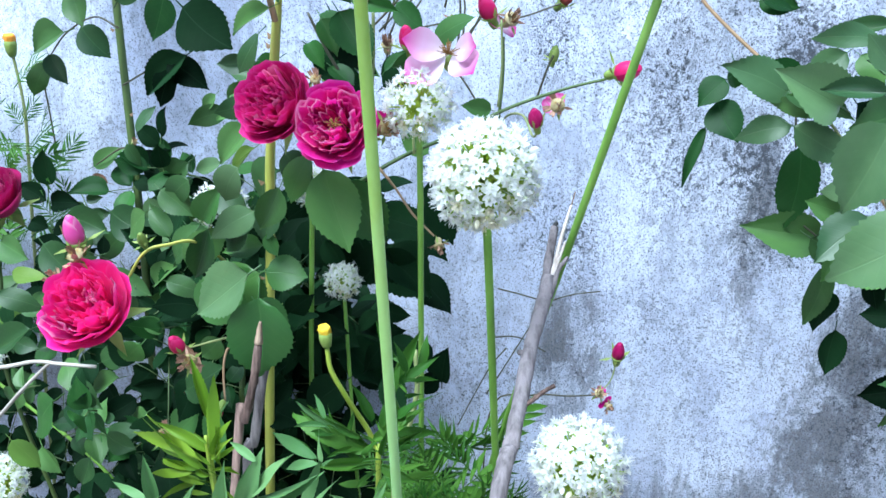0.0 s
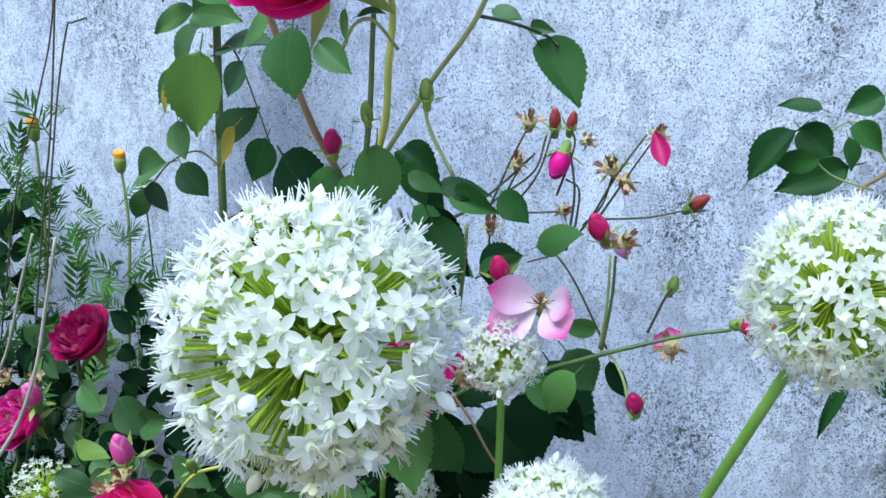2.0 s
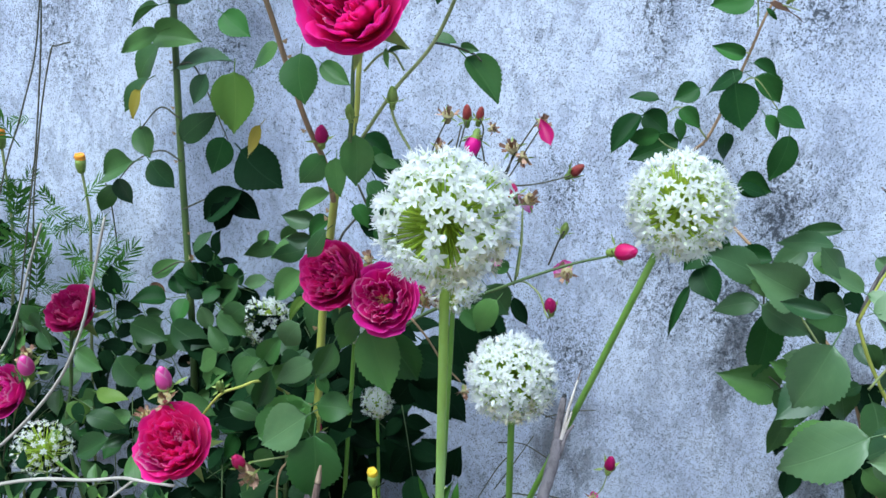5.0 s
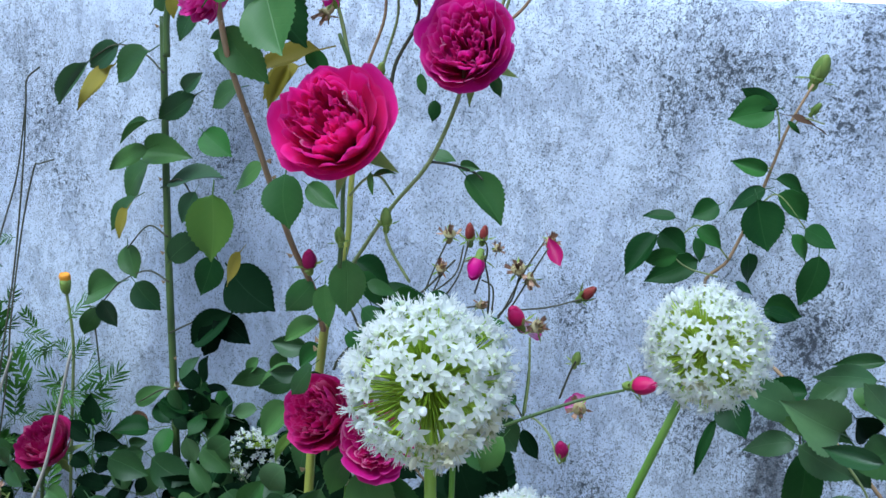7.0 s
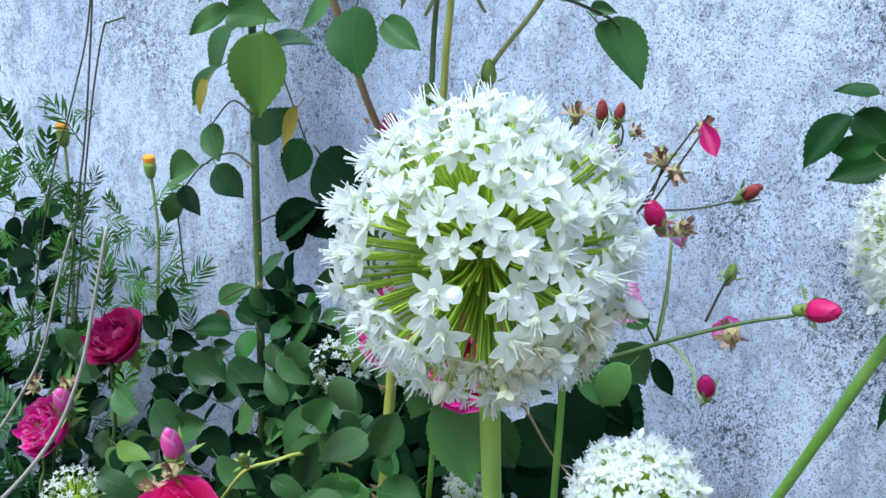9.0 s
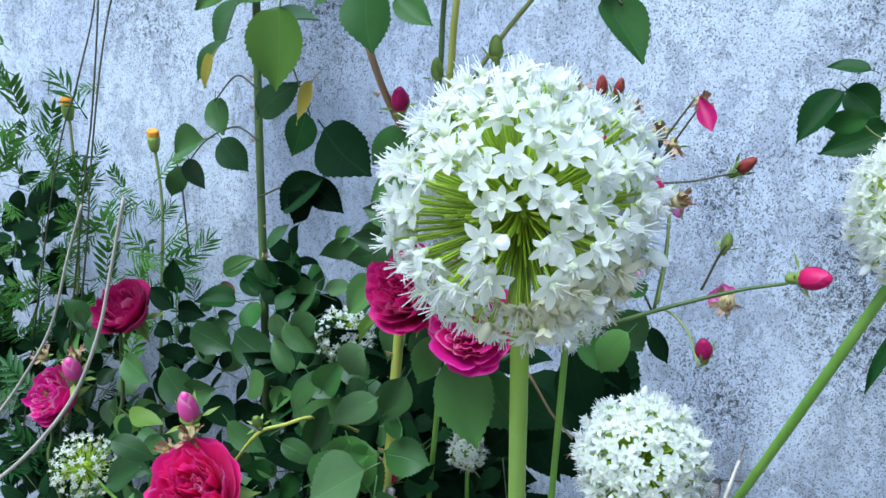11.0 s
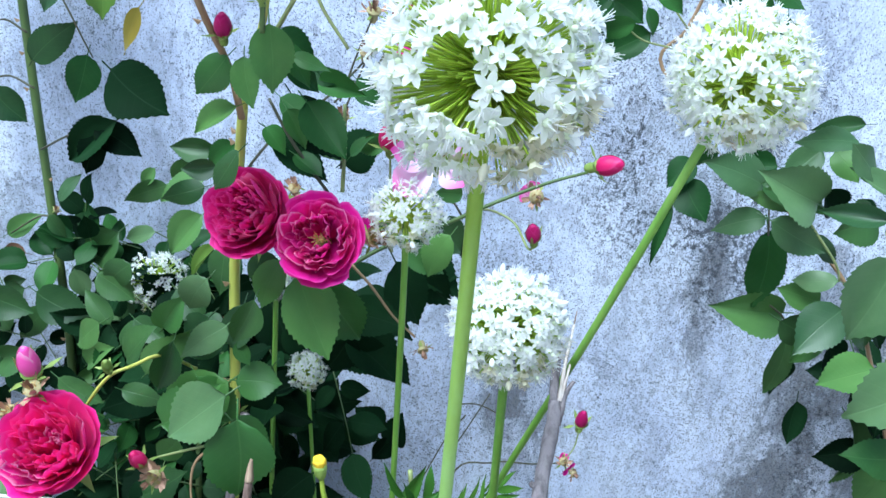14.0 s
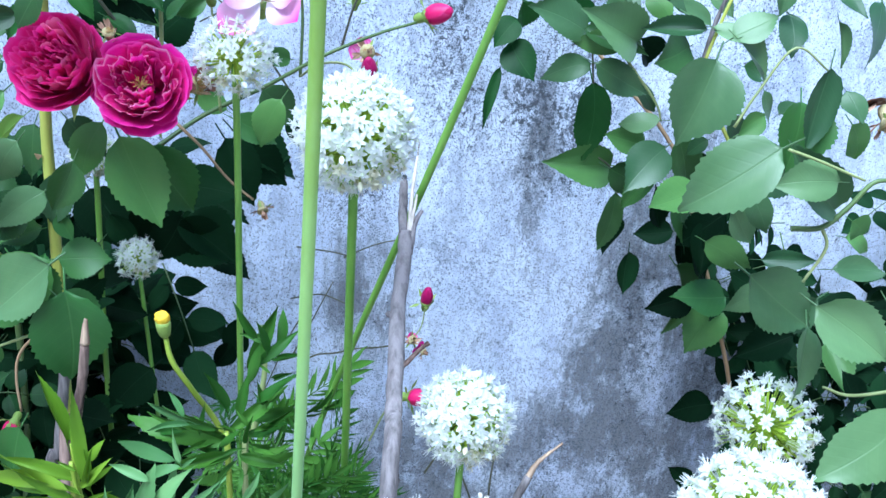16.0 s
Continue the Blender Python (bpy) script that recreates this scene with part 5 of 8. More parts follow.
tube("twig", main, [(-0.207, 0.670, 1.191), (-0.190, 0.670, 1.208), (-0.172, 0.670, 1.240)], 0.0016, 0.001, CANE_BROWN, 5)
tube("twig", main, [(-0.210, 0.670, 1.201), (-0.206, 0.670, 1.222), (-0.209, 0.670, 1.237), (-0.221, 0.670, 1.262)], 0.0014, 0.001, TWIG, 5)
tube("twig", main, [(-0.208, 0.670, 1.194), (-0.202, 0.670, 1.217), (-0.194, 0.670, 1.241)], 0.0014, 0.001, TWIG, 5)
tube("twig", main, [(-0.223, 0.670, 1.195), (-0.229, 0.670, 1.226), (-0.241, 0.670, 1.245)], 0.0014, 0.001, TWIG, 5)
tube("twig", main, [(-0.354, 0.640, 1.232), (-0.341, 0.640, 1.253), (-0.334, 0.640, 1.268)], 0.0014, 0.001, TWIG, 5)
tube("twig", main, [(-0.362, 0.640, 1.226), (-0.355, 0.640, 1.257)], 0.0014, 0.001, TWIG, 5)
tube("twig", main, [(-0.357, 0.620, 1.192), (-0.391, 0.620, 1.203), (-0.415, 0.620, 1.216), (-0.430, 0.620, 1.251)], 0.002, 0.0014, TWIG_DARK, 5)
bloom(main, (-0.272, 0.500, 1.116), 0.0758, (-0.02, -0.93, 0.40), MAGENTA, 11)
bloom(main, (-0.229, 0.645, 1.176), 0.0737, (0.05, -0.93, 0.30), PURPLE, 12)
bloom(main, (-0.362, 0.700, 0.833), 0.0692, (-0.22, -0.88, 0.45), CRIMSON, 13)
bloom(main, (-0.299, 0.690, 0.820), 0.0653, (0.10, -0.90, 0.45), PURPLE, 14, 7, "magenta rosette with a loose pale heart", True)
bloom(main, (-0.444, 0.610, 1.209), 0.0649, (-0.55, -0.75, -0.30), PURPLE, 15)
bloom(main, (-0.388, 0.620, 1.253), 0.0545, (0.35, -0.6, 0.55), HOTPINK, 16, 5)
bloom(main, (-0.285, 0.660, 1.251), 0.0668, (0.10, -0.55, 0.8), HOTPINK, 17, 5)
green_bud(main, (-0.345, 0.660, 1.204), 0.0177, (0.05, -0.2, 1.0), 650)
green_bud(main, (-0.324, 0.660, 1.261), 0.0166, (-0.2, -0.2, 1.0), 695)
green_bud(main, (-0.270, 0.650, 1.237), 0.0199, (0.0, -0.4, 1.0), 785)
green_bud(main, (-0.296, 0.660, 1.230), 0.0116, (0.0, -0.2, 1.0), 742)
green_bud(main, (-0.172, 0.670, 1.237), 0.0123, (0.3, -0.2, 1.0), 980)
green_bud(main, (-0.208, 0.670, 1.227), 0.0114, (0.0, -0.2, 1.0), 910)
green_bud(main, (-0.241, 0.670, 1.249), 0.0154, (0.0, -0.2, 1.0), 850)
green_bud(main, (-0.260, 0.670, 1.250), 0.0154, (0.1, -0.2, 1.0), 815)
green_bud(main, (-0.355, 0.640, 1.256), 0.0164, (0.0, -0.2, 1.0), 625)
green_bud(main, (-0.334, 0.640, 1.269), 0.0096, (0.0, -0.2, 1.0), 665)
green_bud(main, (-0.256, 0.535, 1.134), 0.0123, (0.0, -0.5, 1.0), 733)
green_bud(main, (-0.256, 0.540, 1.147), 0.0091, (0.2, -0.3, 1.0), 738)
green_bud(main, (-0.429, 0.610, 1.259), 0.0165, (0.1, -0.3, 1.0), 470)
bud(main, (-0.194, 0.670, 1.239), 0.0200, (0.0, -0.2, 1.0), HOTPINK, 9)
green_bud(main, (-0.313, 0.720, 1.013), 0.0174, (0.0, -0.2, 1.0), 61)
bud(main, (-0.382, 0.710, 0.967), 0.0200, (0.1, -0.4, 0.9), WINE, 62)
green_bud(main, (-0.348, 0.700, 0.996), 0.0153, (-0.1, -0.2, 1.0), 63)
spent(main, (-0.351, 0.655, 1.193), 0.0196, (-0.3, -0.6, -0.6), 64, 2, PURPLE, "shrivelled purple bloom")
spent(main, (-0.325, 0.710, 0.852), 0.0170, (0.1, -0.6, 0.7), 65)
spent(main, (-0.265, 0.720, 0.815), 0.0266, (0.6, -0.6, 0.3), 66, 2, PURPLE, "shrivelled dark purple bloom")
spent(main, (-0.220, 0.746, 0.710), 0.0172, (0.3, -0.6, -0.6), 67)
tube("twig", main, [(-0.290, 0.760, 0.776), (-0.270, 0.760, 0.756), (-0.250, 0.760, 0.731), (-0.229, 0.760, 0.713)], 0.0014, 0.001, CANE_BROWN, 5)
leaf(main, (-0.467, 0.663, 1.086), (-0.432, 0.656, 1.067), 0.65, LEAF_DEEP, 9)
leaf(main, (-0.415, 0.675, 1.063), (-0.444, 0.663, 1.041), 0.55, LEAF_FRESH, 12)
leaf(main, (-0.432, 0.622, 1.039), (-0.426, 0.611, 0.984), 0.68, LEAF_YOUNG, -6)
leaf(main, (-0.409, 0.630, 0.992), (-0.424, 0.622, 0.962), 0.40, LEAF_OLD, 3)
leaf(main, (-0.380, 0.650, 1.059), (-0.373, 0.635, 1.017), 0.82, LEAF_FRESH, 15)
leaf(main, (-0.359, 0.651, 1.052), (-0.326, 0.645, 1.035), 0.50, LEAF_FRESH, 12)
leaf(main, (-0.383, 0.720, 0.951), (-0.410, 0.717, 0.919), 0.65, LEAF_FRESH, -8)
leaf(main, (-0.366, 0.710, 0.953), (-0.359, 0.700, 0.916), 0.60, LEAF_FRESH, 20)
leaf(main, (-0.346, 0.710, 0.979), (-0.342, 0.706, 0.927), 0.65, LEAF_FRESH, -9)
leaf(main, (-0.360, 0.570, 1.199), (-0.333, 0.554, 1.154), 0.85, LEAF_FRESH, 24)
leaf(main, (-0.424, 0.620, 1.175), (-0.386, 0.615, 1.135), 0.55, LEAF_FRESH, 19)
leaf(main, (-0.396, 0.700, 1.149), (-0.436, 0.695, 1.123), 0.45, LEAF_OLD, 13)
leaf(main, (-0.407, 0.700, 1.149), (-0.422, 0.690, 1.111), 0.40, LEAF_OLD, -17)
leaf(main, (-0.258, 0.780, 1.059), (-0.219, 0.777, 1.018), 0.65, LEAF_FRESH, -22)
leaf(main, (-0.287, 0.760, 1.079), (-0.263, 0.756, 1.076), 0.60, LEAF_FRESH, -7)
leaf(main, (-0.265, 0.780, 1.069), (-0.244, 0.775, 1.067), 0.50, LEAF_FRESH, 23)
leaf(main, (-0.255, 0.660, 1.130), (-0.255, 0.655, 1.113), 0.60, LEAF_DEEP, -7)
leaf(main, (-0.209, 0.660, 1.151), (-0.201, 0.656, 1.137), 0.60, LEAF_FRESH, 8)
leaf(main, (-0.249, 0.520, 1.082), (-0.232, 0.516, 1.086), 0.40, LEAF_FRESH, -21)
leaf(main, (-0.340, 0.750, 0.951), (-0.309, 0.753, 0.944), 0.50, LEAF_FRESH, -8)
leaf(main, (-0.350, 0.760, 0.959), (-0.326, 0.762, 0.925), 0.50, LEAF_DEEP, -17)
leaf(main, (-0.243, 0.500, 1.086), (-0.241, 0.497, 1.072), 0.30, LEAF_FRESH, 24)
leaf(main, (-0.437, 0.580, 1.226), (-0.408, 0.581, 1.237), 0.60, LEAF_DEEP, -6)
leaf(main, (-0.414, 0.580, 1.195), (-0.375, 0.573, 1.229), 0.60, LEAF_FRESH, 5)
leaf(main, (-0.371, 0.580, 1.240), (-0.324, 0.570, 1.223), 0.45, LEAF_DEEP, -6)
leaf(main, (-0.372, 0.580, 1.213), (-0.330, 0.567, 1.168), 0.68, LEAF_DEEP, 8)
leaf(main, (-0.397, 0.580, 1.240), (-0.363, 0.583, 1.259), 0.60, LEAF_FRESH, -19)
leaf(main, (-0.368, 0.680, 1.164), (-0.426, 0.672, 1.135), 0.35, LEAF_OLD, 25)
leaf(main, (-0.379, 0.680, 1.163), (-0.359, 0.683, 1.143), 0.60, LEAF_DEEP, -1)
leaf(main, (-0.421, 0.560, 1.273), (-0.390, 0.564, 1.258), 0.50, LEAF_YOUNG, 17)
leaf(main, (-0.269, 0.660, 1.150), (-0.265, 0.660, 1.133), 0.50, LEAF_FRESH, 25)
leaf(main, (-0.418, 0.620, 1.172), (-0.435, 0.620, 1.165), 0.50, LEAF_FRESH, -10)
leaf(main, (-0.458, 0.660, 1.155), (-0.422, 0.662, 1.146), 0.40, LEAF_FRESH, 27)
leaf(main, (-0.331, 0.740, 0.768), (-0.302, 0.734, 0.695), 0.62, LEAF_FRESH, -10)
leaf(main, (-0.312, 0.850, 0.659), (-0.252, 0.834, 0.630), 0.70, LEAF_SHADED, -26)
leaf(main, (-0.272, 0.880, 0.736), (-0.239, 0.878, 0.669), 0.68, LEAF_SHADED, -16)
leaf(main, (-0.259, 0.850, 0.762), (-0.219, 0.853, 0.739), 0.60, LEAF_FRESH, 8)
leaf(main, (-0.311, 0.820, 0.697), (-0.273, 0.815, 0.713), 0.65, LEAF_SHADED, -21)
leaf(main, (-0.374, 0.750, 0.778), (-0.344, 0.741, 0.751), 0.70, LEAF, 14)
leaf(main, (-0.355, 0.700, 0.757), (-0.373, 0.696, 0.717), 0.60, LEAF, -25)
leaf(main, (-0.387, 0.720, 0.666), (-0.451, 0.715, 0.613), 0.62, LEAF_FRESH, -7)
leaf(main, (-0.380, 0.720, 0.669), (-0.340, 0.725, 0.668), 0.85, LEAF_FRESH, 6)
leaf(main, (-0.356, 0.660, 0.667), (-0.358, 0.661, 0.587), 0.72, LEAF_FRESH, -6)
leaf(main, (-0.401, 0.749, 0.711), (-0.442, 0.735, 0.701), 0.70, LEAF, 28)
leaf(main, (-0.411, 0.773, 0.676), (-0.448, 0.761, 0.664), 0.65, LEAF_FRESH, 22)
leaf(main, (-0.427, 0.700, 0.710), (-0.446, 0.703, 0.657), 0.45, LEAF, -20)
leaf(main, (-0.419, 0.800, 0.761), (-0.427, 0.783, 0.718), 0.70, LEAF, 12)
leaf(main, (-0.413, 0.763, 0.776), (-0.439, 0.756, 0.747), 0.40, LEAF_YOUNG, 20)
leaf(main, (-0.450, 0.820, 0.784), (-0.483, 0.808, 0.746), 0.70, LEAF, 5)
leaf(main, (-0.455, 0.840, 0.806), (-0.493, 0.824, 0.795), 0.55, LEAF, -8)
leaf(main, (-0.521, 0.900, 0.784), (-0.562, 0.881, 0.766), 0.50, LEAF, -25)
leaf(main, (-0.394, 0.720, 0.861), (-0.420, 0.710, 0.859), 0.65, LEAF, -25)
leaf(main, (-0.352, 0.660, 0.892), (-0.376, 0.664, 0.860), 0.50, LEAF, 26)
leaf(main, (-0.384, 0.740, 0.908), (-0.423, 0.735, 0.885), 0.50, LEAF_FRESH, 3)
leaf(main, (-0.343, 0.800, 0.905), (-0.303, 0.786, 0.859), 0.60, LEAF_DEEP, -6)
leaf(main, (-0.361, 0.800, 0.897), (-0.341, 0.793, 0.865), 0.55, LEAF_FRESH, -9)
leaf(main, (-0.394, 0.840, 0.870), (-0.372, 0.831, 0.849), 0.60, LEAF_DEEP, -7)
leaf(main, (-0.359, 0.820, 0.852), (-0.331, 0.810, 0.834), 0.70, LEAF_FRESH, -28)
leaf(main, (-0.282, 0.860, 0.868), (-0.311, 0.854, 0.851), 0.55, LEAF_FRESH, -23)
leaf(main, (-0.332, 0.800, 0.529), (-0.370, 0.781, 0.493), 0.75, LEAF_SHADED, 1)
leaf(main, (-0.317, 0.800, 0.438), (-0.362, 0.801, 0.449), 0.60, LEAF_SHADED, -4)
leaf(main, (-0.409, 0.680, 0.536), (-0.427, 0.660, 0.485), 0.80, LEAF_FRESH, 28)
leaf(main, (-0.482, 0.760, 0.485), (-0.513, 0.752, 0.452), 0.75, LEAF_FRESH, 3)
leaf(main, (-0.301, 1.000, 0.465), (-0.330, 0.992, 0.498), 0.80, LEAF_SHADED, 16)
leaf(main, (-0.291, 1.000, 0.457), (-0.310, 0.988, 0.431), 0.80, LEAF_SHADED, -15)
leaf(main, (-0.283, 1.000, 0.447), (-0.278, 0.999, 0.495), 0.75, LEAF_SHADED, -24)
leaf(main, (-0.307, 0.840, 0.669), (-0.329, 0.827, 0.623), 0.75, LEAF_SHADED, -20)
leaf(main, (-0.362, 0.860, 0.553), (-0.382, 0.864, 0.591), 0.60, LEAF_SHADED, -5)
leaf(main, (-0.224, 1.000, 0.732), (-0.203, 0.996, 0.697), 0.50, LEAF_SHADED, 27)
leaf(main, (-0.316, 0.840, 0.734), (-0.277, 0.835, 0.744), 0.55, LEAF_SHADED, -21)
leaf(main, (-0.373, 0.840, 0.669), (-0.348, 0.840, 0.636), 0.60, LEAF_SHADED, 26)
leaf(main, (-0.378, 0.720, 0.707), (-0.367, 0.721, 0.686), 0.60, LEAF_FRESH, 14)
leaf(main, (-0.386, 0.840, 0.576), (-0.337, 0.830, 0.570), 0.50, LEAF_SHADED, 6)
leaf(main, (-0.315, 0.850, 0.848), (-0.293, 0.848, 0.871), 0.50, LEAF_FRESH, -28)
leaf(main, (-0.350, 0.860, 0.850), (-0.321, 0.853, 0.842), 0.50, LEAF_FRESH, -4)
leaf(main, (-0.461, 0.880, 0.833), (-0.503, 0.866, 0.834), 0.55, LEAF, -22)
leaf(main, (-0.464, 0.860, 0.808), (-0.511, 0.851, 0.787), 0.60, LEAF, 24)
leaf(main, (-0.493, 0.880, 0.821), (-0.501, 0.881, 0.788), 0.60, LEAF, -21)
leaf(main, (-0.534, 0.900, 0.801), (-0.547, 0.893, 0.781), 0.60, LEAF, 2)
leaf(main, (-0.361, 0.800, 0.937), (-0.333, 0.804, 0.913), 0.55, LEAF_DEEP, 9)
leaf(main, (-0.380, 0.840, 0.899), (-0.346, 0.828, 0.878), 0.60, LEAF_FRESH, 21)
leaf(main, (-0.372, 0.730, 0.859), (-0.397, 0.727, 0.842), 0.60, LEAF_DEEP, -13)
leaf(main, (-0.415, 0.820, 0.856), (-0.447, 0.820, 0.829), 0.60, LEAF_DEEP, 7)
leaf(main, (-0.348, 0.850, 0.915), (-0.302, 0.841, 0.909), 0.50, LEAF_DEEP, 8)
leaf(main, (-0.376, 0.800, 0.956), (-0.328, 0.785, 0.938), 0.50, LEAF_DEEP, -17)
leaf(main, (-0.214, 0.840, 0.784), (-0.237, 0.834, 0.741), 0.60, LEAF_FRESH, 16)
leaf(main, (-0.263, 0.840, 0.772), (-0.291, 0.834, 0.791), 0.60, LEAF_FRESH, -5)
leaf(main, (-0.322, 0.760, 0.754), (-0.279, 0.767, 0.695), 0.70, LEAF_FRESH, 7)
leaf(main, (-0.304, 0.800, 0.712), (-0.242, 0.782, 0.710), 0.60, LEAF_SHADED, 4)
leaf(main, (-0.314, 0.840, 0.663), (-0.267, 0.845, 0.622), 0.70, LEAF_SHADED, 25)
leaf(main, (-0.344, 0.740, 0.779), (-0.365, 0.727, 0.738), 0.60, LEAF_FRESH, 16)
leaf(main, (-0.412, 0.740, 0.717), (-0.445, 0.736, 0.675), 0.70, LEAF, 5)
leaf(main, (-0.451, 0.760, 0.731), (-0.422, 0.749, 0.704), 0.70, LEAF, -3)
leaf(main, (-0.353, 0.740, 0.677), (-0.379, 0.729, 0.648), 0.70, LEAF, -22)
leaf(main, (-0.416, 0.720, 0.667), (-0.382, 0.713, 0.626), 0.80, LEAF_FRESH, 16)
leaf(main, (-0.441, 0.700, 0.627), (-0.389, 0.692, 0.671), 0.70, LEAF_FRESH, 18)
leaf(main, (-0.369, 0.680, 0.653), (-0.333, 0.667, 0.631), 0.80, LEAF, 20)
leaf(main, (-0.541, 0.850, 0.712), (-0.572, 0.847, 0.683), 0.70, LEAF, -8)
leaf(main, (-0.578, 0.850, 0.697), (-0.541, 0.852, 0.670), 0.70, LEAF, 6)
leaf(main, (-0.446, 0.720, 0.711), (-0.422, 0.713, 0.747), 0.60, LEAF_FRESH, 17)
leaf(main, (-0.265, 0.925, 0.749), (-0.204, 0.915, 0.692), 0.55, LEAF_SHADED, -6)
leaf(main, (-0.266, 0.901, 0.737), (-0.215, 0.905, 0.681), 0.60, LEAF_SHADED, 17)
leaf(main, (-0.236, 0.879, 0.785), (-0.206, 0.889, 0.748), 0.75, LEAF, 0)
leaf(main, (-0.320, 0.912, 0.685), (-0.252, 0.882, 0.661), 0.70, LEAF_SHADED, -20)
leaf(main, (-0.362, 0.867, 0.692), (-0.322, 0.852, 0.625), 0.75, LEAF_SHADED, 5)
leaf(main, (-0.347, 0.919, 0.633), (-0.277, 0.928, 0.589), 0.70, LEAF_SHADED, -5)
leaf(main, (-0.397, 0.859, 0.686), (-0.367, 0.838, 0.637), 0.80, LEAF_SHADED, -2)
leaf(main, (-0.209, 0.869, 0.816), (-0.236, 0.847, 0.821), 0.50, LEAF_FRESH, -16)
leaf(main, (-0.392, 0.852, 0.864), (-0.333, 0.852, 0.824), 0.55, LEAF_SHADED, -18)
leaf(main, (-0.370, 0.846, 0.899), (-0.324, 0.834, 0.847), 0.60, LEAF_SHADED, 20)
leaf(main, (-0.337, 0.907, 0.825), (-0.295, 0.891, 0.857), 0.80, LEAF_SHADED, 13)
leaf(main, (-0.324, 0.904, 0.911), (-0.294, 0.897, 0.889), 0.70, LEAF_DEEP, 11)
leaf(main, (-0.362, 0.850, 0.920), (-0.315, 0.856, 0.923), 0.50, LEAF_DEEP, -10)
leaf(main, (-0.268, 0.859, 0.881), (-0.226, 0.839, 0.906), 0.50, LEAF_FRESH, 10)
leaf(main, (-0.307, 0.955, 0.601), (-0.259, 0.946, 0.565), 0.70, LEAF_SHADED, -19)
leaf(main, (-0.247, 0.933, 0.698), (-0.214, 0.931, 0.708), 0.60, LEAF_SHADED, -13)
leaf(main, (-0.401, 0.933, 0.706), (-0.335, 0.931, 0.672), 0.60, LEAF_SHADED, 14)
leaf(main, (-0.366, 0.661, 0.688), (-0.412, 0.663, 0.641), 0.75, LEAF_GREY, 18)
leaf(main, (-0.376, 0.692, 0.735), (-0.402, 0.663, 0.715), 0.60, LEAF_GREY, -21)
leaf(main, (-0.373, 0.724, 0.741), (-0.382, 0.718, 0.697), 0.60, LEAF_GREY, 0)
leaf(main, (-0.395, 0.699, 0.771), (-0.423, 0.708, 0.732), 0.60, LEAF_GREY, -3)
# dense near-black leaves paint the deep shade behind the front leaves
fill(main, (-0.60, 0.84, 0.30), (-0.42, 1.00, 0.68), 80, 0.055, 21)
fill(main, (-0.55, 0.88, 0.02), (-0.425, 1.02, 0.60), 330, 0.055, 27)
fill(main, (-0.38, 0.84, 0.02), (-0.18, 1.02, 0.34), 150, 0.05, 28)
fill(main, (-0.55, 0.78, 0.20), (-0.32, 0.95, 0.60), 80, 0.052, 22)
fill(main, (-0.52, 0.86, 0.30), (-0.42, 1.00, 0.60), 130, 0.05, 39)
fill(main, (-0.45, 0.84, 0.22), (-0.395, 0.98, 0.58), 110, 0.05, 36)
fill(main, (-0.62, 0.80, 0.30), (-0.40, 0.95, 0.60), 120, 0.044, 37, blend=(LEAF_SHADED, LEAF_DEEP))
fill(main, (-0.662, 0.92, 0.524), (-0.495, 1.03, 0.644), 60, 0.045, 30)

# ---- spray of spent roses near the wall ----
tube("twig", main, [(-0.315, 0.780, 0.748), (-0.276, 0.800, 0.775), (-0.224, 0.800, 0.802), (-0.174, 0.800, 0.831), (-0.129, 0.820, 0.849), (-0.095, 0.833, 0.859)], 0.0024, 0.0014, CANE_DARK, 6)
bud(main, (-0.088, 0.835, 0.864), 0.0264, (0.75, -0.3, 0.25), CRIMSON, 31)
tube("twig", main, [(-0.199, 0.860, 0.802), (-0.197, 0.860, 0.852), (-0.199, 0.860, 0.888)], 0.0016, 0.0012, CANE_DARK, 5)
tube("twig", main, [(-0.161, 0.850, 0.833), (-0.153, 0.850, 0.862), (-0.148, 0.850, 0.875)], 0.0012, 0.001, TWIG_DARK, 5)
green_bud(main, (-0.150, 0.860, 0.869), 0.0154, (0.2, -0.3, 1.0), 32)
bud(main, (-0.209, 0.850, 0.904), 0.0246, (-0.3, -0.4, 0.8), CRIMSON, 33)
spent(main, (-0.192, 0.850, 0.904), 0.0257, (0.6, -0.5, 0.4), 34, 2, PALE_PINK, "withered pink rose")
spent(main, (-0.138, 0.840, 0.830), 0.0235, (0.1, -0.9, 0.2), 35, 3, PALE_PINK, "withered rose with curled pink petals")
bud(main, (-0.133, 0.714, 0.830), 0.0175, (-0.1, -0.5, 0.9), WINE, 36)
tube("twig", main, [(-0.199, 0.860, 0.802), (-0.178, 0.810, 0.822), (-0.152, 0.750, 0.832), (-0.137, 0.720, 0.821), (-0.132, 0.714, 0.827)], 0.0012, 0.001, TWIG, 5)
tube("twig", main, [(-0.261, 0.940, 0.884), (-0.262, 0.940, 0.917), (-0.276, 0.940, 0.925)], 0.0012, 0.0009, TWIG_DARK, 5)
tube("twig", main, [(-0.345, 0.940, 0.872), (-0.328, 0.940, 0.915), (-0.322, 0.940, 0.929)], 0.0012, 0.0009, TWIG_DARK, 5)
tube("twig", main, [(-0.326, 0.940, 0.888), (-0.304, 0.940, 0.925), (-0.294, 0.940, 0.969)], 0.0012, 0.0009, TWIG_DARK, 5)
tube("twig", main, [(-0.350, 0.940, 0.881), (-0.332, 0.940, 0.934), (-0.318, 0.940, 0.969)], 0.0012, 0.0009, TWIG_DARK, 5)
tube("twig", main, [(-0.254, 0.940, 0.885), (-0.239, 0.940, 0.907), (-0.233, 0.940, 0.935)], 0.0012, 0.0009, TWIG_DARK, 5)
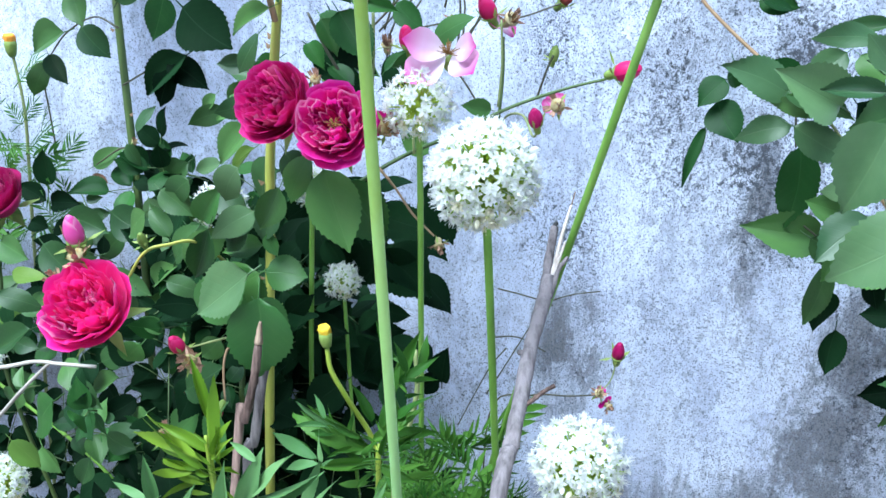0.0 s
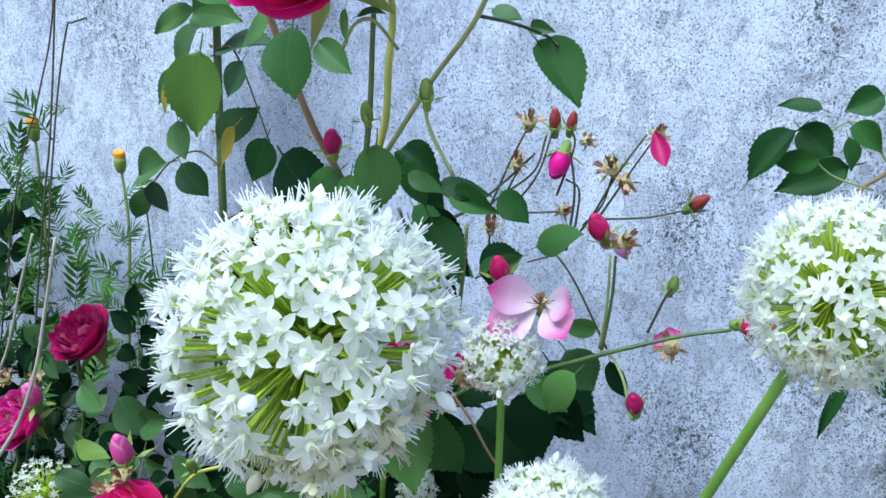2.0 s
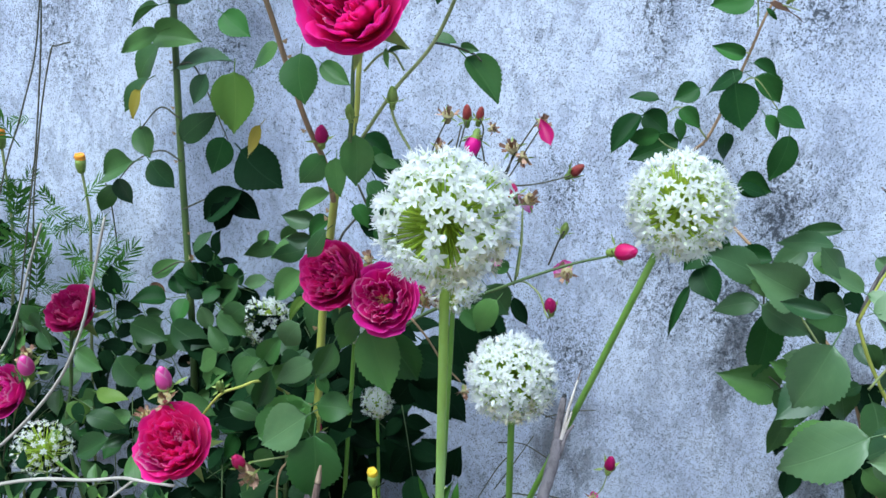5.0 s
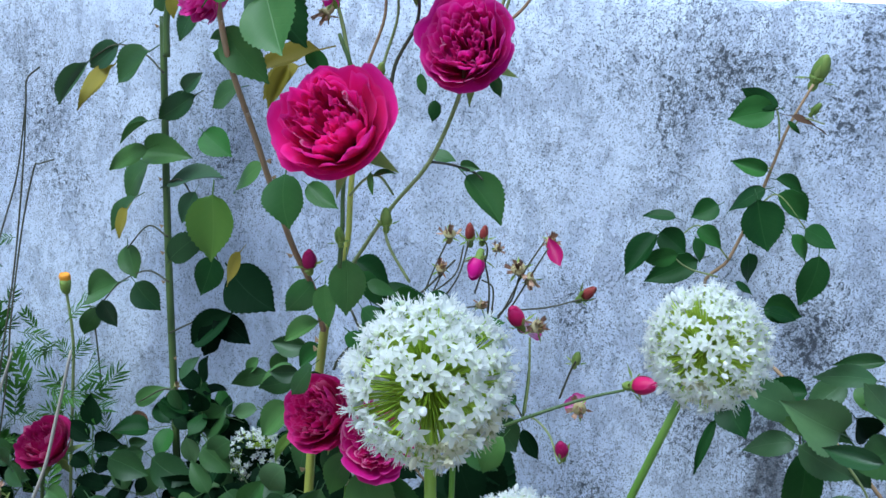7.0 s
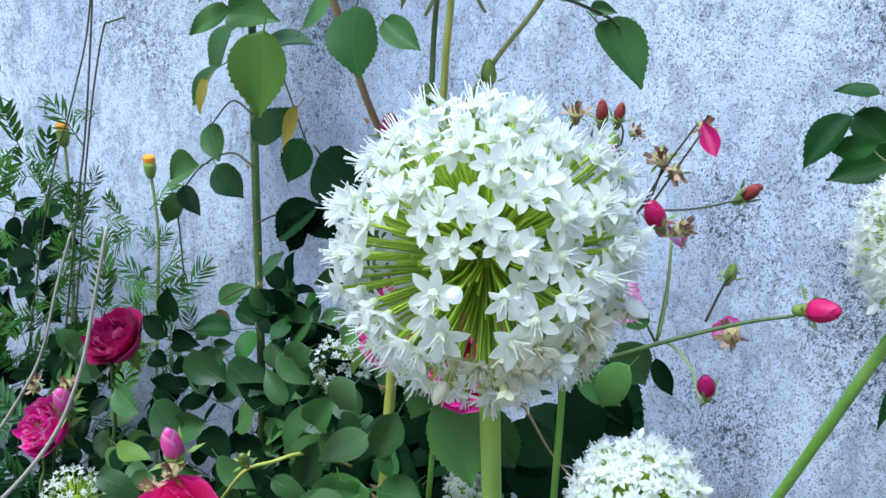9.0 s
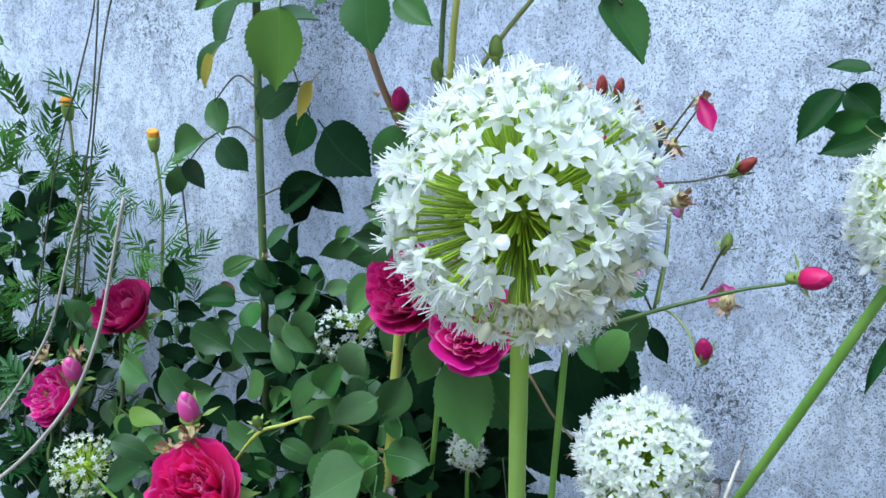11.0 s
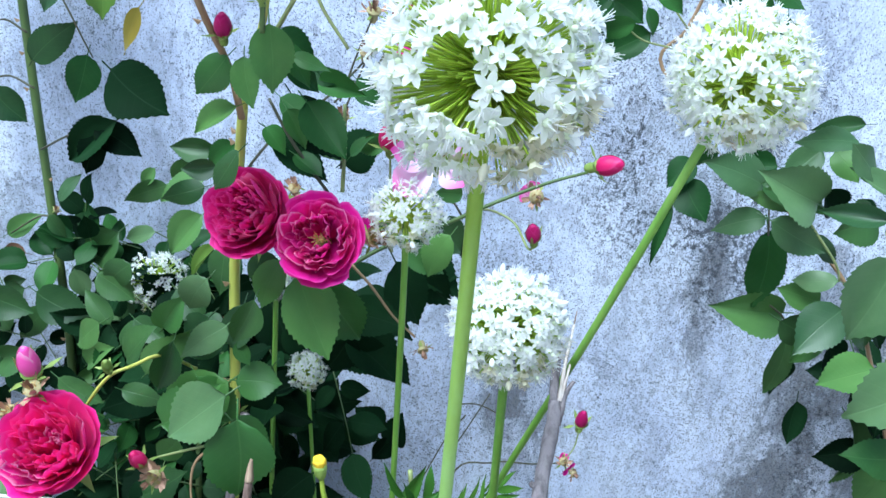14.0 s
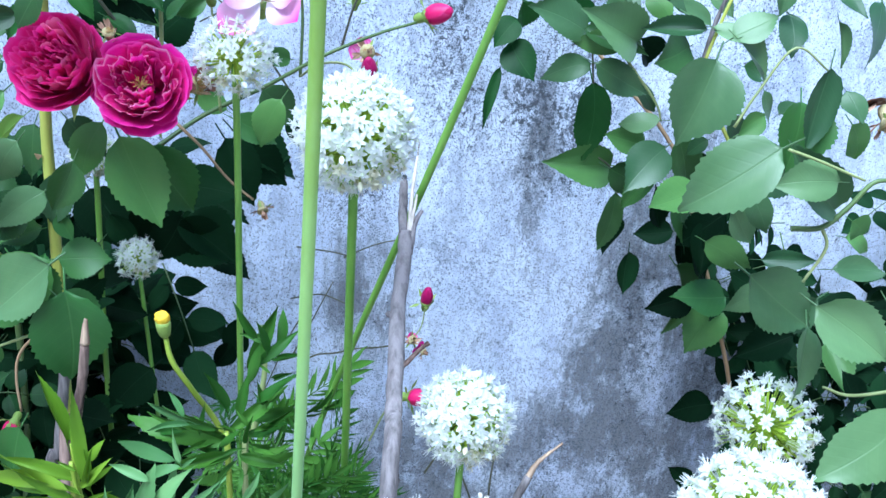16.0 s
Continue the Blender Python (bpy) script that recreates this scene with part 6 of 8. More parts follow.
tube("twig", main, [(-0.239, 0.940, 0.898), (-0.217, 0.940, 0.943), (-0.203, 0.940, 0.971)], 0.0012, 0.0009, TWIG_DARK, 5)
tube("twig", main, [(-0.235, 0.940, 0.895), (-0.197, 0.940, 0.904), (-0.160, 0.940, 0.919)], 0.0012, 0.0009, TWIG_DARK, 5)
tube("twig", main, [(-0.283, 0.940, 0.908), (-0.272, 0.940, 0.956), (-0.278, 0.940, 0.974)], 0.0012, 0.0009, TWIG_DARK, 5)
tube("twig", main, [(-0.214, 0.940, 0.770), (-0.256, 0.940, 0.831), (-0.286, 0.940, 0.860)], 0.0012, 0.0009, TWIG_DARK, 5)
tube("twig", main, [(-0.261, 0.940, 0.884), (-0.272, 0.940, 0.856), (-0.304, 0.940, 0.837)], 0.0012, 0.0009, TWIG_DARK, 5)
tube("twig", main, [(-0.453, 0.940, 0.788), (-0.444, 0.940, 0.807), (-0.407, 0.940, 0.851), (-0.371, 0.940, 0.877), (-0.337, 0.940, 0.911), (-0.309, 0.940, 0.944)], 0.0018, 0.0012, TWIG_DARK, 5)
tube("twig", main, [(-0.271, 0.940, 0.856), (-0.249, 0.940, 0.891), (-0.229, 0.940, 0.938), (-0.208, 0.940, 0.978)], 0.0014, 0.001, TWIG_DARK, 5)
tube("twig", main, [(-0.267, 0.940, 0.857), (-0.266, 0.940, 0.913), (-0.277, 0.940, 0.957)], 0.0014, 0.001, TWIG_DARK, 5)
tube("twig", main, [(-0.327, 0.940, 0.882), (-0.300, 0.940, 0.888), (-0.276, 0.940, 0.894)], 0.0012, 0.001, TWIG_DARK, 5)
tube("twig", main, [(-0.356, 0.940, 0.879), (-0.339, 0.940, 0.897), (-0.308, 0.940, 0.927), (-0.300, 0.940, 0.962)], 0.0012, 0.001, TWIG_DARK, 5)
tube("twig", main, [(-0.347, 0.940, 0.810), (-0.346, 0.940, 0.837), (-0.346, 0.940, 0.860)], 0.0014, 0.001, TWIG_DARK, 5)
spent(main, (-0.346, 0.940, 0.863), 0.0230, (0.1, -0.5, 0.9), 47)
spent(main, (-0.275, 0.940, 0.895), 0.0190, (0.7, -0.5, 0.3), 48)
spent(main, (-0.325, 0.940, 0.930), 0.0222, (0.2, -0.5, 0.8), 41)
spent(main, (-0.318, 0.940, 0.971), 0.0258, (0.2, -0.5, 0.9), 42)
spent(main, (-0.234, 0.940, 0.942), 0.0280, (0.0, -0.7, 0.5), 43)
spent(main, (-0.220, 0.940, 0.933), 0.0229, (0.2, -0.6, -0.5), 44)
spent(main, (-0.332, 0.940, 0.832), 0.0268, (0.1, -0.6, 0.7), 45)
spent(main, (-0.261, 0.940, 0.963), 0.0166, (0.6, -0.4, 0.4), 46)
bud(main, (-0.296, 0.950, 0.967), 0.0221, (0.0, -0.3, 1.0), BUD_DRY, 51, "spent_bud", "dry red-brown spent bud", girth=0.85)
bud(main, (-0.281, 0.950, 0.969), 0.0194, (0.2, -0.3, 1.0), BUD_DRY, 52, "spent_bud", "dry red-brown spent bud", girth=0.85)
bud(main, (-0.162, 0.950, 0.918), 0.0230, (0.6, -0.3, 0.6), BUD_DRY, 53, "spent_bud", "dry red-brown spent bud", girth=0.85)
bud(main, (-0.281, 0.940, 0.950), 0.0270, (-0.1, -0.4, -0.8), PURPLE, 54, girth=1.2)
spent(main, (-0.212, 1.000, 0.967), 0.0227, (0.3, -0.5, 0.6), 55)
leafy_petal(main, (-0.211, 0.980, 0.976), (-0.192, 0.970, 0.944), 0.46, WINE)
faded = part("faded_rose", BUD_CUP, CALYX, main, Matrix.Translation((-0.219, 0.745, 0.874)) @ aim((0.0, -0.5, 0.8)) @ Matrix.Diagonal((0.026, 0.026, 0.026, 1)), "faded rose with three pale pink petals left")
part("stamen_tuft", TUFT, STAMEN, faded, Matrix.Translation((-0.216, 0.735, 0.880)) @ aim((0.1, -0.5, 0.8)) @ Matrix.Diagonal((0.011, 0.011, 0.012, 1)))
leafy_petal(faded, (-0.217, 0.738, 0.880), (-0.255, 0.724, 0.887), 0.70)
leafy_petal(faded, (-0.219, 0.738, 0.878), (-0.247, 0.722, 0.851), 0.75)
leafy_petal(faded, (-0.213, 0.738, 0.881), (-0.187, 0.724, 0.862), 0.85)
leafy_petal(faded, (-0.213, 0.740, 0.882), (-0.184, 0.728, 0.886), 0.80)
bud(main, (-0.262, 0.770, 0.878), 0.0228, (-0.1, -0.4, 0.9), CRIMSON, 56)
tube("twig", main, [(-0.258, 0.780, 0.783), (-0.261, 0.780, 0.824), (-0.263, 0.780, 0.870)], 0.0014, 0.001, TWIG, 5)
tube("twig", main, [(-0.186, 0.800, 0.830), (-0.185, 0.800, 0.868), (-0.188, 0.800, 0.907)], 0.0012, 0.001, TWIG, 5)
tube("twig", main, [(-0.309, 0.800, 0.827), (-0.308, 0.800, 0.868), (-0.309, 0.800, 0.906)], 0.002, 0.0016, TWIG, 5)
tube("twig", main, [(-0.326, 0.820, 0.817), (-0.361, 0.820, 0.862), (-0.384, 0.820, 0.901)], 0.0018, 0.0014, TWIG_DARK, 5)
sprig = thing("rose_sprig", (-0.20, 1.00, 0.0), "thin rose shoot with small buds close to the wall", "rose sprig")
tube("twig", sprig, [(-0.20, 1.00, 0.0), (-0.21, 0.98, 0.2), (-0.208, 0.950, 0.440), (-0.160, 0.950, 0.475), (-0.115, 0.935, 0.490), (-0.082, 0.930, 0.500)], 0.0013, 0.0009, TWIG_DARK, 5)
tube("twig", sprig, [(-0.082, 0.930, 0.500), (-0.070, 0.940, 0.515), (-0.066, 0.950, 0.537)], 0.0009, 0.0008, TWIG, 5)
bud(sprig, (-0.066, 0.950, 0.538), 0.0240, (0.1, -0.3, 1.0), WINE, 57, girth=0.95)
spent(sprig, (-0.080, 0.930, 0.502), 0.0187, (0.2, -0.6, 0.5), 58, 1, PURPLE)
spent(sprig, (-0.068, 0.930, 0.489), 0.0148, (0.5, -0.6, 0.0), 59, 2, PURPLE)
bud(sprig, (-0.087, 0.800, 0.504), 0.0250, (0.8, -0.4, 0.2), CRIMSON, 60)
tube("twig", sprig, [(-0.124, 0.850, 0.422), (-0.107, 0.850, 0.460), (-0.089, 0.800, 0.504)], 0.0014, 0.001, TWIG, 5)
tube("twig", sprig, [(-0.218, 0.970, 0.531), (-0.184, 0.970, 0.537), (-0.150, 0.970, 0.524)], 0.001, 0.0007, TWIG_DARK, 5)
tube("twig", sprig, [(-0.212, 0.970, 0.594), (-0.172, 0.970, 0.589), (-0.146, 0.970, 0.583)], 0.001, 0.0007, TWIG_DARK, 5)
tube("twig", sprig, [(-0.159, 0.970, 0.583), (-0.126, 0.970, 0.599), (-0.094, 0.970, 0.608)], 0.001, 0.0007, TWIG_DARK, 5)
tube("twig", sprig, [(-0.197, 0.970, 0.521), (-0.217, 0.970, 0.489), (-0.251, 0.970, 0.408)], 0.001, 0.0007, TWIG_DARK, 5)
tube("twig", sprig, [(-0.217, 0.970, 0.458), (-0.197, 0.970, 0.498), (-0.171, 0.970, 0.553)], 0.001, 0.0007, TWIG_DARK, 5)

# ---- low rose bush ----
low = thing("rose_bush", (-0.52, 0.80, 0.0), "low rose bush with a bright magenta bloom and dense small leaves", "rose bush", "rose bushes")
tube("cane", low, [(-0.450, 0.800, 0.630), (-0.437, 0.700, 0.695), (-0.444, 0.660, 0.704), (-0.458, 0.645, 0.699), (-0.483, 0.650, 0.665), (-0.508, 0.650, 0.624)], 0.0016, 0.0013, CANE)
tube("cane", low, [(-0.52, 0.80, 0.0), (-0.46, 0.80, 0.4), (-0.450, 0.800, 0.630)], 0.004, 0.003, CANE_DARK)
bloom(low, (-0.479, 0.590, 0.667), 0.0749, (0.05, -0.75, 0.65), HOTPINK, 18, 9, "bright magenta rosette")
bud(low, (-0.506, 0.620, 0.707), 0.0300, (0.0, -0.3, 0.9), BUD_PINK, 72, girth=0.92)
spent(low, (-0.500, 0.610, 0.700), 0.0245, (0.0, -0.6, 0.8), 73)
green_bud(low, (-0.454, 0.640, 0.709), 0.0142, (0.1, -0.5, 0.8), 74)
spent(low, (-0.529, 0.620, 0.670), 0.0226, (-0.2, -0.6, 0.7), 75)
bloom(low, (-0.782, 0.820, 0.675), 0.0685, (-0.15, -0.62, 0.75), WINE, 19)
bloom(low, (-0.903, 0.820, 0.528), 0.0660, (-0.2, -0.8, 0.5), PURPLE, 20, 7, "purple rosette with a tan heart", True)
bud(low, (-0.846, 0.810, 0.571), 0.0344, (0.1, -0.4, 0.9), BUD_PINK, 76, girth=1.05)
spent(low, (-0.855, 0.820, 0.593), 0.0269, (0.1, -0.5, 0.8), 77)
spent(low, (-0.910, 0.820, 0.579), 0.0248, (0.1, -0.5, 0.8), 78)
bud(low, (-0.417, 0.800, 0.587), 0.0286, (0.1, -0.4, 0.8), CRIMSON, 79)
bud(low, (-0.461, 0.700, 0.583), 0.0210, (-0.2, -0.5, 0.8), CRIMSON, 80)
spent(low, (-0.445, 0.690, 0.579), 0.0250, (0.1, -0.7, 0.2), 81, 2, WITHERED, "withered tan rose")
bud(low, (-0.421, 0.700, 0.530), 0.0190, (-0.3, -0.5, -0.7), CRIMSON, 82)
spent(low, (-0.457, 0.660, 0.511), 0.0244, (-0.1, -0.7, 0.6), 83, 2, WITHERED, "withered tan rose")
tube("twig", low, [(-0.393, 0.700, 0.614), (-0.411, 0.700, 0.593), (-0.416, 0.700, 0.569), (-0.415, 0.700, 0.539)], 0.0014, 0.001, CANE_BROWN, 5)
tube("twig", low, [(-0.397, 0.710, 0.608), (-0.429, 0.710, 0.595), (-0.459, 0.710, 0.582)], 0.0014, 0.001, TWIG, 5)
tube("cane", low, [(-0.72, 0.90, 0.0), (-0.804, 0.840, 0.417), (-0.802, 0.840, 0.554), (-0.773, 0.810, 0.647)], 0.003, 0.0024, CANE_DARK)
tube("cane", low, [(-0.85, 0.92, 0.0), (-0.945, 0.860, 0.358), (-0.950, 0.860, 0.436), (-0.915, 0.830, 0.502)], 0.003, 0.0024, CANE_DARK)
leaf(low, (-0.564, 0.640, 0.538), (-0.607, 0.636, 0.496), 0.70, LEAF_FRESH, 9)
leaf(low, (-0.591, 0.700, 0.517), (-0.555, 0.692, 0.508), 0.70, LEAF, -15)
leaf(low, (-0.554, 0.700, 0.472), (-0.522, 0.693, 0.463), 0.70, LEAF, 23)
leaf(low, (-0.544, 0.660, 0.470), (-0.550, 0.651, 0.442), 0.70, LEAF, -5)
leaf(low, (-0.601, 0.660, 0.471), (-0.576, 0.655, 0.446), 0.70, LEAF, 27)
leaf(low, (-0.600, 0.620, 0.498), (-0.575, 0.625, 0.470), 0.60, LEAF_YOUNG, 2)
leaf(low, (-0.721, 0.788, 0.452), (-0.741, 0.777, 0.482), 0.60, LEAF, 9)
leaf(low, (-0.628, 0.793, 0.502), (-0.586, 0.795, 0.530), 0.60, LEAF, 7)
leaf(low, (-0.551, 0.761, 0.549), (-0.580, 0.765, 0.516), 0.65, LEAF_FRESH, -24)
leaf(low, (-0.545, 0.794, 0.551), (-0.569, 0.789, 0.569), 0.60, LEAF, 18)
leaf(low, (-0.674, 0.795, 0.435), (-0.683, 0.783, 0.406), 0.60, LEAF, -14)
leaf(low, (-0.608, 0.796, 0.484), (-0.647, 0.794, 0.463), 0.60, LEAF, 21)
leaf(low, (-0.567, 0.787, 0.453), (-0.606, 0.791, 0.414), 0.60, LEAF, 26)
leaf(low, (-0.562, 0.840, 0.646), (-0.588, 0.843, 0.682), 0.50, LEAF, 21)
leaf(low, (-0.514, 0.800, 0.676), (-0.479, 0.790, 0.658), 0.60, LEAF, 17)
leaf(low, (-0.626, 0.900, 0.563), (-0.589, 0.889, 0.594), 0.60, LEAF, -12)
leaf(low, (-0.503, 0.760, 0.652), (-0.470, 0.746, 0.696), 0.60, LEAF, -17)
leaf(low, (-0.527, 0.720, 0.625), (-0.542, 0.720, 0.592), 0.60, LEAF, -23)
leaf(low, (-0.690, 0.750, 0.577), (-0.656, 0.743, 0.572), 0.60, LEAF, -10)
leaf(low, (-0.721, 0.761, 0.527), (-0.688, 0.757, 0.521), 0.60, LEAF, 18)
leaf(low, (-0.484, 0.740, 0.518), (-0.441, 0.726, 0.558), 0.70, LEAF, -7)
leaf(low, (-0.454, 0.760, 0.573), (-0.478, 0.754, 0.545), 0.70, LEAF, -24)
leaf(low, (-0.689, 0.788, 0.636), (-0.648, 0.784, 0.604), 0.70, LEAF, 3)
leaf(low, (-0.626, 0.796, 0.628), (-0.674, 0.791, 0.609), 0.60, LEAF, -21)
leaf(low, (-0.653, 0.700, 0.635), (-0.610, 0.689, 0.641), 0.40, LEAF_YOUNG, -1)
leaf(low, (-0.637, 0.660, 0.627), (-0.593, 0.663, 0.624), 0.50, LEAF, -12)
leaf(low, (-0.493, 0.700, 0.718), (-0.532, 0.704, 0.687), 0.50, LEAF, -5)
leaf(low, (-0.488, 0.720, 0.644), (-0.448, 0.713, 0.641), 0.50, LEAF, 0)
leaf(low, (-0.549, 0.720, 0.647), (-0.510, 0.718, 0.625), 0.50, LEAF, 13)
leaf(low, (-0.792, 0.818, 0.534), (-0.749, 0.820, 0.507), 0.50, LEAF_YOUNG, -22)
leaf(low, (-0.732, 0.880, 0.641), (-0.681, 0.886, 0.622), 0.70, LEAF, 15)
leaf(low, (-0.668, 0.880, 0.653), (-0.612, 0.874, 0.632), 0.70, LEAF, 14)
leaf(low, (-0.758, 0.800, 0.626), (-0.708, 0.791, 0.614), 0.60, LEAF, 17)
leaf(low, (-0.530, 0.800, 0.645), (-0.491, 0.800, 0.677), 0.50, LEAF, 19)
leaf(low, (-0.718, 0.900, 0.592), (-0.744, 0.898, 0.623), 0.60, LEAF, 12)
leaf(low, (-0.638, 0.700, 0.576), (-0.681, 0.691, 0.548), 0.60, LEAF, 13)
leaf(low, (-0.606, 0.700, 0.614), (-0.635, 0.690, 0.605), 0.60, LEAF, 7)
leaf(low, (-0.463, 0.720, 0.664), (-0.427, 0.712, 0.704), 0.60, LEAF, 18)
fill(low, (-0.70, 0.965, 0.54), (-0.50, 1.02, 0.69), 110, 0.042, 42, blend=(LEAF_SHADED, LEAF_SHADED, LEAF_DEEP))
fill(low, (-1.05, 0.84, 0.05), (-0.50, 1.03, 0.62), 530, 0.042, 23, blend=(LEAF_SHADED, LEAF_SHADED, LEAF_SHADED, LEAF))
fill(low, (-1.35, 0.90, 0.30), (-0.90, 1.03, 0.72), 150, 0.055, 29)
fill(low, (-0.80, 0.64, 0.10), (-0.47, 0.84, 0.56), 230, 0.036, 24, blend=(LEAF, LEAF_DEEP, LEAF_SHADED, LEAF_SHADED))

# ---- right rose bush ----
right = thing("rose_bush", (0.20, 0.98, 0.0), "leafy rose bush with grey-green leaves and one green bud", "rose bush", "rose bushes")
tube("cane", right, [(0.36, 0.98, 0.0), (0.33, 0.96, 0.35), (0.211, 0.930, 0.674), (0.172, 0.930, 0.749), (0.118, 0.940, 0.803), (0.071, 0.950, 0.851), (-0.030, 0.970, 0.937), (-0.012, 0.970, 0.978), (0.005, 0.970, 1.029), (0.018, 0.970, 1.078), (0.029, 0.970, 1.123), (0.047, 0.970, 1.168)], 0.0026, 0.0014, CANE_BROWN)
tube("cane", right, [(0.161, 0.820, 0.836), (0.170, 0.820, 0.883), (0.189, 0.820, 0.930)], 0.0024, 0.0020, BARK, 6)
tube("cane", right, [(0.189, 0.820, 0.930), (0.177, 0.820, 0.956), (0.155, 0.820, 0.975)], 0.0018, 0.0010, BARK, 6)
tube("cane", right, [(0.212, 0.820, 0.746), (0.180, 0.820, 0.797), (0.161, 0.820, 0.836)], 0.0020, 0.0020, CANE, 6)
tube("cane", right, [(0.159, 0.810, 0.839), (0.171, 0.810, 0.883), (0.176, 0.810, 0.897)], 0.0018, 0.0014, CANE, 6)
tube("cane", right, [(0.194, 0.660, 0.738), (0.218, 0.660, 0.740), (0.235, 0.660, 0.756), (0.251, 0.660, 0.777), (0.270, 0.660, 0.779)], 0.0024, 0.0017, CANE_DARK, 6)
tube("twig", right, [(0.168, 0.740, 0.798), (0.184, 0.740, 0.830), (0.208, 0.740, 0.865), (0.240, 0.740, 0.847)], 0.0014, 0.0009, TWIG, 6)
tube("twig", right, [(0.161, 0.620, 0.809), (0.184, 0.620, 0.802), (0.221, 0.620, 0.789)], 0.0012, 0.001, TWIG, 6)
tube("twig", right, [(0.218, 0.660, 0.740), (0.225, 0.660, 0.723), (0.212, 0.660, 0.694)], 0.0016, 0.0012, TWIG, 6)
tube("twig", right, [(0.370, 0.720, 0.571), (0.313, 0.720, 0.561), (0.283, 0.720, 0.569)], 0.0018, 0.0013, TWIG, 6)
tube("twig", right, [(0.072, 0.870, 0.840), (0.077, 0.870, 0.807)], 0.001, 0.001, TWIG_DARK, 6)
tube("twig", right, [(0.098, 0.850, 0.837), (0.133, 0.850, 0.796), (0.141, 0.850, 0.778)], 0.0014, 0.001, TWIG, 6)
tube("twig", right, [(0.098, 0.900, 0.728), (0.113, 0.900, 0.716), (0.122, 0.900, 0.691)], 0.001, 0.001, TWIG_DARK, 6)
green_bud(right, (0.049, 0.980, 1.172), 0.0280, (0.3, -0.2, 1.0), 84)
green_bud(right, (0.051, 0.980, 1.139), 0.0127, (0.5, -0.2, 0.8), 85)
tube("twig", right, [(0.005, 0.965, 1.029), (0.027, 0.965, 1.053), (0.059, 0.965, 1.021)], 0.0011, 0.0008, TWIG, 5)
tube("twig", right, [(0.011, 0.965, 1.048), (-0.004, 0.965, 1.050)], 0.0011, 0.0008, TWIG, 5)
tube("twig", right, [(-0.012, 0.965, 0.978), (-0.045, 0.965, 1.011), (-0.067, 0.965, 0.996)], 0.0011, 0.0008, TWIG, 5)
tube("twig", right, [(0.018, 0.965, 1.079), (0.007, 0.965, 1.080)], 0.0011, 0.0008, TWIG, 5)
tube("twig", right, [(0.022, 0.965, 1.108), (0.015, 0.965, 1.140), (-0.006, 0.965, 1.155)], 0.0011, 0.0008, TWIG, 5)
tube("twig", right, [(0.032, 0.965, 1.121), (0.041, 0.965, 1.133), (0.063, 0.965, 1.129)], 0.0011, 0.0008, TWIG, 5)
tube("twig", right, [(-0.021, 0.965, 0.958), (-0.058, 0.965, 0.966), (-0.088, 0.965, 0.994)], 0.0011, 0.0008, TWIG, 5)
leaf(right, (0.013, 0.956, 1.140), (-0.032, 0.948, 1.125), 0.70, LEAF_DEEP, -9)
leaf(right, (0.016, 0.956, 1.143), (-0.021, 0.950, 1.160), 0.45, LEAF_DEEP, -9)
leaf(right, (0.030, 0.961, 1.135), (0.070, 0.960, 1.125), 0.32, LEAF_RED, -22)
leaf(right, (0.027, 0.959, 1.129), (0.042, 0.959, 1.119), 0.30, LEAF_DEEP, 6)
leaf(right, (0.014, 0.953, 1.077), (-0.022, 0.946, 1.085), 0.50, LEAF_DEEP, -22)
leaf(right, (0.014, 0.941, 1.060), (-0.024, 0.933, 1.042), 0.62, LEAF_DEEP, 27)
leaf(right, (0.022, 0.935, 1.071), (0.051, 0.931, 1.062), 0.45, LEAF_DEEP, -11)
leaf(right, (0.007, 0.920, 1.050), (0.021, 0.921, 0.999), 0.90, LEAF_DEEP, -6)
leaf(right, (0.027, 0.965, 1.053), (0.064, 0.969, 1.030), 0.60, LEAF_DEEP, 0)
leaf(right, (0.058, 0.952, 1.022), (0.092, 0.952, 1.006), 0.75, LEAF_DEEP, -6)
leaf(right, (0.046, 0.950, 1.015), (0.066, 0.954, 0.986), 0.60, LEAF_DEEP, -19)
leaf(right, (0.074, 0.941, 0.997), (0.070, 0.924, 0.949), 0.62, LEAF_DEEP, -21)
leaf(right, (0.007, 0.953, 0.990), (0.015, 0.955, 0.957), 0.72, LEAF_DEEP, -21)
leaf(right, (-0.030, 1.000, 1.032), (-0.057, 0.991, 1.016), 0.80, LEAF_DEEP, -2)
leaf(right, (-0.086, 0.957, 1.001), (-0.056, 0.950, 0.981), 0.80, LEAF_DEEP, 19)
leaf(right, (-0.071, 0.935, 1.021), (-0.104, 0.933, 1.024), 0.45, LEAF_DEEP, 27)
leaf(right, (-0.047, 0.946, 1.011), (-0.021, 0.937, 0.995), 0.60, LEAF_DEEP, 5)
leaf(right, (-0.087, 0.937, 1.001), (-0.117, 0.921, 0.955), 0.50, LEAF_DEEP, 27)
leaf(right, (-0.064, 0.940, 0.982), (-0.104, 0.941, 0.971), 0.50, LEAF_DEEP, -27)
leaf(right, (-0.044, 1.000, 0.968), (-0.099, 0.990, 0.936), 0.50, LEAF_DEEP, -2)
leaf(right, (0.030, 0.968, 0.931), (0.068, 0.961, 0.929), 0.80, LEAF_DEEP, 7)
leaf(right, (0.009, 0.938, 0.856), (-0.014, 0.920, 0.833), 0.75, LEAF_DEEP, 11)
leaf(right, (0.004, 0.941, 0.834), (0.025, 0.913, 0.804), 0.80, LEAF_DEEP, 21)
leaf(right, (-0.004, 0.940, 0.807), (-0.022, 0.915, 0.752), 0.18, LEAF_DEEP, 20)
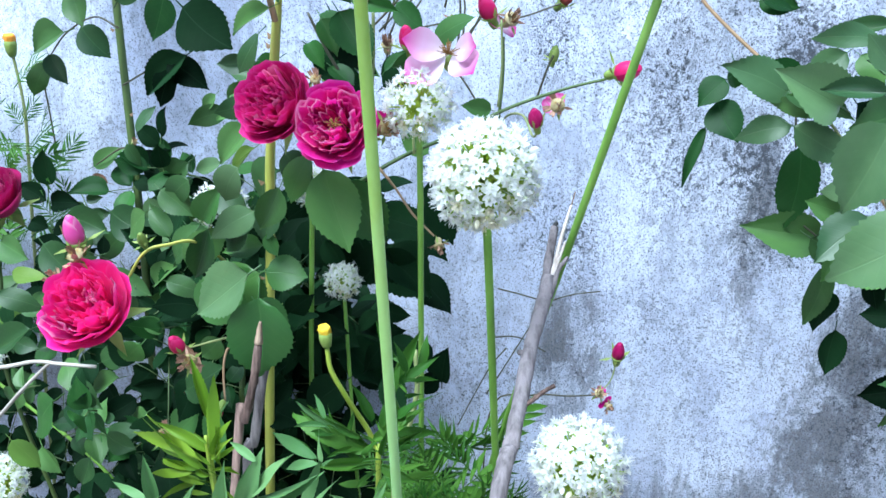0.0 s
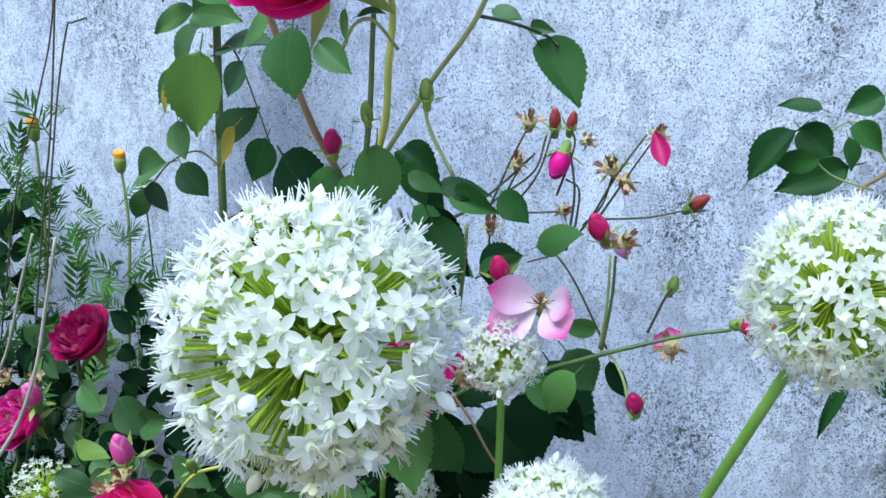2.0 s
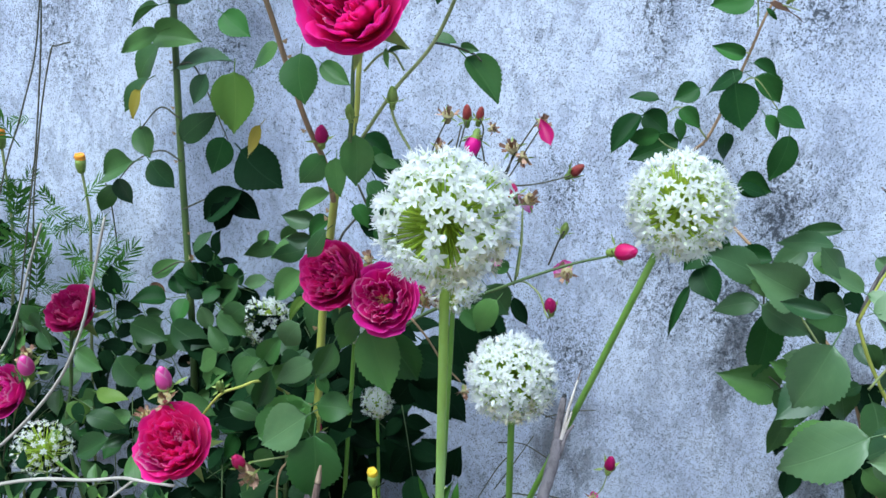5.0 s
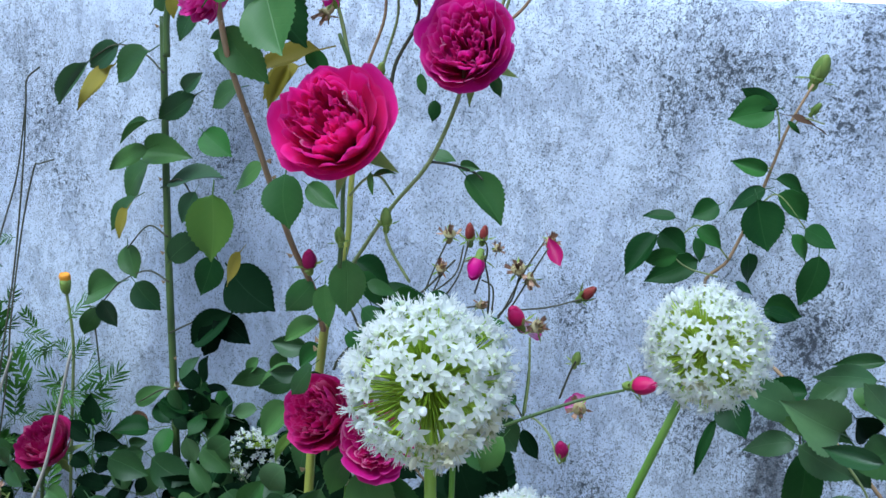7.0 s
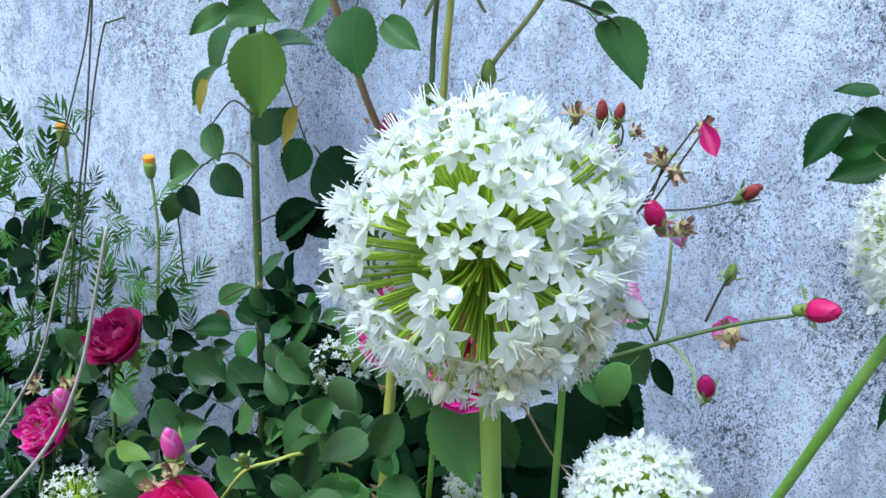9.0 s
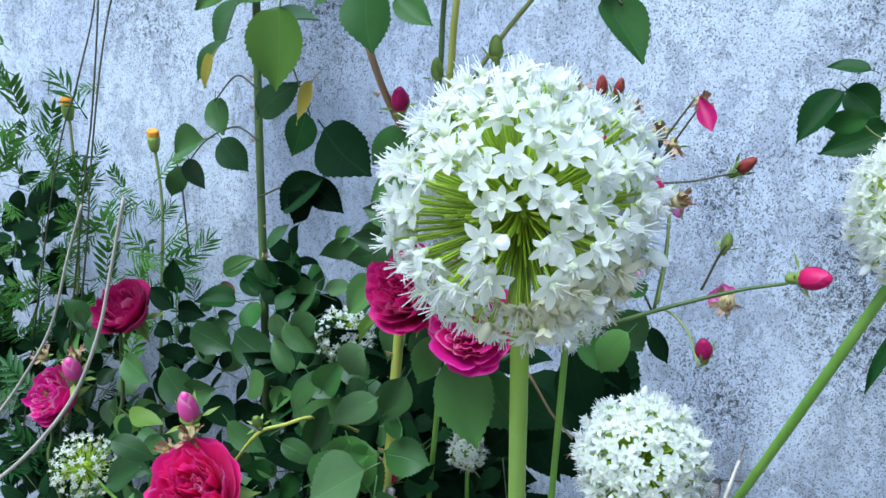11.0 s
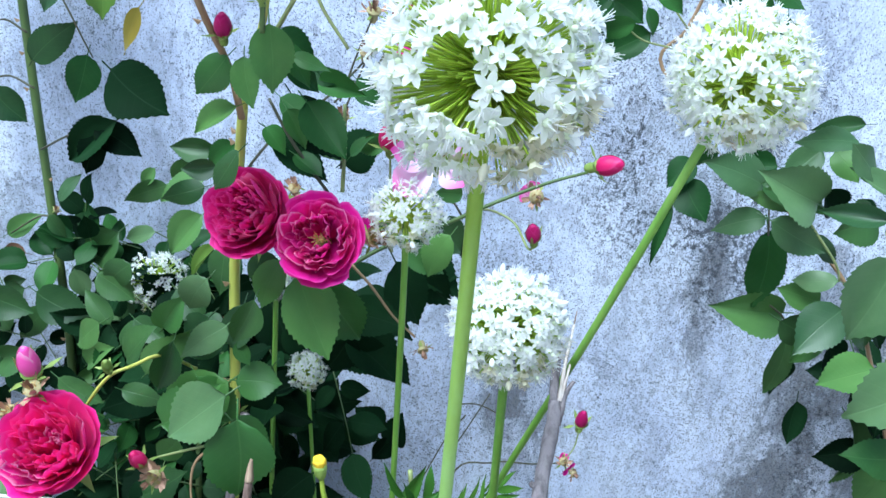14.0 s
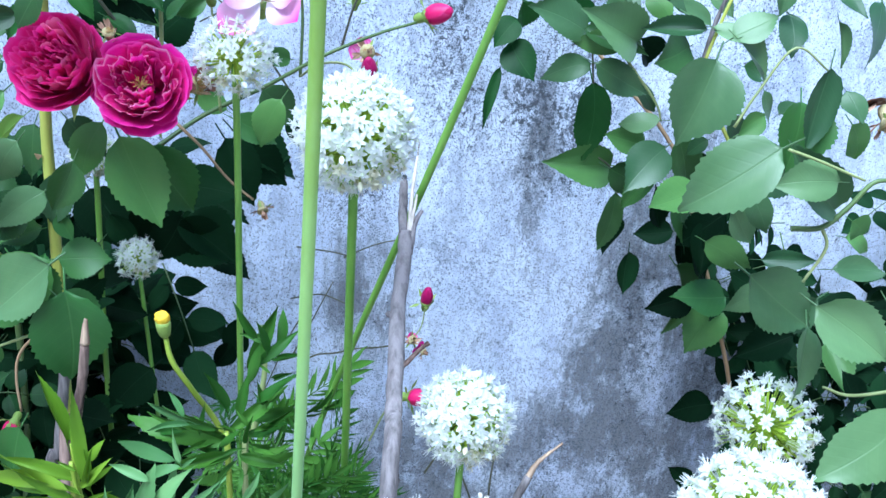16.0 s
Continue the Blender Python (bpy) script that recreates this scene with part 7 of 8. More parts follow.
leaf(right, (0.014, 0.948, 0.874), (0.023, 0.961, 0.843), 0.70, LEAF_DEEP, -1)
leaf(right, (0.064, 0.864, 0.855), (0.012, 0.828, 0.884), 0.55, LEAF_GREY, 7)
leaf(right, (0.104, 0.833, 0.852), (0.054, 0.800, 0.881), 0.75, LEAF_GREY, -18)
leaf(right, (0.095, 0.855, 0.845), (0.051, 0.845, 0.850), 0.50, LEAF, -12)
leaf(right, (0.069, 0.857, 0.828), (0.024, 0.842, 0.818), 0.50, LEAF_GREY, 3)
leaf(right, (0.117, 0.697, 0.880), (0.071, 0.712, 0.879), 0.36, LEAF_GREY, -13)
leaf(right, (0.070, 0.842, 0.830), (0.125, 0.842, 0.804), 0.50, LEAF_GREY, 19)
leaf(right, (0.084, 0.901, 0.803), (0.092, 0.874, 0.735), 0.56, LEAF_DEEP, -16)
leaf(right, (0.114, 0.911, 0.717), (0.046, 0.883, 0.725), 0.58, LEAF, -17)
leaf(right, (0.128, 0.928, 0.683), (0.126, 0.910, 0.623), 0.42, LEAF, -17)
leaf(right, (0.136, 0.837, 0.782), (0.100, 0.852, 0.775), 0.50, LEAF_GREY, 17)
leaf(right, (0.132, 0.861, 0.751), (0.091, 0.864, 0.760), 0.65, LEAF_FRESH, -13)
leaf(right, (0.144, 0.835, 0.756), (0.102, 0.797, 0.729), 0.65, LEAF_GREY, 17)
leaf(right, (0.103, 0.872, 0.724), (0.148, 0.872, 0.699), 0.65, LEAF, 22)
leaf(right, (0.117, 0.667, 0.862), (0.094, 0.653, 0.801), 0.76, LEAF_GREY, 8)
leaf(right, (0.147, 0.601, 0.814), (0.082, 0.605, 0.769), 0.60, LEAF_GREY, 21)
leaf(right, (0.154, 0.759, 0.736), (0.103, 0.737, 0.723), 0.60, LEAF_FRESH, 22)
leaf(right, (0.145, 0.813, 0.853), (0.110, 0.780, 0.844), 0.80, LEAF, -9)
leaf(right, (0.160, 0.754, 0.869), (0.193, 0.749, 0.892), 0.70, LEAF_GREY, -16)
leaf(right, (0.163, 0.750, 0.869), (0.197, 0.757, 0.833), 0.60, LEAF_GREY, -20)
leaf(right, (0.176, 0.822, 0.814), (0.196, 0.821, 0.787), 0.50, LEAF, 4)
leaf(right, (0.196, 0.797, 0.780), (0.226, 0.812, 0.797), 0.55, LEAF_FRESH, 8)
leaf(right, (0.194, 0.753, 0.827), (0.208, 0.750, 0.796), 0.45, LEAF_GREY, -9)
leaf(right, (0.207, 0.762, 0.889), (0.208, 0.733, 0.867), 0.70, LEAF_GREY, 0)
leaf(right, (0.196, 0.653, 0.862), (0.185, 0.651, 0.801), 0.45, LEAF_GREY, 0)
leaf(right, (0.225, 0.660, 0.754), (0.170, 0.637, 0.811), 0.42, LEAF_GREY, -21)
leaf(right, (0.230, 0.665, 0.908), (0.212, 0.627, 0.868), 0.50, LEAF_GREY, -22)
leaf(right, (0.268, 0.760, 0.829), (0.275, 0.735, 0.808), 0.70, LEAF_GREY, 16)
leaf(right, (0.272, 0.747, 0.804), (0.305, 0.761, 0.766), 0.50, LEAF_FRESH, 13)
leaf(right, (0.221, 0.704, 0.890), (0.228, 0.699, 0.856), 0.30, LEAF_GREY, 3)
leaf(right, (0.230, 0.797, 0.800), (0.258, 0.812, 0.811), 0.60, LEAF, -21)
leaf(right, (0.178, 0.820, 0.769), (0.160, 0.825, 0.753), 0.60, LEAF, 21)
leaf(right, (0.232, 0.881, 0.680), (0.184, 0.885, 0.643), 0.65, LEAF_SHADED, 12)
leaf(right, (0.220, 0.894, 0.663), (0.208, 0.859, 0.622), 0.60, LEAF_SHADED, 21)
leaf(right, (0.199, 0.923, 0.653), (0.217, 0.920, 0.597), 0.60, LEAF_SHADED, -6)
leaf(right, (0.212, 0.786, 0.729), (0.234, 0.773, 0.696), 0.60, LEAF_GREY, 13)
leaf(right, (0.204, 0.799, 0.714), (0.227, 0.808, 0.675), 0.70, LEAF_GREY, 11)
leaf(right, (0.198, 0.691, 0.782), (0.162, 0.663, 0.768), 0.70, LEAF_GREY, 17)
leaf(right, (0.263, 0.698, 0.734), (0.294, 0.711, 0.713), 0.60, LEAF_FRESH, 21)
leaf(right, (0.117, 0.879, 0.807), (0.157, 0.889, 0.784), 0.40, LEAF, -7)
leaf(right, (0.139, 0.808, 0.884), (0.113, 0.790, 0.916), 0.60, LEAF_GREY, 20)
leaf(right, (0.199, 0.753, 0.918), (0.194, 0.750, 0.888), 0.55, LEAF_GREY, 20)
leaf(right, (0.205, 0.707, 0.918), (0.234, 0.692, 0.892), 0.50, LEAF_GREY, -9)
leaf(right, (0.187, 0.903, 0.687), (0.208, 0.901, 0.626), 0.50, LEAF, -15)
leaf(right, (0.206, 0.898, 0.650), (0.246, 0.909, 0.591), 0.60, LEAF_SHADED, -16)
leaf(right, (0.207, 0.859, 0.656), (0.251, 0.837, 0.636), 0.60, LEAF, 23)
leaf(right, (0.202, 0.920, 0.607), (0.230, 0.926, 0.556), 0.60, LEAF, -21)
leaf(right, (0.253, 0.895, 0.581), (0.201, 0.856, 0.599), 0.60, LEAF_FRESH, 1)
leaf(right, (0.230, 0.954, 0.549), (0.209, 0.947, 0.510), 0.40, LEAF, -12)
leaf(right, (0.265, 0.928, 0.553), (0.227, 0.911, 0.505), 0.75, LEAF_FRESH, 15)
leaf(right, (0.266, 0.825, 0.619), (0.224, 0.816, 0.599), 0.60, LEAF_GREY, -3)
leaf(right, (0.195, 0.718, 0.676), (0.257, 0.730, 0.627), 0.70, LEAF_GREY, 19)
leaf(right, (0.270, 0.738, 0.648), (0.234, 0.751, 0.613), 0.60, LEAF_GREY, 0)
leaf(right, (0.241, 0.692, 0.641), (0.231, 0.662, 0.582), 0.50, LEAF_GREY, -17)
leaf(right, (0.233, 0.670, 0.670), (0.291, 0.646, 0.632), 0.64, LEAF_GREY, 21)
leaf(right, (0.226, 0.768, 0.672), (0.269, 0.749, 0.680), 0.40, LEAF_GREY, 13)
leaf(right, (0.256, 0.699, 0.691), (0.313, 0.708, 0.687), 0.40, LEAF_GREY, -3)
leaf(right, (0.314, 0.850, 0.559), (0.257, 0.857, 0.530), 0.60, LEAF_SHADED, 16)
leaf(right, (0.302, 0.902, 0.508), (0.368, 0.901, 0.469), 0.60, LEAF_SHADED, -2)
leaf(right, (0.332, 0.815, 0.568), (0.341, 0.776, 0.533), 0.60, LEAF, 16)
leaf(right, (0.309, 0.635, 0.589), (0.243, 0.597, 0.550), 0.62, LEAF_GREY, -2)
leaf(right, (0.373, 0.706, 0.490), (0.340, 0.694, 0.461), 0.60, LEAF_SHADED, 11)
leaf(right, (0.370, 0.756, 0.433), (0.410, 0.745, 0.364), 0.60, LEAF, -10)
leaf(right, (0.396, 0.804, 0.381), (0.350, 0.797, 0.319), 0.70, LEAF_SHADED, -16)
leaf(right, (0.398, 0.904, 0.412), (0.420, 0.898, 0.347), 0.60, LEAF_SHADED, 23)
leaf(right, (0.458, 0.864, 0.285), (0.479, 0.827, 0.261), 0.60, LEAF_SHADED, 6)
leaf(right, (0.315, 0.706, 0.660), (0.337, 0.694, 0.616), 0.50, LEAF_GREY, -7)
leaf(right, (0.289, 0.749, 0.703), (0.330, 0.759, 0.691), 0.40, LEAF_FRESH, -10)
leaf(right, (0.317, 0.711, 0.710), (0.326, 0.684, 0.678), 0.60, LEAF_GREY, 17)
leaf(right, (0.135, 0.854, 0.920), (0.089, 0.849, 0.909), 0.30, LEAF, 13)
leaf(right, (0.126, 0.831, 0.908), (0.076, 0.804, 0.915), 0.35, LEAF_GREY, 9)
leaf(right, (0.116, 0.859, 0.893), (0.134, 0.838, 0.878), 0.80, LEAF_FRESH, 12)
leaf(right, (0.104, 0.854, 0.895), (0.074, 0.849, 0.862), 0.60, LEAF_GREY, 9)
leaf(right, (0.076, 0.882, 0.870), (0.032, 0.882, 0.870), 0.60, LEAF_DEEP, 0)
leaf(right, (0.061, 0.861, 0.858), (0.115, 0.834, 0.845), 0.45, LEAF, 9)
leaf(right, (0.157, 0.802, 0.873), (0.111, 0.801, 0.890), 0.40, LEAF_GREY, 21)
leaf(right, (0.162, 0.809, 0.871), (0.203, 0.789, 0.866), 0.40, LEAF_GREY, 3)
leaf(right, (0.125, 0.897, 0.848), (0.146, 0.912, 0.819), 0.80, LEAF_SHADED, 2)
leaf(right, (0.158, 0.902, 0.839), (0.184, 0.903, 0.819), 0.70, LEAF_SHADED, 8)
leaf(right, (0.172, 0.855, 0.896), (0.193, 0.845, 0.877), 0.60, LEAF_GREY, 15)
leaf(right, (0.173, 0.859, 0.800), (0.191, 0.839, 0.781), 0.60, LEAF_GREY, 14)
leaf(right, (0.193, 0.853, 0.785), (0.214, 0.849, 0.811), 0.50, LEAF, 6)
leaf(right, (-0.050, 1.000, 0.993), (-0.040, 0.999, 0.962), 0.60, LEAF_DEEP, -27)
leaf(right, (-0.003, 0.954, 0.957), (0.018, 0.954, 0.948), 0.60, LEAF_DEEP, -28)
leaf(right, (0.032, 0.950, 0.932), (0.066, 0.954, 0.928), 0.60, LEAF_DEEP, -21)
leaf(right, (0.143, 0.851, 0.729), (0.112, 0.854, 0.689), 0.50, LEAF_FRESH, 22)
leaf(right, (0.157, 0.839, 0.765), (0.178, 0.847, 0.711), 0.60, LEAF, 9)
leaf(right, (0.138, 0.949, 0.651), (0.133, 0.959, 0.597), 0.60, LEAF_SHADED, -12)
leaf(right, (0.191, 0.815, 0.755), (0.204, 0.776, 0.725), 0.70, LEAF, -13)
leaf(right, (0.187, 0.669, 0.834), (0.181, 0.649, 0.785), 0.80, LEAF_FRESH, -1)
leaf(right, (0.205, 0.625, 0.786), (0.156, 0.616, 0.786), 0.60, LEAF_GREY, 0)
leaf(right, (0.197, 0.820, 0.792), (0.217, 0.825, 0.763), 0.60, LEAF_GREY, 15)
leaf(right, (0.193, 0.919, 0.730), (0.221, 0.929, 0.683), 0.70, LEAF_SHADED, -12)
leaf(right, (0.167, 0.917, 0.695), (0.178, 0.931, 0.646), 0.70, LEAF_SHADED, -11)
leaf(right, (0.214, 0.904, 0.643), (0.225, 0.897, 0.614), 0.70, LEAF_SHADED, 19)
leaf(right, (0.144, 0.904, 0.626), (0.138, 0.898, 0.581), 0.70, LEAF_SHADED, -18)
leaf(right, (0.199, 0.852, 0.874), (0.227, 0.853, 0.852), 0.60, LEAF, 23)
leaf(right, (0.191, 0.798, 0.840), (0.218, 0.810, 0.828), 0.60, LEAF_FRESH, 5)
spent(right, (0.322, 0.780, 0.803), 0.0352, (0.2, -0.6, -0.6), 86, 2, WITHERED, "withered hanging tan rose")
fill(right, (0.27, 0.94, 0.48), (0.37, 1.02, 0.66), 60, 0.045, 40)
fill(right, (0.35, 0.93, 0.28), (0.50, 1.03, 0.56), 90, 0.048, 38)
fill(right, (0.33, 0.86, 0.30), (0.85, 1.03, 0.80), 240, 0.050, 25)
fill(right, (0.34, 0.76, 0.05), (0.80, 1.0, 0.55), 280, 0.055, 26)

# ---- marigolds ----
gold = thing("marigold", (-0.24, 0.70, 0.0), "feathery green marigold with one yellow bud", "marigold", "marigolds")
tube("stalk", gold, [(-0.24, 0.70, 0.0), (-0.236, 0.650, 0.500), (-0.241, 0.650, 0.553), (-0.258, 0.630, 0.602), (-0.270, 0.622, 0.630), (-0.274, 0.622, 0.650)], 0.0026, 0.0019, BRIGHT_STALK)
marigold_bud(gold, (-0.274, 0.622, 0.650), 0.0147, (-0.05, -0.2, 1.0), YELLOW)
leaf(gold, (-0.254, 0.589, 0.594), (-0.281, 0.591, 0.608), 0.19, BLADE, -28)
leaf(gold, (-0.259, 0.603, 0.585), (-0.287, 0.608, 0.577), 0.20, BLADE, 0)
leaf(gold, (-0.257, 0.600, 0.590), (-0.267, 0.604, 0.608), 0.18, BLADE, -10)
leaf(gold, (-0.249, 0.606, 0.579), (-0.245, 0.605, 0.602), 0.16, BLADE, 3)
leaf(gold, (-0.282, 0.610, 0.558), (-0.309, 0.606, 0.572), 0.17, BLADE, 27)
leaf(gold, (-0.252, 0.606, 0.569), (-0.263, 0.597, 0.564), 0.21, BLADE, 12)
leaf(gold, (-0.266, 0.611, 0.559), (-0.273, 0.607, 0.581), 0.21, BLADE, 25)
leaf(gold, (-0.203, 0.601, 0.565), (-0.181, 0.595, 0.578), 0.18, BLADE, 1)
leaf(gold, (-0.211, 0.595, 0.560), (-0.200, 0.591, 0.549), 0.21, BLADE, 3)
leaf(gold, (-0.219, 0.606, 0.550), (-0.216, 0.592, 0.541), 0.19, BLADE, -34)
leaf(gold, (-0.204, 0.591, 0.667), (-0.219, 0.586, 0.695), 0.19, BLADE, -14)
leaf(gold, (-0.192, 0.611, 0.647), (-0.186, 0.616, 0.676), 0.21, BLADE, 24)
leaf(gold, (-0.198, 0.597, 0.653), (-0.199, 0.582, 0.680), 0.18, BLADE, 35)
leaf(gold, (-0.195, 0.589, 0.651), (-0.175, 0.590, 0.651), 0.16, BLADE, 20)
leaf(gold, (-0.192, 0.610, 0.639), (-0.173, 0.598, 0.651), 0.19, BLADE, -23)
leaf(gold, (-0.200, 0.599, 0.658), (-0.216, 0.599, 0.667), 0.19, BLADE, 28)
leaf(gold, (-0.196, 0.598, 0.635), (-0.207, 0.598, 0.647), 0.16, BLADE, 19)
leaf(gold, (-0.192, 0.589, 0.636), (-0.178, 0.574, 0.649), 0.17, BLADE, -4)
leaf(gold, (-0.238, 0.611, 0.570), (-0.260, 0.601, 0.568), 0.20, BLADE, 17)
leaf(gold, (-0.234, 0.600, 0.572), (-0.218, 0.589, 0.592), 0.19, BLADE, 0)
leaf(gold, (-0.229, 0.588, 0.573), (-0.213, 0.592, 0.577), 0.18, BLADE, -28)
leaf(gold, (-0.224, 0.610, 0.554), (-0.237, 0.596, 0.545), 0.18, BLADE, 30)
leaf(gold, (-0.225, 0.598, 0.567), (-0.245, 0.593, 0.557), 0.17, BLADE, -12)
leaf(gold, (-0.207, 0.590, 0.592), (-0.190, 0.592, 0.597), 0.20, BLADE, -22)
leaf(gold, (-0.211, 0.598, 0.590), (-0.221, 0.596, 0.607), 0.18, BLADE, -3)
leaf(gold, (-0.202, 0.599, 0.590), (-0.181, 0.585, 0.611), 0.17, BLADE, 5)
leaf(gold, (-0.198, 0.591, 0.610), (-0.190, 0.596, 0.620), 0.18, BLADE, -6)
leaf(gold, (-0.199, 0.608, 0.608), (-0.205, 0.594, 0.627), 0.19, BLADE, -32)
leaf(gold, (-0.213, 0.596, 0.579), (-0.208, 0.589, 0.605), 0.16, BLADE, -19)
leaf(gold, (-0.208, 0.595, 0.573), (-0.190, 0.586, 0.575), 0.21, BLADE, -22)
leaf(gold, (-0.219, 0.598, 0.583), (-0.234, 0.602, 0.591), 0.16, BLADE, 27)
leaf(gold, (-0.230, 0.579, 0.512), (-0.258, 0.565, 0.531), 0.19, BLADE_PALE, -11)
leaf(gold, (-0.236, 0.565, 0.509), (-0.269, 0.564, 0.508), 0.19, BLADE_PALE, 15)
leaf(gold, (-0.245, 0.566, 0.497), (-0.272, 0.565, 0.487), 0.21, BLADE_PALE, 5)
leaf(gold, (-0.248, 0.566, 0.490), (-0.271, 0.563, 0.464), 0.17, BLADE_PALE, -19)
leaf(gold, (-0.234, 0.568, 0.506), (-0.226, 0.565, 0.477), 0.21, BLADE_PALE, 28)
leaf(gold, (-0.219, 0.564, 0.513), (-0.220, 0.565, 0.484), 0.16, BLADE_PALE, 32)
leaf(gold, (-0.193, 0.561, 0.525), (-0.197, 0.553, 0.502), 0.16, BLADE_PALE, -35)
leaf(gold, (-0.210, 0.581, 0.511), (-0.188, 0.566, 0.530), 0.20, BLADE_PALE, 20)
leaf(gold, (-0.216, 0.564, 0.535), (-0.240, 0.560, 0.541), 0.17, BLADE_PALE, 34)
leaf(gold, (-0.205, 0.571, 0.538), (-0.219, 0.573, 0.549), 0.18, BLADE_PALE, -14)
leaf(gold, (-0.199, 0.561, 0.537), (-0.178, 0.548, 0.559), 0.17, BLADE_PALE, 24)
leaf(gold, (-0.232, 0.574, 0.488), (-0.249, 0.566, 0.472), 0.17, BLADE_PALE, -29)
leaf(gold, (-0.216, 0.562, 0.490), (-0.230, 0.555, 0.470), 0.17, BLADE_PALE, -19)
leaf(gold, (-0.213, 0.579, 0.485), (-0.199, 0.583, 0.460), 0.21, BLADE_PALE, 33)
leaf(gold, (-0.205, 0.563, 0.506), (-0.187, 0.553, 0.517), 0.18, BLADE_PALE, -12)
leaf(gold, (-0.242, 0.582, 0.510), (-0.259, 0.581, 0.503), 0.16, BLADE_PALE, -17)
leaf(gold, (-0.219, 0.565, 0.525), (-0.205, 0.562, 0.510), 0.21, BLADE_PALE, -26)
leaf(gold, (-0.242, 0.580, 0.476), (-0.262, 0.585, 0.451), 0.18, BLADE_PALE, -17)
leaf(gold, (-0.247, 0.582, 0.503), (-0.224, 0.582, 0.524), 0.18, BLADE_PALE, 27)
leaf(gold, (-0.196, 0.560, 0.551), (-0.181, 0.549, 0.571), 0.18, BLADE_PALE, 9)
leaf(gold, (-0.228, 0.571, 0.544), (-0.242, 0.559, 0.558), 0.18, BLADE_PALE, 17)
leaf(gold, (-0.213, 0.569, 0.549), (-0.199, 0.563, 0.572), 0.18, BLADE_PALE, 33)
leaf(gold, (-0.189, 0.569, 0.513), (-0.174, 0.566, 0.521), 0.20, BLADE_PALE, 2)
leaf(gold, (-0.232, 0.620, 0.568), (-0.284, 0.608, 0.606), 0.18, BLADE, -14)
leaf(gold, (-0.234, 0.606, 0.584), (-0.272, 0.594, 0.606), 0.18, BLADE, -28)
leaf(gold, (-0.230, 0.608, 0.572), (-0.300, 0.595, 0.582), 0.18, BLADE, -34)
leaf(gold, (-0.225, 0.602, 0.587), (-0.185, 0.604, 0.620), 0.19, BLADE, 12)
leaf(gold, (-0.230, 0.611, 0.597), (-0.246, 0.600, 0.634), 0.18, BLADE, 34)
leaf(gold, (-0.221, 0.612, 0.591), (-0.212, 0.610, 0.630), 0.21, BLADE, -8)
leaf(gold, (-0.225, 0.606, 0.563), (-0.275, 0.601, 0.552), 0.19, BLADE, 5)
leaf(gold, (-0.221, 0.612, 0.558), (-0.183, 0.603, 0.556), 0.22, BLADE, 9)
leaf(gold, (-0.213, 0.619, 0.587), (-0.167, 0.607, 0.603), 0.19, BLADE, 3)
leaf(gold, (-0.207, 0.604, 0.639), (-0.177, 0.607, 0.664), 0.20, BLADE, 8)
leaf(gold, (-0.213, 0.615, 0.627), (-0.191, 0.616, 0.683), 0.20, BLADE, -1)
leaf(gold, (-0.230, 0.609, 0.543), (-0.258, 0.604, 0.534), 0.20, BLADE, -13)
leaf(gold, (-0.218, 0.622, 0.534), (-0.170, 0.616, 0.558), 0.20, BLADE, -29)
leaf(gold, (-0.211, 0.600, 0.626), (-0.202, 0.596, 0.659), 0.22, BLADE, 2)
leaf(gold, (-0.206, 0.599, 0.611), (-0.175, 0.587, 0.646), 0.19, BLADE, -26)
leaf(gold, (-0.234, 0.607, 0.561), (-0.267, 0.608, 0.575), 0.20, BLADE, -20)
leaf(gold, (-0.216, 0.608, 0.578), (-0.188, 0.596, 0.593), 0.21, BLADE, 11)
tube("stalk", gold, [(-0.22, 0.70, 0.0), (-0.225, 0.660, 0.493), (-0.217, 0.660, 0.553), (-0.208, 0.660, 0.605), (-0.211, 0.660, 0.643)], 0.003, 0.002, TWIG)
feather_fill(gold, (-0.30, 0.70, 0.34), (-0.16, 0.85, 0.48), 60, 0.06, 41, BLADE)
feather_fill(gold, (-0.220, 0.64, 0.419), (-0.135, 0.78, 0.451), 60, 0.055, 35, BLADE)
front = thing("marigold", (-0.36, 0.52, 0.0), "bright green feathery marigold shoots", "marigold", "marigolds")
tube("stalk", front, [(-0.34, 0.50, 0.0), (-0.274, 0.465, 0.537), (-0.275, 0.465, 0.557), (-0.282, 0.465, 0.587), (-0.288, 0.465, 0.620), (-0.291, 0.465, 0.648)], 0.0026, 0.0012, BRIGHT_STALK)
leaf(front, (-0.323, 0.443, 0.605), (-0.349, 0.441, 0.617), 0.21, BLADE_PALE, 21)
leaf(front, (-0.324, 0.452, 0.600), (-0.325, 0.444, 0.637), 0.24, BLADE_PALE, 28)
leaf(front, (-0.323, 0.447, 0.601), (-0.354, 0.447, 0.578), 0.21, BLADE_PALE, -35)
leaf(front, (-0.315, 0.446, 0.592), (-0.352, 0.450, 0.557), 0.21, BLADE_PALE, 1)
leaf(front, (-0.301, 0.448, 0.585), (-0.328, 0.452, 0.550), 0.24, BLADE_PALE, 5)
leaf(front, (-0.304, 0.456, 0.582), (-0.292, 0.446, 0.620), 0.24, BLADE_PALE, -8)
leaf(front, (-0.294, 0.454, 0.570), (-0.301, 0.445, 0.554), 0.19, BLADE_PALE, 13)
leaf(front, (-0.247, 0.448, 0.621), (-0.203, 0.451, 0.641), 0.21, BLADE_PALE, 35)
leaf(front, (-0.247, 0.448, 0.624), (-0.223, 0.436, 0.663), 0.23, BLADE_PALE, -25)
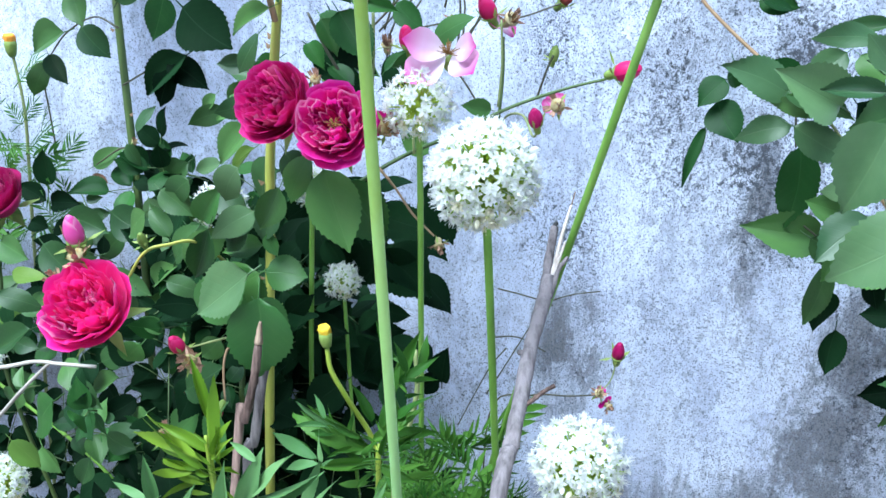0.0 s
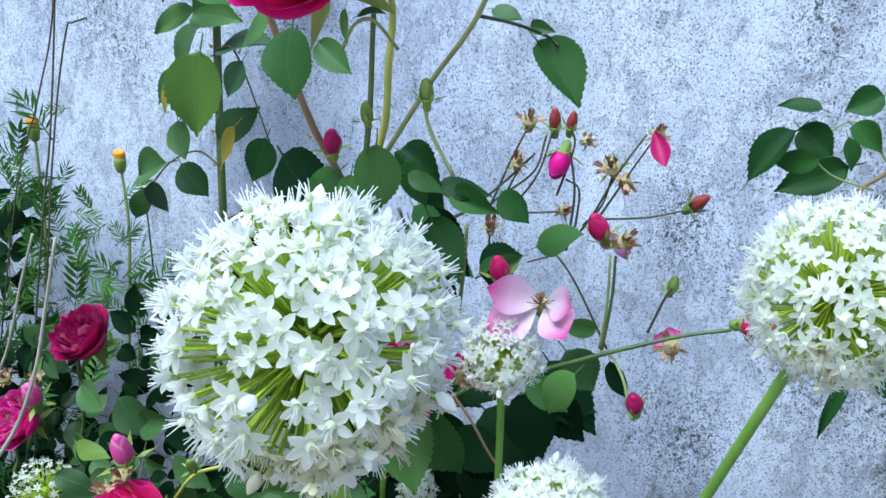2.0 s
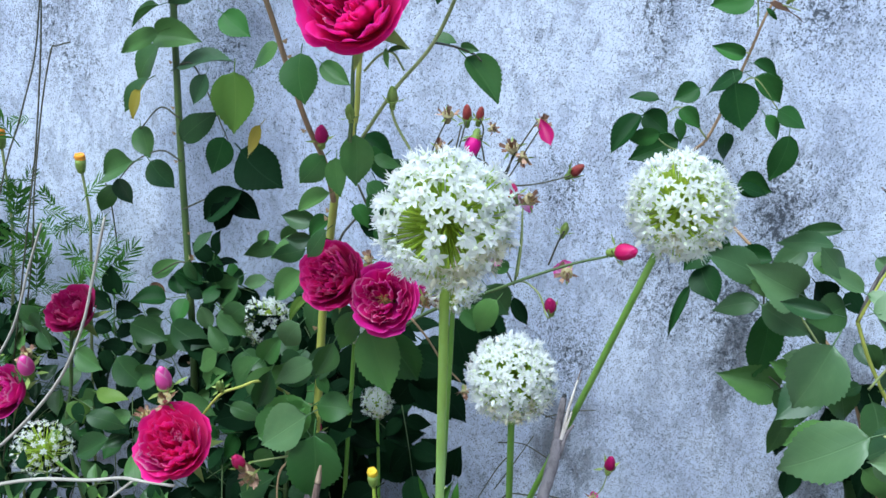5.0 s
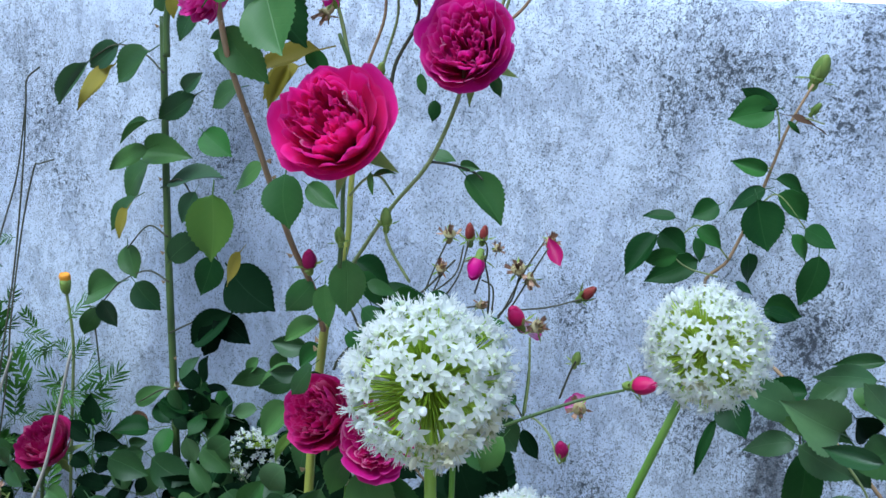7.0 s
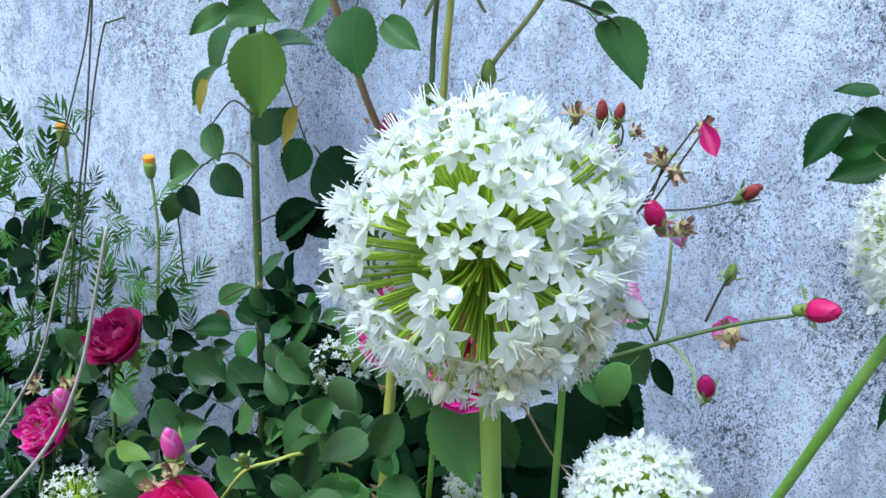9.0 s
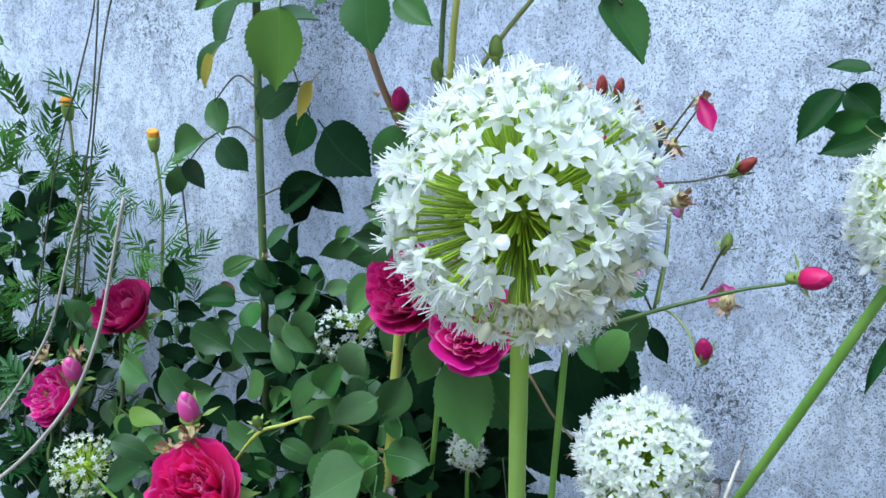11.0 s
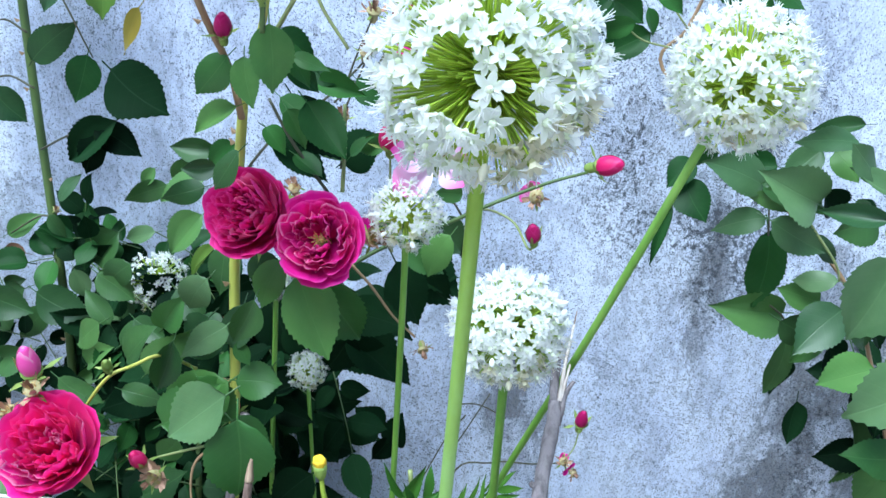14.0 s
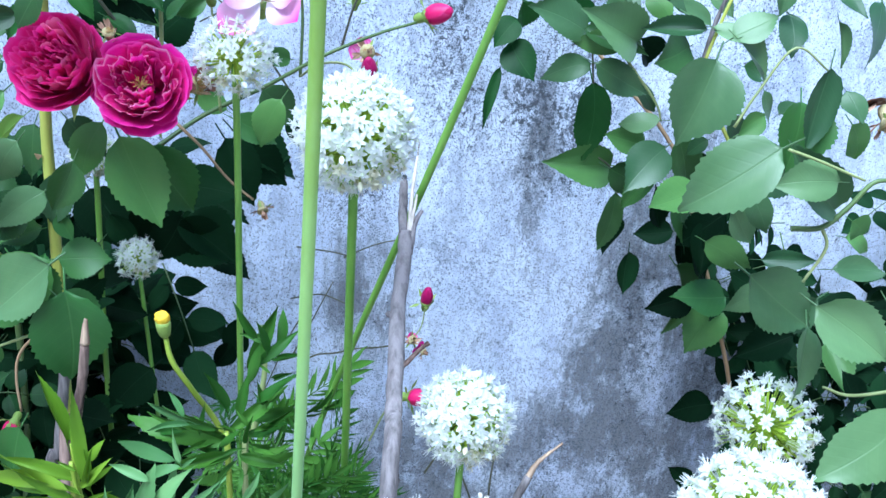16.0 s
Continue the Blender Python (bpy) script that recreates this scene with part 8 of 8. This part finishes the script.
leaf(front, (-0.258, 0.453, 0.611), (-0.238, 0.442, 0.657), 0.21, BLADE_PALE, 27)
leaf(front, (-0.268, 0.463, 0.598), (-0.257, 0.464, 0.638), 0.21, BLADE_PALE, 14)
leaf(front, (-0.267, 0.448, 0.601), (-0.266, 0.440, 0.642), 0.23, BLADE_PALE, 3)
leaf(front, (-0.252, 0.453, 0.613), (-0.236, 0.457, 0.588), 0.25, BLADE_PALE, -25)
leaf(front, (-0.260, 0.445, 0.609), (-0.262, 0.432, 0.589), 0.24, BLADE_PALE, 6)
leaf(front, (-0.243, 0.445, 0.650), (-0.265, 0.449, 0.659), 0.22, BLADE_PALE, 19)
leaf(front, (-0.289, 0.458, 0.576), (-0.290, 0.461, 0.594), 0.23, BLADE_PALE, 18)
leaf(front, (-0.289, 0.464, 0.553), (-0.285, 0.465, 0.541), 0.21, BLADE_PALE, 15)
tube("rib", front, [(-0.282, 0.456, 0.554), (-0.303, 0.456, 0.580), (-0.325, 0.456, 0.597)], 0.0011, 0.0007, TWIG, 5)
tube("rib", front, [(-0.276, 0.456, 0.581), (-0.265, 0.456, 0.602), (-0.250, 0.456, 0.615)], 0.0011, 0.0007, TWIG, 5)
leaf(front, (-0.296, 0.476, 0.653), (-0.310, 0.480, 0.697), 0.15, BLADE_BRIGHT, 30)
leaf(front, (-0.282, 0.466, 0.629), (-0.289, 0.459, 0.683), 0.13, BLADE_BRIGHT, -6)
leaf(front, (-0.289, 0.473, 0.631), (-0.326, 0.461, 0.654), 0.17, BLADE_BRIGHT, 15)
leaf(front, (-0.293, 0.460, 0.633), (-0.328, 0.445, 0.657), 0.16, BLADE_BRIGHT, 32)
leaf(front, (-0.299, 0.458, 0.633), (-0.321, 0.452, 0.638), 0.14, BLADE_BRIGHT, -18)
leaf(front, (-0.285, 0.467, 0.631), (-0.268, 0.465, 0.646), 0.15, BLADE_BRIGHT, 5)
leaf(front, (-0.287, 0.471, 0.644), (-0.272, 0.458, 0.661), 0.17, BLADE_BRIGHT, 32)
leaf(front, (-0.293, 0.458, 0.626), (-0.326, 0.462, 0.624), 0.15, BLADE_BRIGHT, 4)
leaf(front, (-0.298, 0.468, 0.611), (-0.326, 0.463, 0.614), 0.17, BLADE_BRIGHT, -12)
leaf(front, (-0.301, 0.473, 0.605), (-0.325, 0.459, 0.599), 0.13, BLADE_BRIGHT, 29)
leaf(front, (-0.280, 0.463, 0.625), (-0.265, 0.463, 0.627), 0.14, BLADE_BRIGHT, -31)
leaf(front, (-0.285, 0.461, 0.622), (-0.300, 0.461, 0.625), 0.17, BLADE_BRIGHT, -28)
leaf(front, (-0.285, 0.459, 0.631), (-0.299, 0.456, 0.643), 0.14, BLADE_BRIGHT, 1)
leaf(front, (-0.286, 0.459, 0.646), (-0.297, 0.459, 0.653), 0.16, BLADE_BRIGHT, 8)
leaf(front, (-0.286, 0.471, 0.607), (-0.272, 0.471, 0.599), 0.14, BLADE_BRIGHT, -13)
leaf(front, (-0.287, 0.467, 0.602), (-0.275, 0.467, 0.593), 0.16, BLADE_BRIGHT, -8)
leaf(front, (-0.294, 0.472, 0.599), (-0.312, 0.470, 0.599), 0.14, BLADE_BRIGHT, 32)
leaf(front, (-0.282, 0.462, 0.638), (-0.277, 0.457, 0.660), 0.15, BLADE_BRIGHT, 3)
leaf(front, (-0.281, 0.464, 0.639), (-0.284, 0.467, 0.658), 0.16, BLADE_BRIGHT, 23)
leaf(front, (-0.293, 0.465, 0.611), (-0.309, 0.458, 0.616), 0.14, BLADE_BRIGHT, 18)
leaf(front, (-0.287, 0.469, 0.612), (-0.291, 0.470, 0.623), 0.16, BLADE_BRIGHT, 27)
leaf(front, (-0.287, 0.456, 0.629), (-0.326, 0.441, 0.661), 0.14, BLADE_BRIGHT, -13)
leaf(front, (-0.289, 0.451, 0.639), (-0.325, 0.447, 0.664), 0.16, BLADE_BRIGHT, -17)
leaf(front, (-0.299, 0.462, 0.622), (-0.329, 0.465, 0.624), 0.14, BLADE_BRIGHT, 3)
leaf(front, (-0.298, 0.459, 0.622), (-0.328, 0.454, 0.619), 0.16, BLADE_BRIGHT, 22)
leaf(front, (-0.282, 0.457, 0.628), (-0.268, 0.461, 0.632), 0.13, BLADE_BRIGHT, -10)
leaf(front, (-0.286, 0.463, 0.633), (-0.267, 0.454, 0.656), 0.16, BLADE_BRIGHT, 3)
leaf(front, (-0.277, 0.462, 0.583), (-0.296, 0.453, 0.559), 0.13, BLADE_BRIGHT, 6)
leaf(front, (-0.290, 0.472, 0.572), (-0.299, 0.460, 0.573), 0.15, BLADE_BRIGHT, 2)
leaf(front, (-0.283, 0.470, 0.568), (-0.274, 0.467, 0.555), 0.14, BLADE_BRIGHT, 9)
leaf(front, (-0.281, 0.458, 0.600), (-0.272, 0.456, 0.614), 0.13, BLADE_BRIGHT, 2)
tube("stalk", front, [(-0.284, 0.468, 0.590), (-0.287, 0.468, 0.609), (-0.289, 0.468, 0.632), (-0.291, 0.468, 0.658)], 0.0018, 0.0008, BRIGHT_STALK)
leaf(gold, (-0.250, 0.575, 0.609), (-0.275, 0.568, 0.629), 0.19, BLADE_PALE, -21)
leaf(gold, (-0.251, 0.566, 0.618), (-0.259, 0.568, 0.636), 0.22, BLADE_PALE, 27)
leaf(gold, (-0.246, 0.562, 0.614), (-0.275, 0.559, 0.612), 0.18, BLADE_PALE, 17)
leaf(gold, (-0.259, 0.571, 0.579), (-0.296, 0.569, 0.597), 0.21, BLADE_PALE, 26)
leaf(gold, (-0.257, 0.575, 0.574), (-0.264, 0.577, 0.600), 0.21, BLADE_PALE, -20)
leaf(gold, (-0.253, 0.560, 0.582), (-0.280, 0.555, 0.578), 0.23, BLADE_PALE, 30)
leaf(gold, (-0.269, 0.566, 0.528), (-0.259, 0.565, 0.574), 0.20, BLADE_PALE, 5)
leaf(gold, (-0.264, 0.564, 0.532), (-0.244, 0.563, 0.569), 0.18, BLADE_PALE, -21)
leaf(gold, (-0.254, 0.569, 0.575), (-0.244, 0.566, 0.585), 0.19, BLADE_PALE, -12)
edge = thing("marigold", (-0.896, 1.000, 0.000), "slender marigold with an orange-tipped bud against the wall", "marigold", "marigolds")
tube("stalk", edge, [(-0.896, 1.000, 0.000), (-0.891, 1.000, 0.498), (-0.886, 1.000, 0.658), (-0.885, 1.000, 0.743), (-0.896, 1.000, 0.814)], 0.0026, 0.002, TWIG)
marigold_bud(edge, (-0.896, 1.000, 0.808), 0.0218, (0.0, -0.1, 1.0), ORANGE)
rim = thing("marigold", (-0.993, 0.950, 0.000), "slender marigold with an orange-tipped bud against the wall", "marigold", "marigolds")
tube("stalk", rim, [(-0.993, 0.950, 0.000), (-0.996, 0.950, 0.498), (-0.987, 0.950, 0.656), (-0.984, 0.950, 0.741), (-0.993, 0.950, 0.847)], 0.0026, 0.002, TWIG)
marigold_bud(rim, (-0.993, 0.950, 0.841), 0.0221, (0.0, -0.1, 1.0), ORANGE)
feather(edge, (-0.842, 0.946, 0.683), (-0.866, 0.922, 0.719), 4, BLADE, 30, 1.00)
feather(edge, (-0.838, 0.942, 0.693), (-0.795, 0.935, 0.735), 4, BLADE, -14, 1.00)
feather(edge, (-0.868, 0.977, 0.617), (-0.896, 0.955, 0.654), 4, BLADE, 27, 1.00)
feather(edge, (-0.837, 0.936, 0.655), (-0.766, 0.910, 0.693), 4, BLADE, -22, 1.00)
feather(edge, (-0.866, 0.975, 0.720), (-0.882, 0.968, 0.748), 4, BLADE, -1, 1.00)
feather(edge, (-0.847, 0.950, 0.730), (-0.822, 0.947, 0.763), 4, BLADE, 23, 1.00)
feather(edge, (-0.865, 0.976, 0.584), (-0.910, 0.971, 0.560), 4, BLADE, 12, 1.00)
feather(edge, (-0.857, 0.959, 0.575), (-0.781, 0.930, 0.627), 4, BLADE, -22, 1.00)
feather_fill(edge, (-1.00, 0.86, 0.52), (-0.82, 1.00, 0.80), 60, 0.05, 31, BLADE)
feather_fill(rim, (-1.20, 0.84, 0.48), (-0.95, 1.00, 0.92), 110, 0.055, 32, BLADE)
feather_fill(rim, (-1.30, 0.80, 0.30), (-0.90, 0.95, 0.62), 90, 0.055, 33, BLADE_DARK)
corner = thing("marigold", (0.03, 0.44, 0.0), "low marigold with an orange bloom", "marigold", "marigolds")
tube("stalk", corner, [(0.03, 0.44, 0.0), (0.078, 0.420, 0.542), (0.074, 0.420, 0.573)], 0.003, 0.0025, TWIG)
marigold_bud(corner, (0.076, 0.420, 0.564), 0.0192, (0.0, -0.3, 1.0), ORANGE)
feather(corner, (0.037, 0.452, 0.534), (0.013, 0.426, 0.589), 3, BLADE_DARK, 2, 1.00)
feather(corner, (0.045, 0.464, 0.524), (0.038, 0.447, 0.574), 3, BLADE_DARK, -14, 0.60)
feather(corner, (0.059, 0.448, 0.538), (0.053, 0.440, 0.597), 3, BLADE_DARK, -21, 0.40)
feather(corner, (0.026, 0.433, 0.554), (0.001, 0.428, 0.575), 0, BLADE_DARK, -17, 1.00)

# ---- dead wood and dry stalks ----
stake = thing("dead_stake", (-0.135, 0.440, 0.000), "grey dead stake with a split, splintered top", "stake")
tube("bark", stake, [(-0.135, 0.44, 0.0), (-0.128, 0.48, 0.2), (-0.110, 0.544, 0.576), (-0.108, 0.575, 0.621), (-0.107, 0.595, 0.650), (-0.107, 0.615, 0.679), (-0.104, 0.633, 0.705), (-0.103, 0.643, 0.720), (-0.103, 0.649, 0.728)], 0.0066, 0.0050, BARK_GREY, 14, 0.10)
tube("prong", stake, [(-0.104, 0.643, 0.720), (-0.105, 0.655, 0.737), (-0.105, 0.664, 0.751), (-0.105, 0.671, 0.761)], 0.0036, 0.0030, BARK_GREY, 9, 0.12)
tube("prong_end", stake, [(-0.105, 0.671, 0.760), (-0.105, 0.672, 0.762), (-0.104, 0.674, 0.764)], 0.0024, 0.0016, DARK, 7, 0.2)
tube("prong", stake, [(-0.100, 0.639, 0.714), (-0.098, 0.646, 0.724), (-0.096, 0.652, 0.734), (-0.091, 0.658, 0.742)], 0.0030, 0.0014, BARK_GREY, 8, 0.12)
tube("splinter", stake, [(-0.101, 0.640, 0.716), (-0.100, 0.651, 0.732), (-0.099, 0.663, 0.749), (-0.097, 0.674, 0.765), (-0.095, 0.682, 0.777)], 0.0022, 0.0010, WOOD_PALE, 6, 0.2, "pale split wood")
tube("splinter", stake, [(-0.099, 0.639, 0.714), (-0.098, 0.652, 0.734), (-0.096, 0.661, 0.746), (-0.095, 0.665, 0.752)], 0.0018, 0.0007, WOOD_PALE, 6, 0.2, "pale split wood")
tube("splinter", stake, [(-0.098, 0.670, 0.759), (-0.096, 0.678, 0.771), (-0.094, 0.689, 0.786)], 0.0009, 0.0004, WOOD, 5, 0.15)
tube("knot", stake, [(-0.109, 0.613, 0.676), (-0.113, 0.613, 0.677), (-0.115, 0.614, 0.678)], 0.0036, 0.0016, BARK_GREY, 7, 0.2)
tube("knot", stake, [(-0.109, 0.546, 0.578), (-0.107, 0.549, 0.584), (-0.107, 0.552, 0.588)], 0.0060, 0.0030, BARK, 8, 0.25)
tube("peg", stake, [(-0.104, 0.592, 0.645), (-0.098, 0.595, 0.650), (-0.091, 0.599, 0.656), (-0.084, 0.602, 0.661)], 0.0021, 0.0016, BARK_BROWN, 7, 0.15)
shoot = thing("dead_stick", (-0.34, 0.56, 0.0), "short dead twig with a pale cut tip", "stick", "dead sticks")
tube("bark", shoot, [(-0.36, 0.54, 0.0), (-0.347, 0.600, 0.543), (-0.338, 0.600, 0.582), (-0.329, 0.600, 0.619), (-0.324, 0.600, 0.655)], 0.0042, 0.0032, BARK_BROWN, 9, 0.16)
tube("cut_tip", shoot, [(-0.324, 0.600, 0.654), (-0.323, 0.600, 0.665), (-0.322, 0.600, 0.673)], 0.0036, 0.0012, WOOD, 8, 0.05)
tube("bark", shoot, [(-0.38, 0.70, 0.0), (-0.403, 0.720, 0.434), (-0.395, 0.720, 0.489), (-0.386, 0.720, 0.553), (-0.372, 0.720, 0.636)], 0.0055, 0.0045, BARK, 8, 0.08)
broken = thing("dead_stick", (-0.04, 0.50, 0.0), "broken brown stick with a bare splintered end", "stick", "dead sticks")
tube("bark", broken, [(-0.20, 0.54, 0.0), (-0.067, 0.500, 0.474), (-0.049, 0.500, 0.544), (-0.034, 0.500, 0.591), (-0.023, 0.500, 0.620)], 0.0034, 0.0026, BARK, 10, 0.12)
tube("splinter", broken, [(-0.024, 0.500, 0.618), (-0.018, 0.500, 0.630), (-0.004, 0.500, 0.644)], 0.0024, 0.0006, WOOD, 6, 0.15)
fallen = thing("dead_stick", (0.0, 0.44, 0.0), "snapped pale stick leaning low", "stick", "dead sticks")
tube("bark", fallen, [(-0.30, 0.50, 0.0), (-0.14, 0.47, 0.28), (-0.034, 0.450, 0.516), (-0.001, 0.450, 0.562), (0.019, 0.450, 0.580), (0.036, 0.450, 0.598)], 0.0046, 0.004, BARK, 10, 0.12)
tube("splinter", fallen, [(0.034, 0.450, 0.596), (0.042, 0.450, 0.605), (0.046, 0.450, 0.608)], 0.0038, 0.0012, WOOD, 6, 0.2)
bent = thing("dry_stalk", (0.04, 0.50, 0.0), "thin bent straw-coloured stalk", "stalk", "dry stalks")
tube("stalk", bent, [(0.042, 0.460, 0.585), (0.059, 0.460, 0.583), (0.074, 0.460, 0.565), (0.085, 0.460, 0.551), (0.06, 0.50, 0.30), (0.05, 0.52, 0.0)], 0.002, 0.0015, STRAW, 6)
tube("stalk", bent, [(-0.04, 0.56, 0.0), (-0.045, 0.520, 0.545), (-0.047, 0.520, 0.569), (-0.050, 0.520, 0.592)], 0.002, 0.0015, STRAW, 6)
straw = thing("dry_stalk", (-0.85, 0.70, 0.0), "long pale dry stalks arching beside the roses", "stalk", "dry stalks")
tube("stalk", straw, [(-1.181, 0.64, 0.0), (-1.101, 0.63, 0.200), (-0.961, 0.620, 0.400), (-0.803, 0.620, 0.525), (-0.735, 0.620, 0.577), (-0.679, 0.620, 0.635), (-0.634, 0.620, 0.695), (-0.605, 0.620, 0.758), (-0.590, 0.620, 0.813), (-0.573, 0.620, 0.881)], 0.0024, 0.0015, STRAW, 6)
tube("stalk", straw, [(-1.105, 0.78, 0.0), (-1.065, 0.76, 0.204), (-1.005, 0.750, 0.407), (-0.914, 0.750, 0.523), (-0.862, 0.750, 0.590), (-0.813, 0.750, 0.666), (-0.783, 0.750, 0.752), (-0.760, 0.750, 0.813)], 0.0024, 0.0015, STRAW, 6)
tube("stalk", straw, [(-1.05, 0.90, 0.0), (-0.872, 0.850, 0.747), (-0.848, 0.850, 0.876), (-0.832, 0.850, 1.003), (-0.826, 0.850, 1.085), (-0.824, 0.850, 1.111), (-0.806, 0.850, 1.126)], 0.0013, 0.001, TWIG_DARK, 6)
tube("stalk", straw, [(-1.16, 0.92, 0.0), (-0.936, 0.860, 0.741), (-0.878, 0.860, 0.913), (-0.850, 0.860, 0.994), (-0.835, 0.860, 1.084)], 0.0012, 0.001, TWIG_DARK, 6)
tube("stalk", straw, [(-1.06, 0.92, 0.0), (-0.884, 0.860, 0.657), (-0.863, 0.860, 0.813), (-0.843, 0.860, 0.932), (-0.825, 0.860, 1.003), (-0.816, 0.860, 1.011), (-0.795, 0.860, 1.018)], 0.0013, 0.001, TWIG_DARK, 6)
tube("stalk", straw, [(-0.791, 0.620, 0.510), (-0.685, 0.620, 0.554), (-0.604, 0.620, 0.574), (-0.564, 0.620, 0.587), (-0.533, 0.620, 0.590), (-0.497, 0.620, 0.594)], 0.0022, 0.0016, STRAW, 6)
tube("stalk", straw, [(-0.781, 0.620, 0.325), (-0.656, 0.620, 0.474), (-0.610, 0.620, 0.523), (-0.580, 0.620, 0.556), (-0.546, 0.620, 0.590)], 0.0022, 0.0016, STRAW, 6)
tube("stalk", straw, [(-0.814, 0.970, 0.704), (-0.823, 0.970, 0.774), (-0.832, 0.970, 0.808)], 0.0012, 0.001, TWIG_DARK, 5)
twigs = thing("dead_stick", (-0.02, 0.80, 0.0), "fine dark leafless twigs at the foot of the wall", "twig", "dead sticks")
tube("twig", twigs, [(-0.02, 0.80, 0.0), (-0.02, 0.76, 0.2), (-0.012, 0.720, 0.347)], 0.002, 0.0013, TWIG_DARK, 5)
tube("twig", twigs, [(0.02, 0.80, 0.0), (0.03, 0.76, 0.2), (0.014, 0.720, 0.347)], 0.002, 0.0013, TWIG_DARK, 5)
tube("twig", twigs, [(-0.012, 0.720, 0.347), (-0.020, 0.720, 0.414), (-0.040, 0.720, 0.472), (-0.053, 0.720, 0.497)], 0.0012, 0.0008, TWIG_DARK, 5)
tube("twig", twigs, [(-0.073, 0.720, 0.471), (-0.063, 0.720, 0.490), (-0.059, 0.720, 0.503)], 0.0012, 0.0008, TWIG_DARK, 5)
tube("twig", twigs, [(-0.013, 0.720, 0.401), (-0.012, 0.720, 0.466), (-0.009, 0.720, 0.498)], 0.0012, 0.0008, TWIG_DARK, 5)
tube("twig", twigs, [(0.014, 0.720, 0.347), (0.027, 0.720, 0.402), (0.039, 0.720, 0.448)], 0.0012, 0.0008, TWIG_DARK, 5)
tube("twig", twigs, [(0.020, 0.720, 0.415), (0.041, 0.720, 0.429), (0.062, 0.720, 0.442)], 0.0012, 0.0008, TWIG_DARK, 5)
tube("twig", twigs, [(0.028, 0.720, 0.388), (0.007, 0.720, 0.428), (-0.005, 0.720, 0.441)], 0.0012, 0.0008, TWIG_DARK, 5)
tube("twig", twigs, [(0.038, 0.720, 0.402), (0.057, 0.720, 0.389), (0.070, 0.720, 0.368)], 0.0012, 0.0008, TWIG_DARK, 5)
tube("twig", twigs, [(0.032, 0.720, 0.409), (0.035, 0.720, 0.429), (0.059, 0.720, 0.422)], 0.0012, 0.0008, TWIG_DARK, 5)
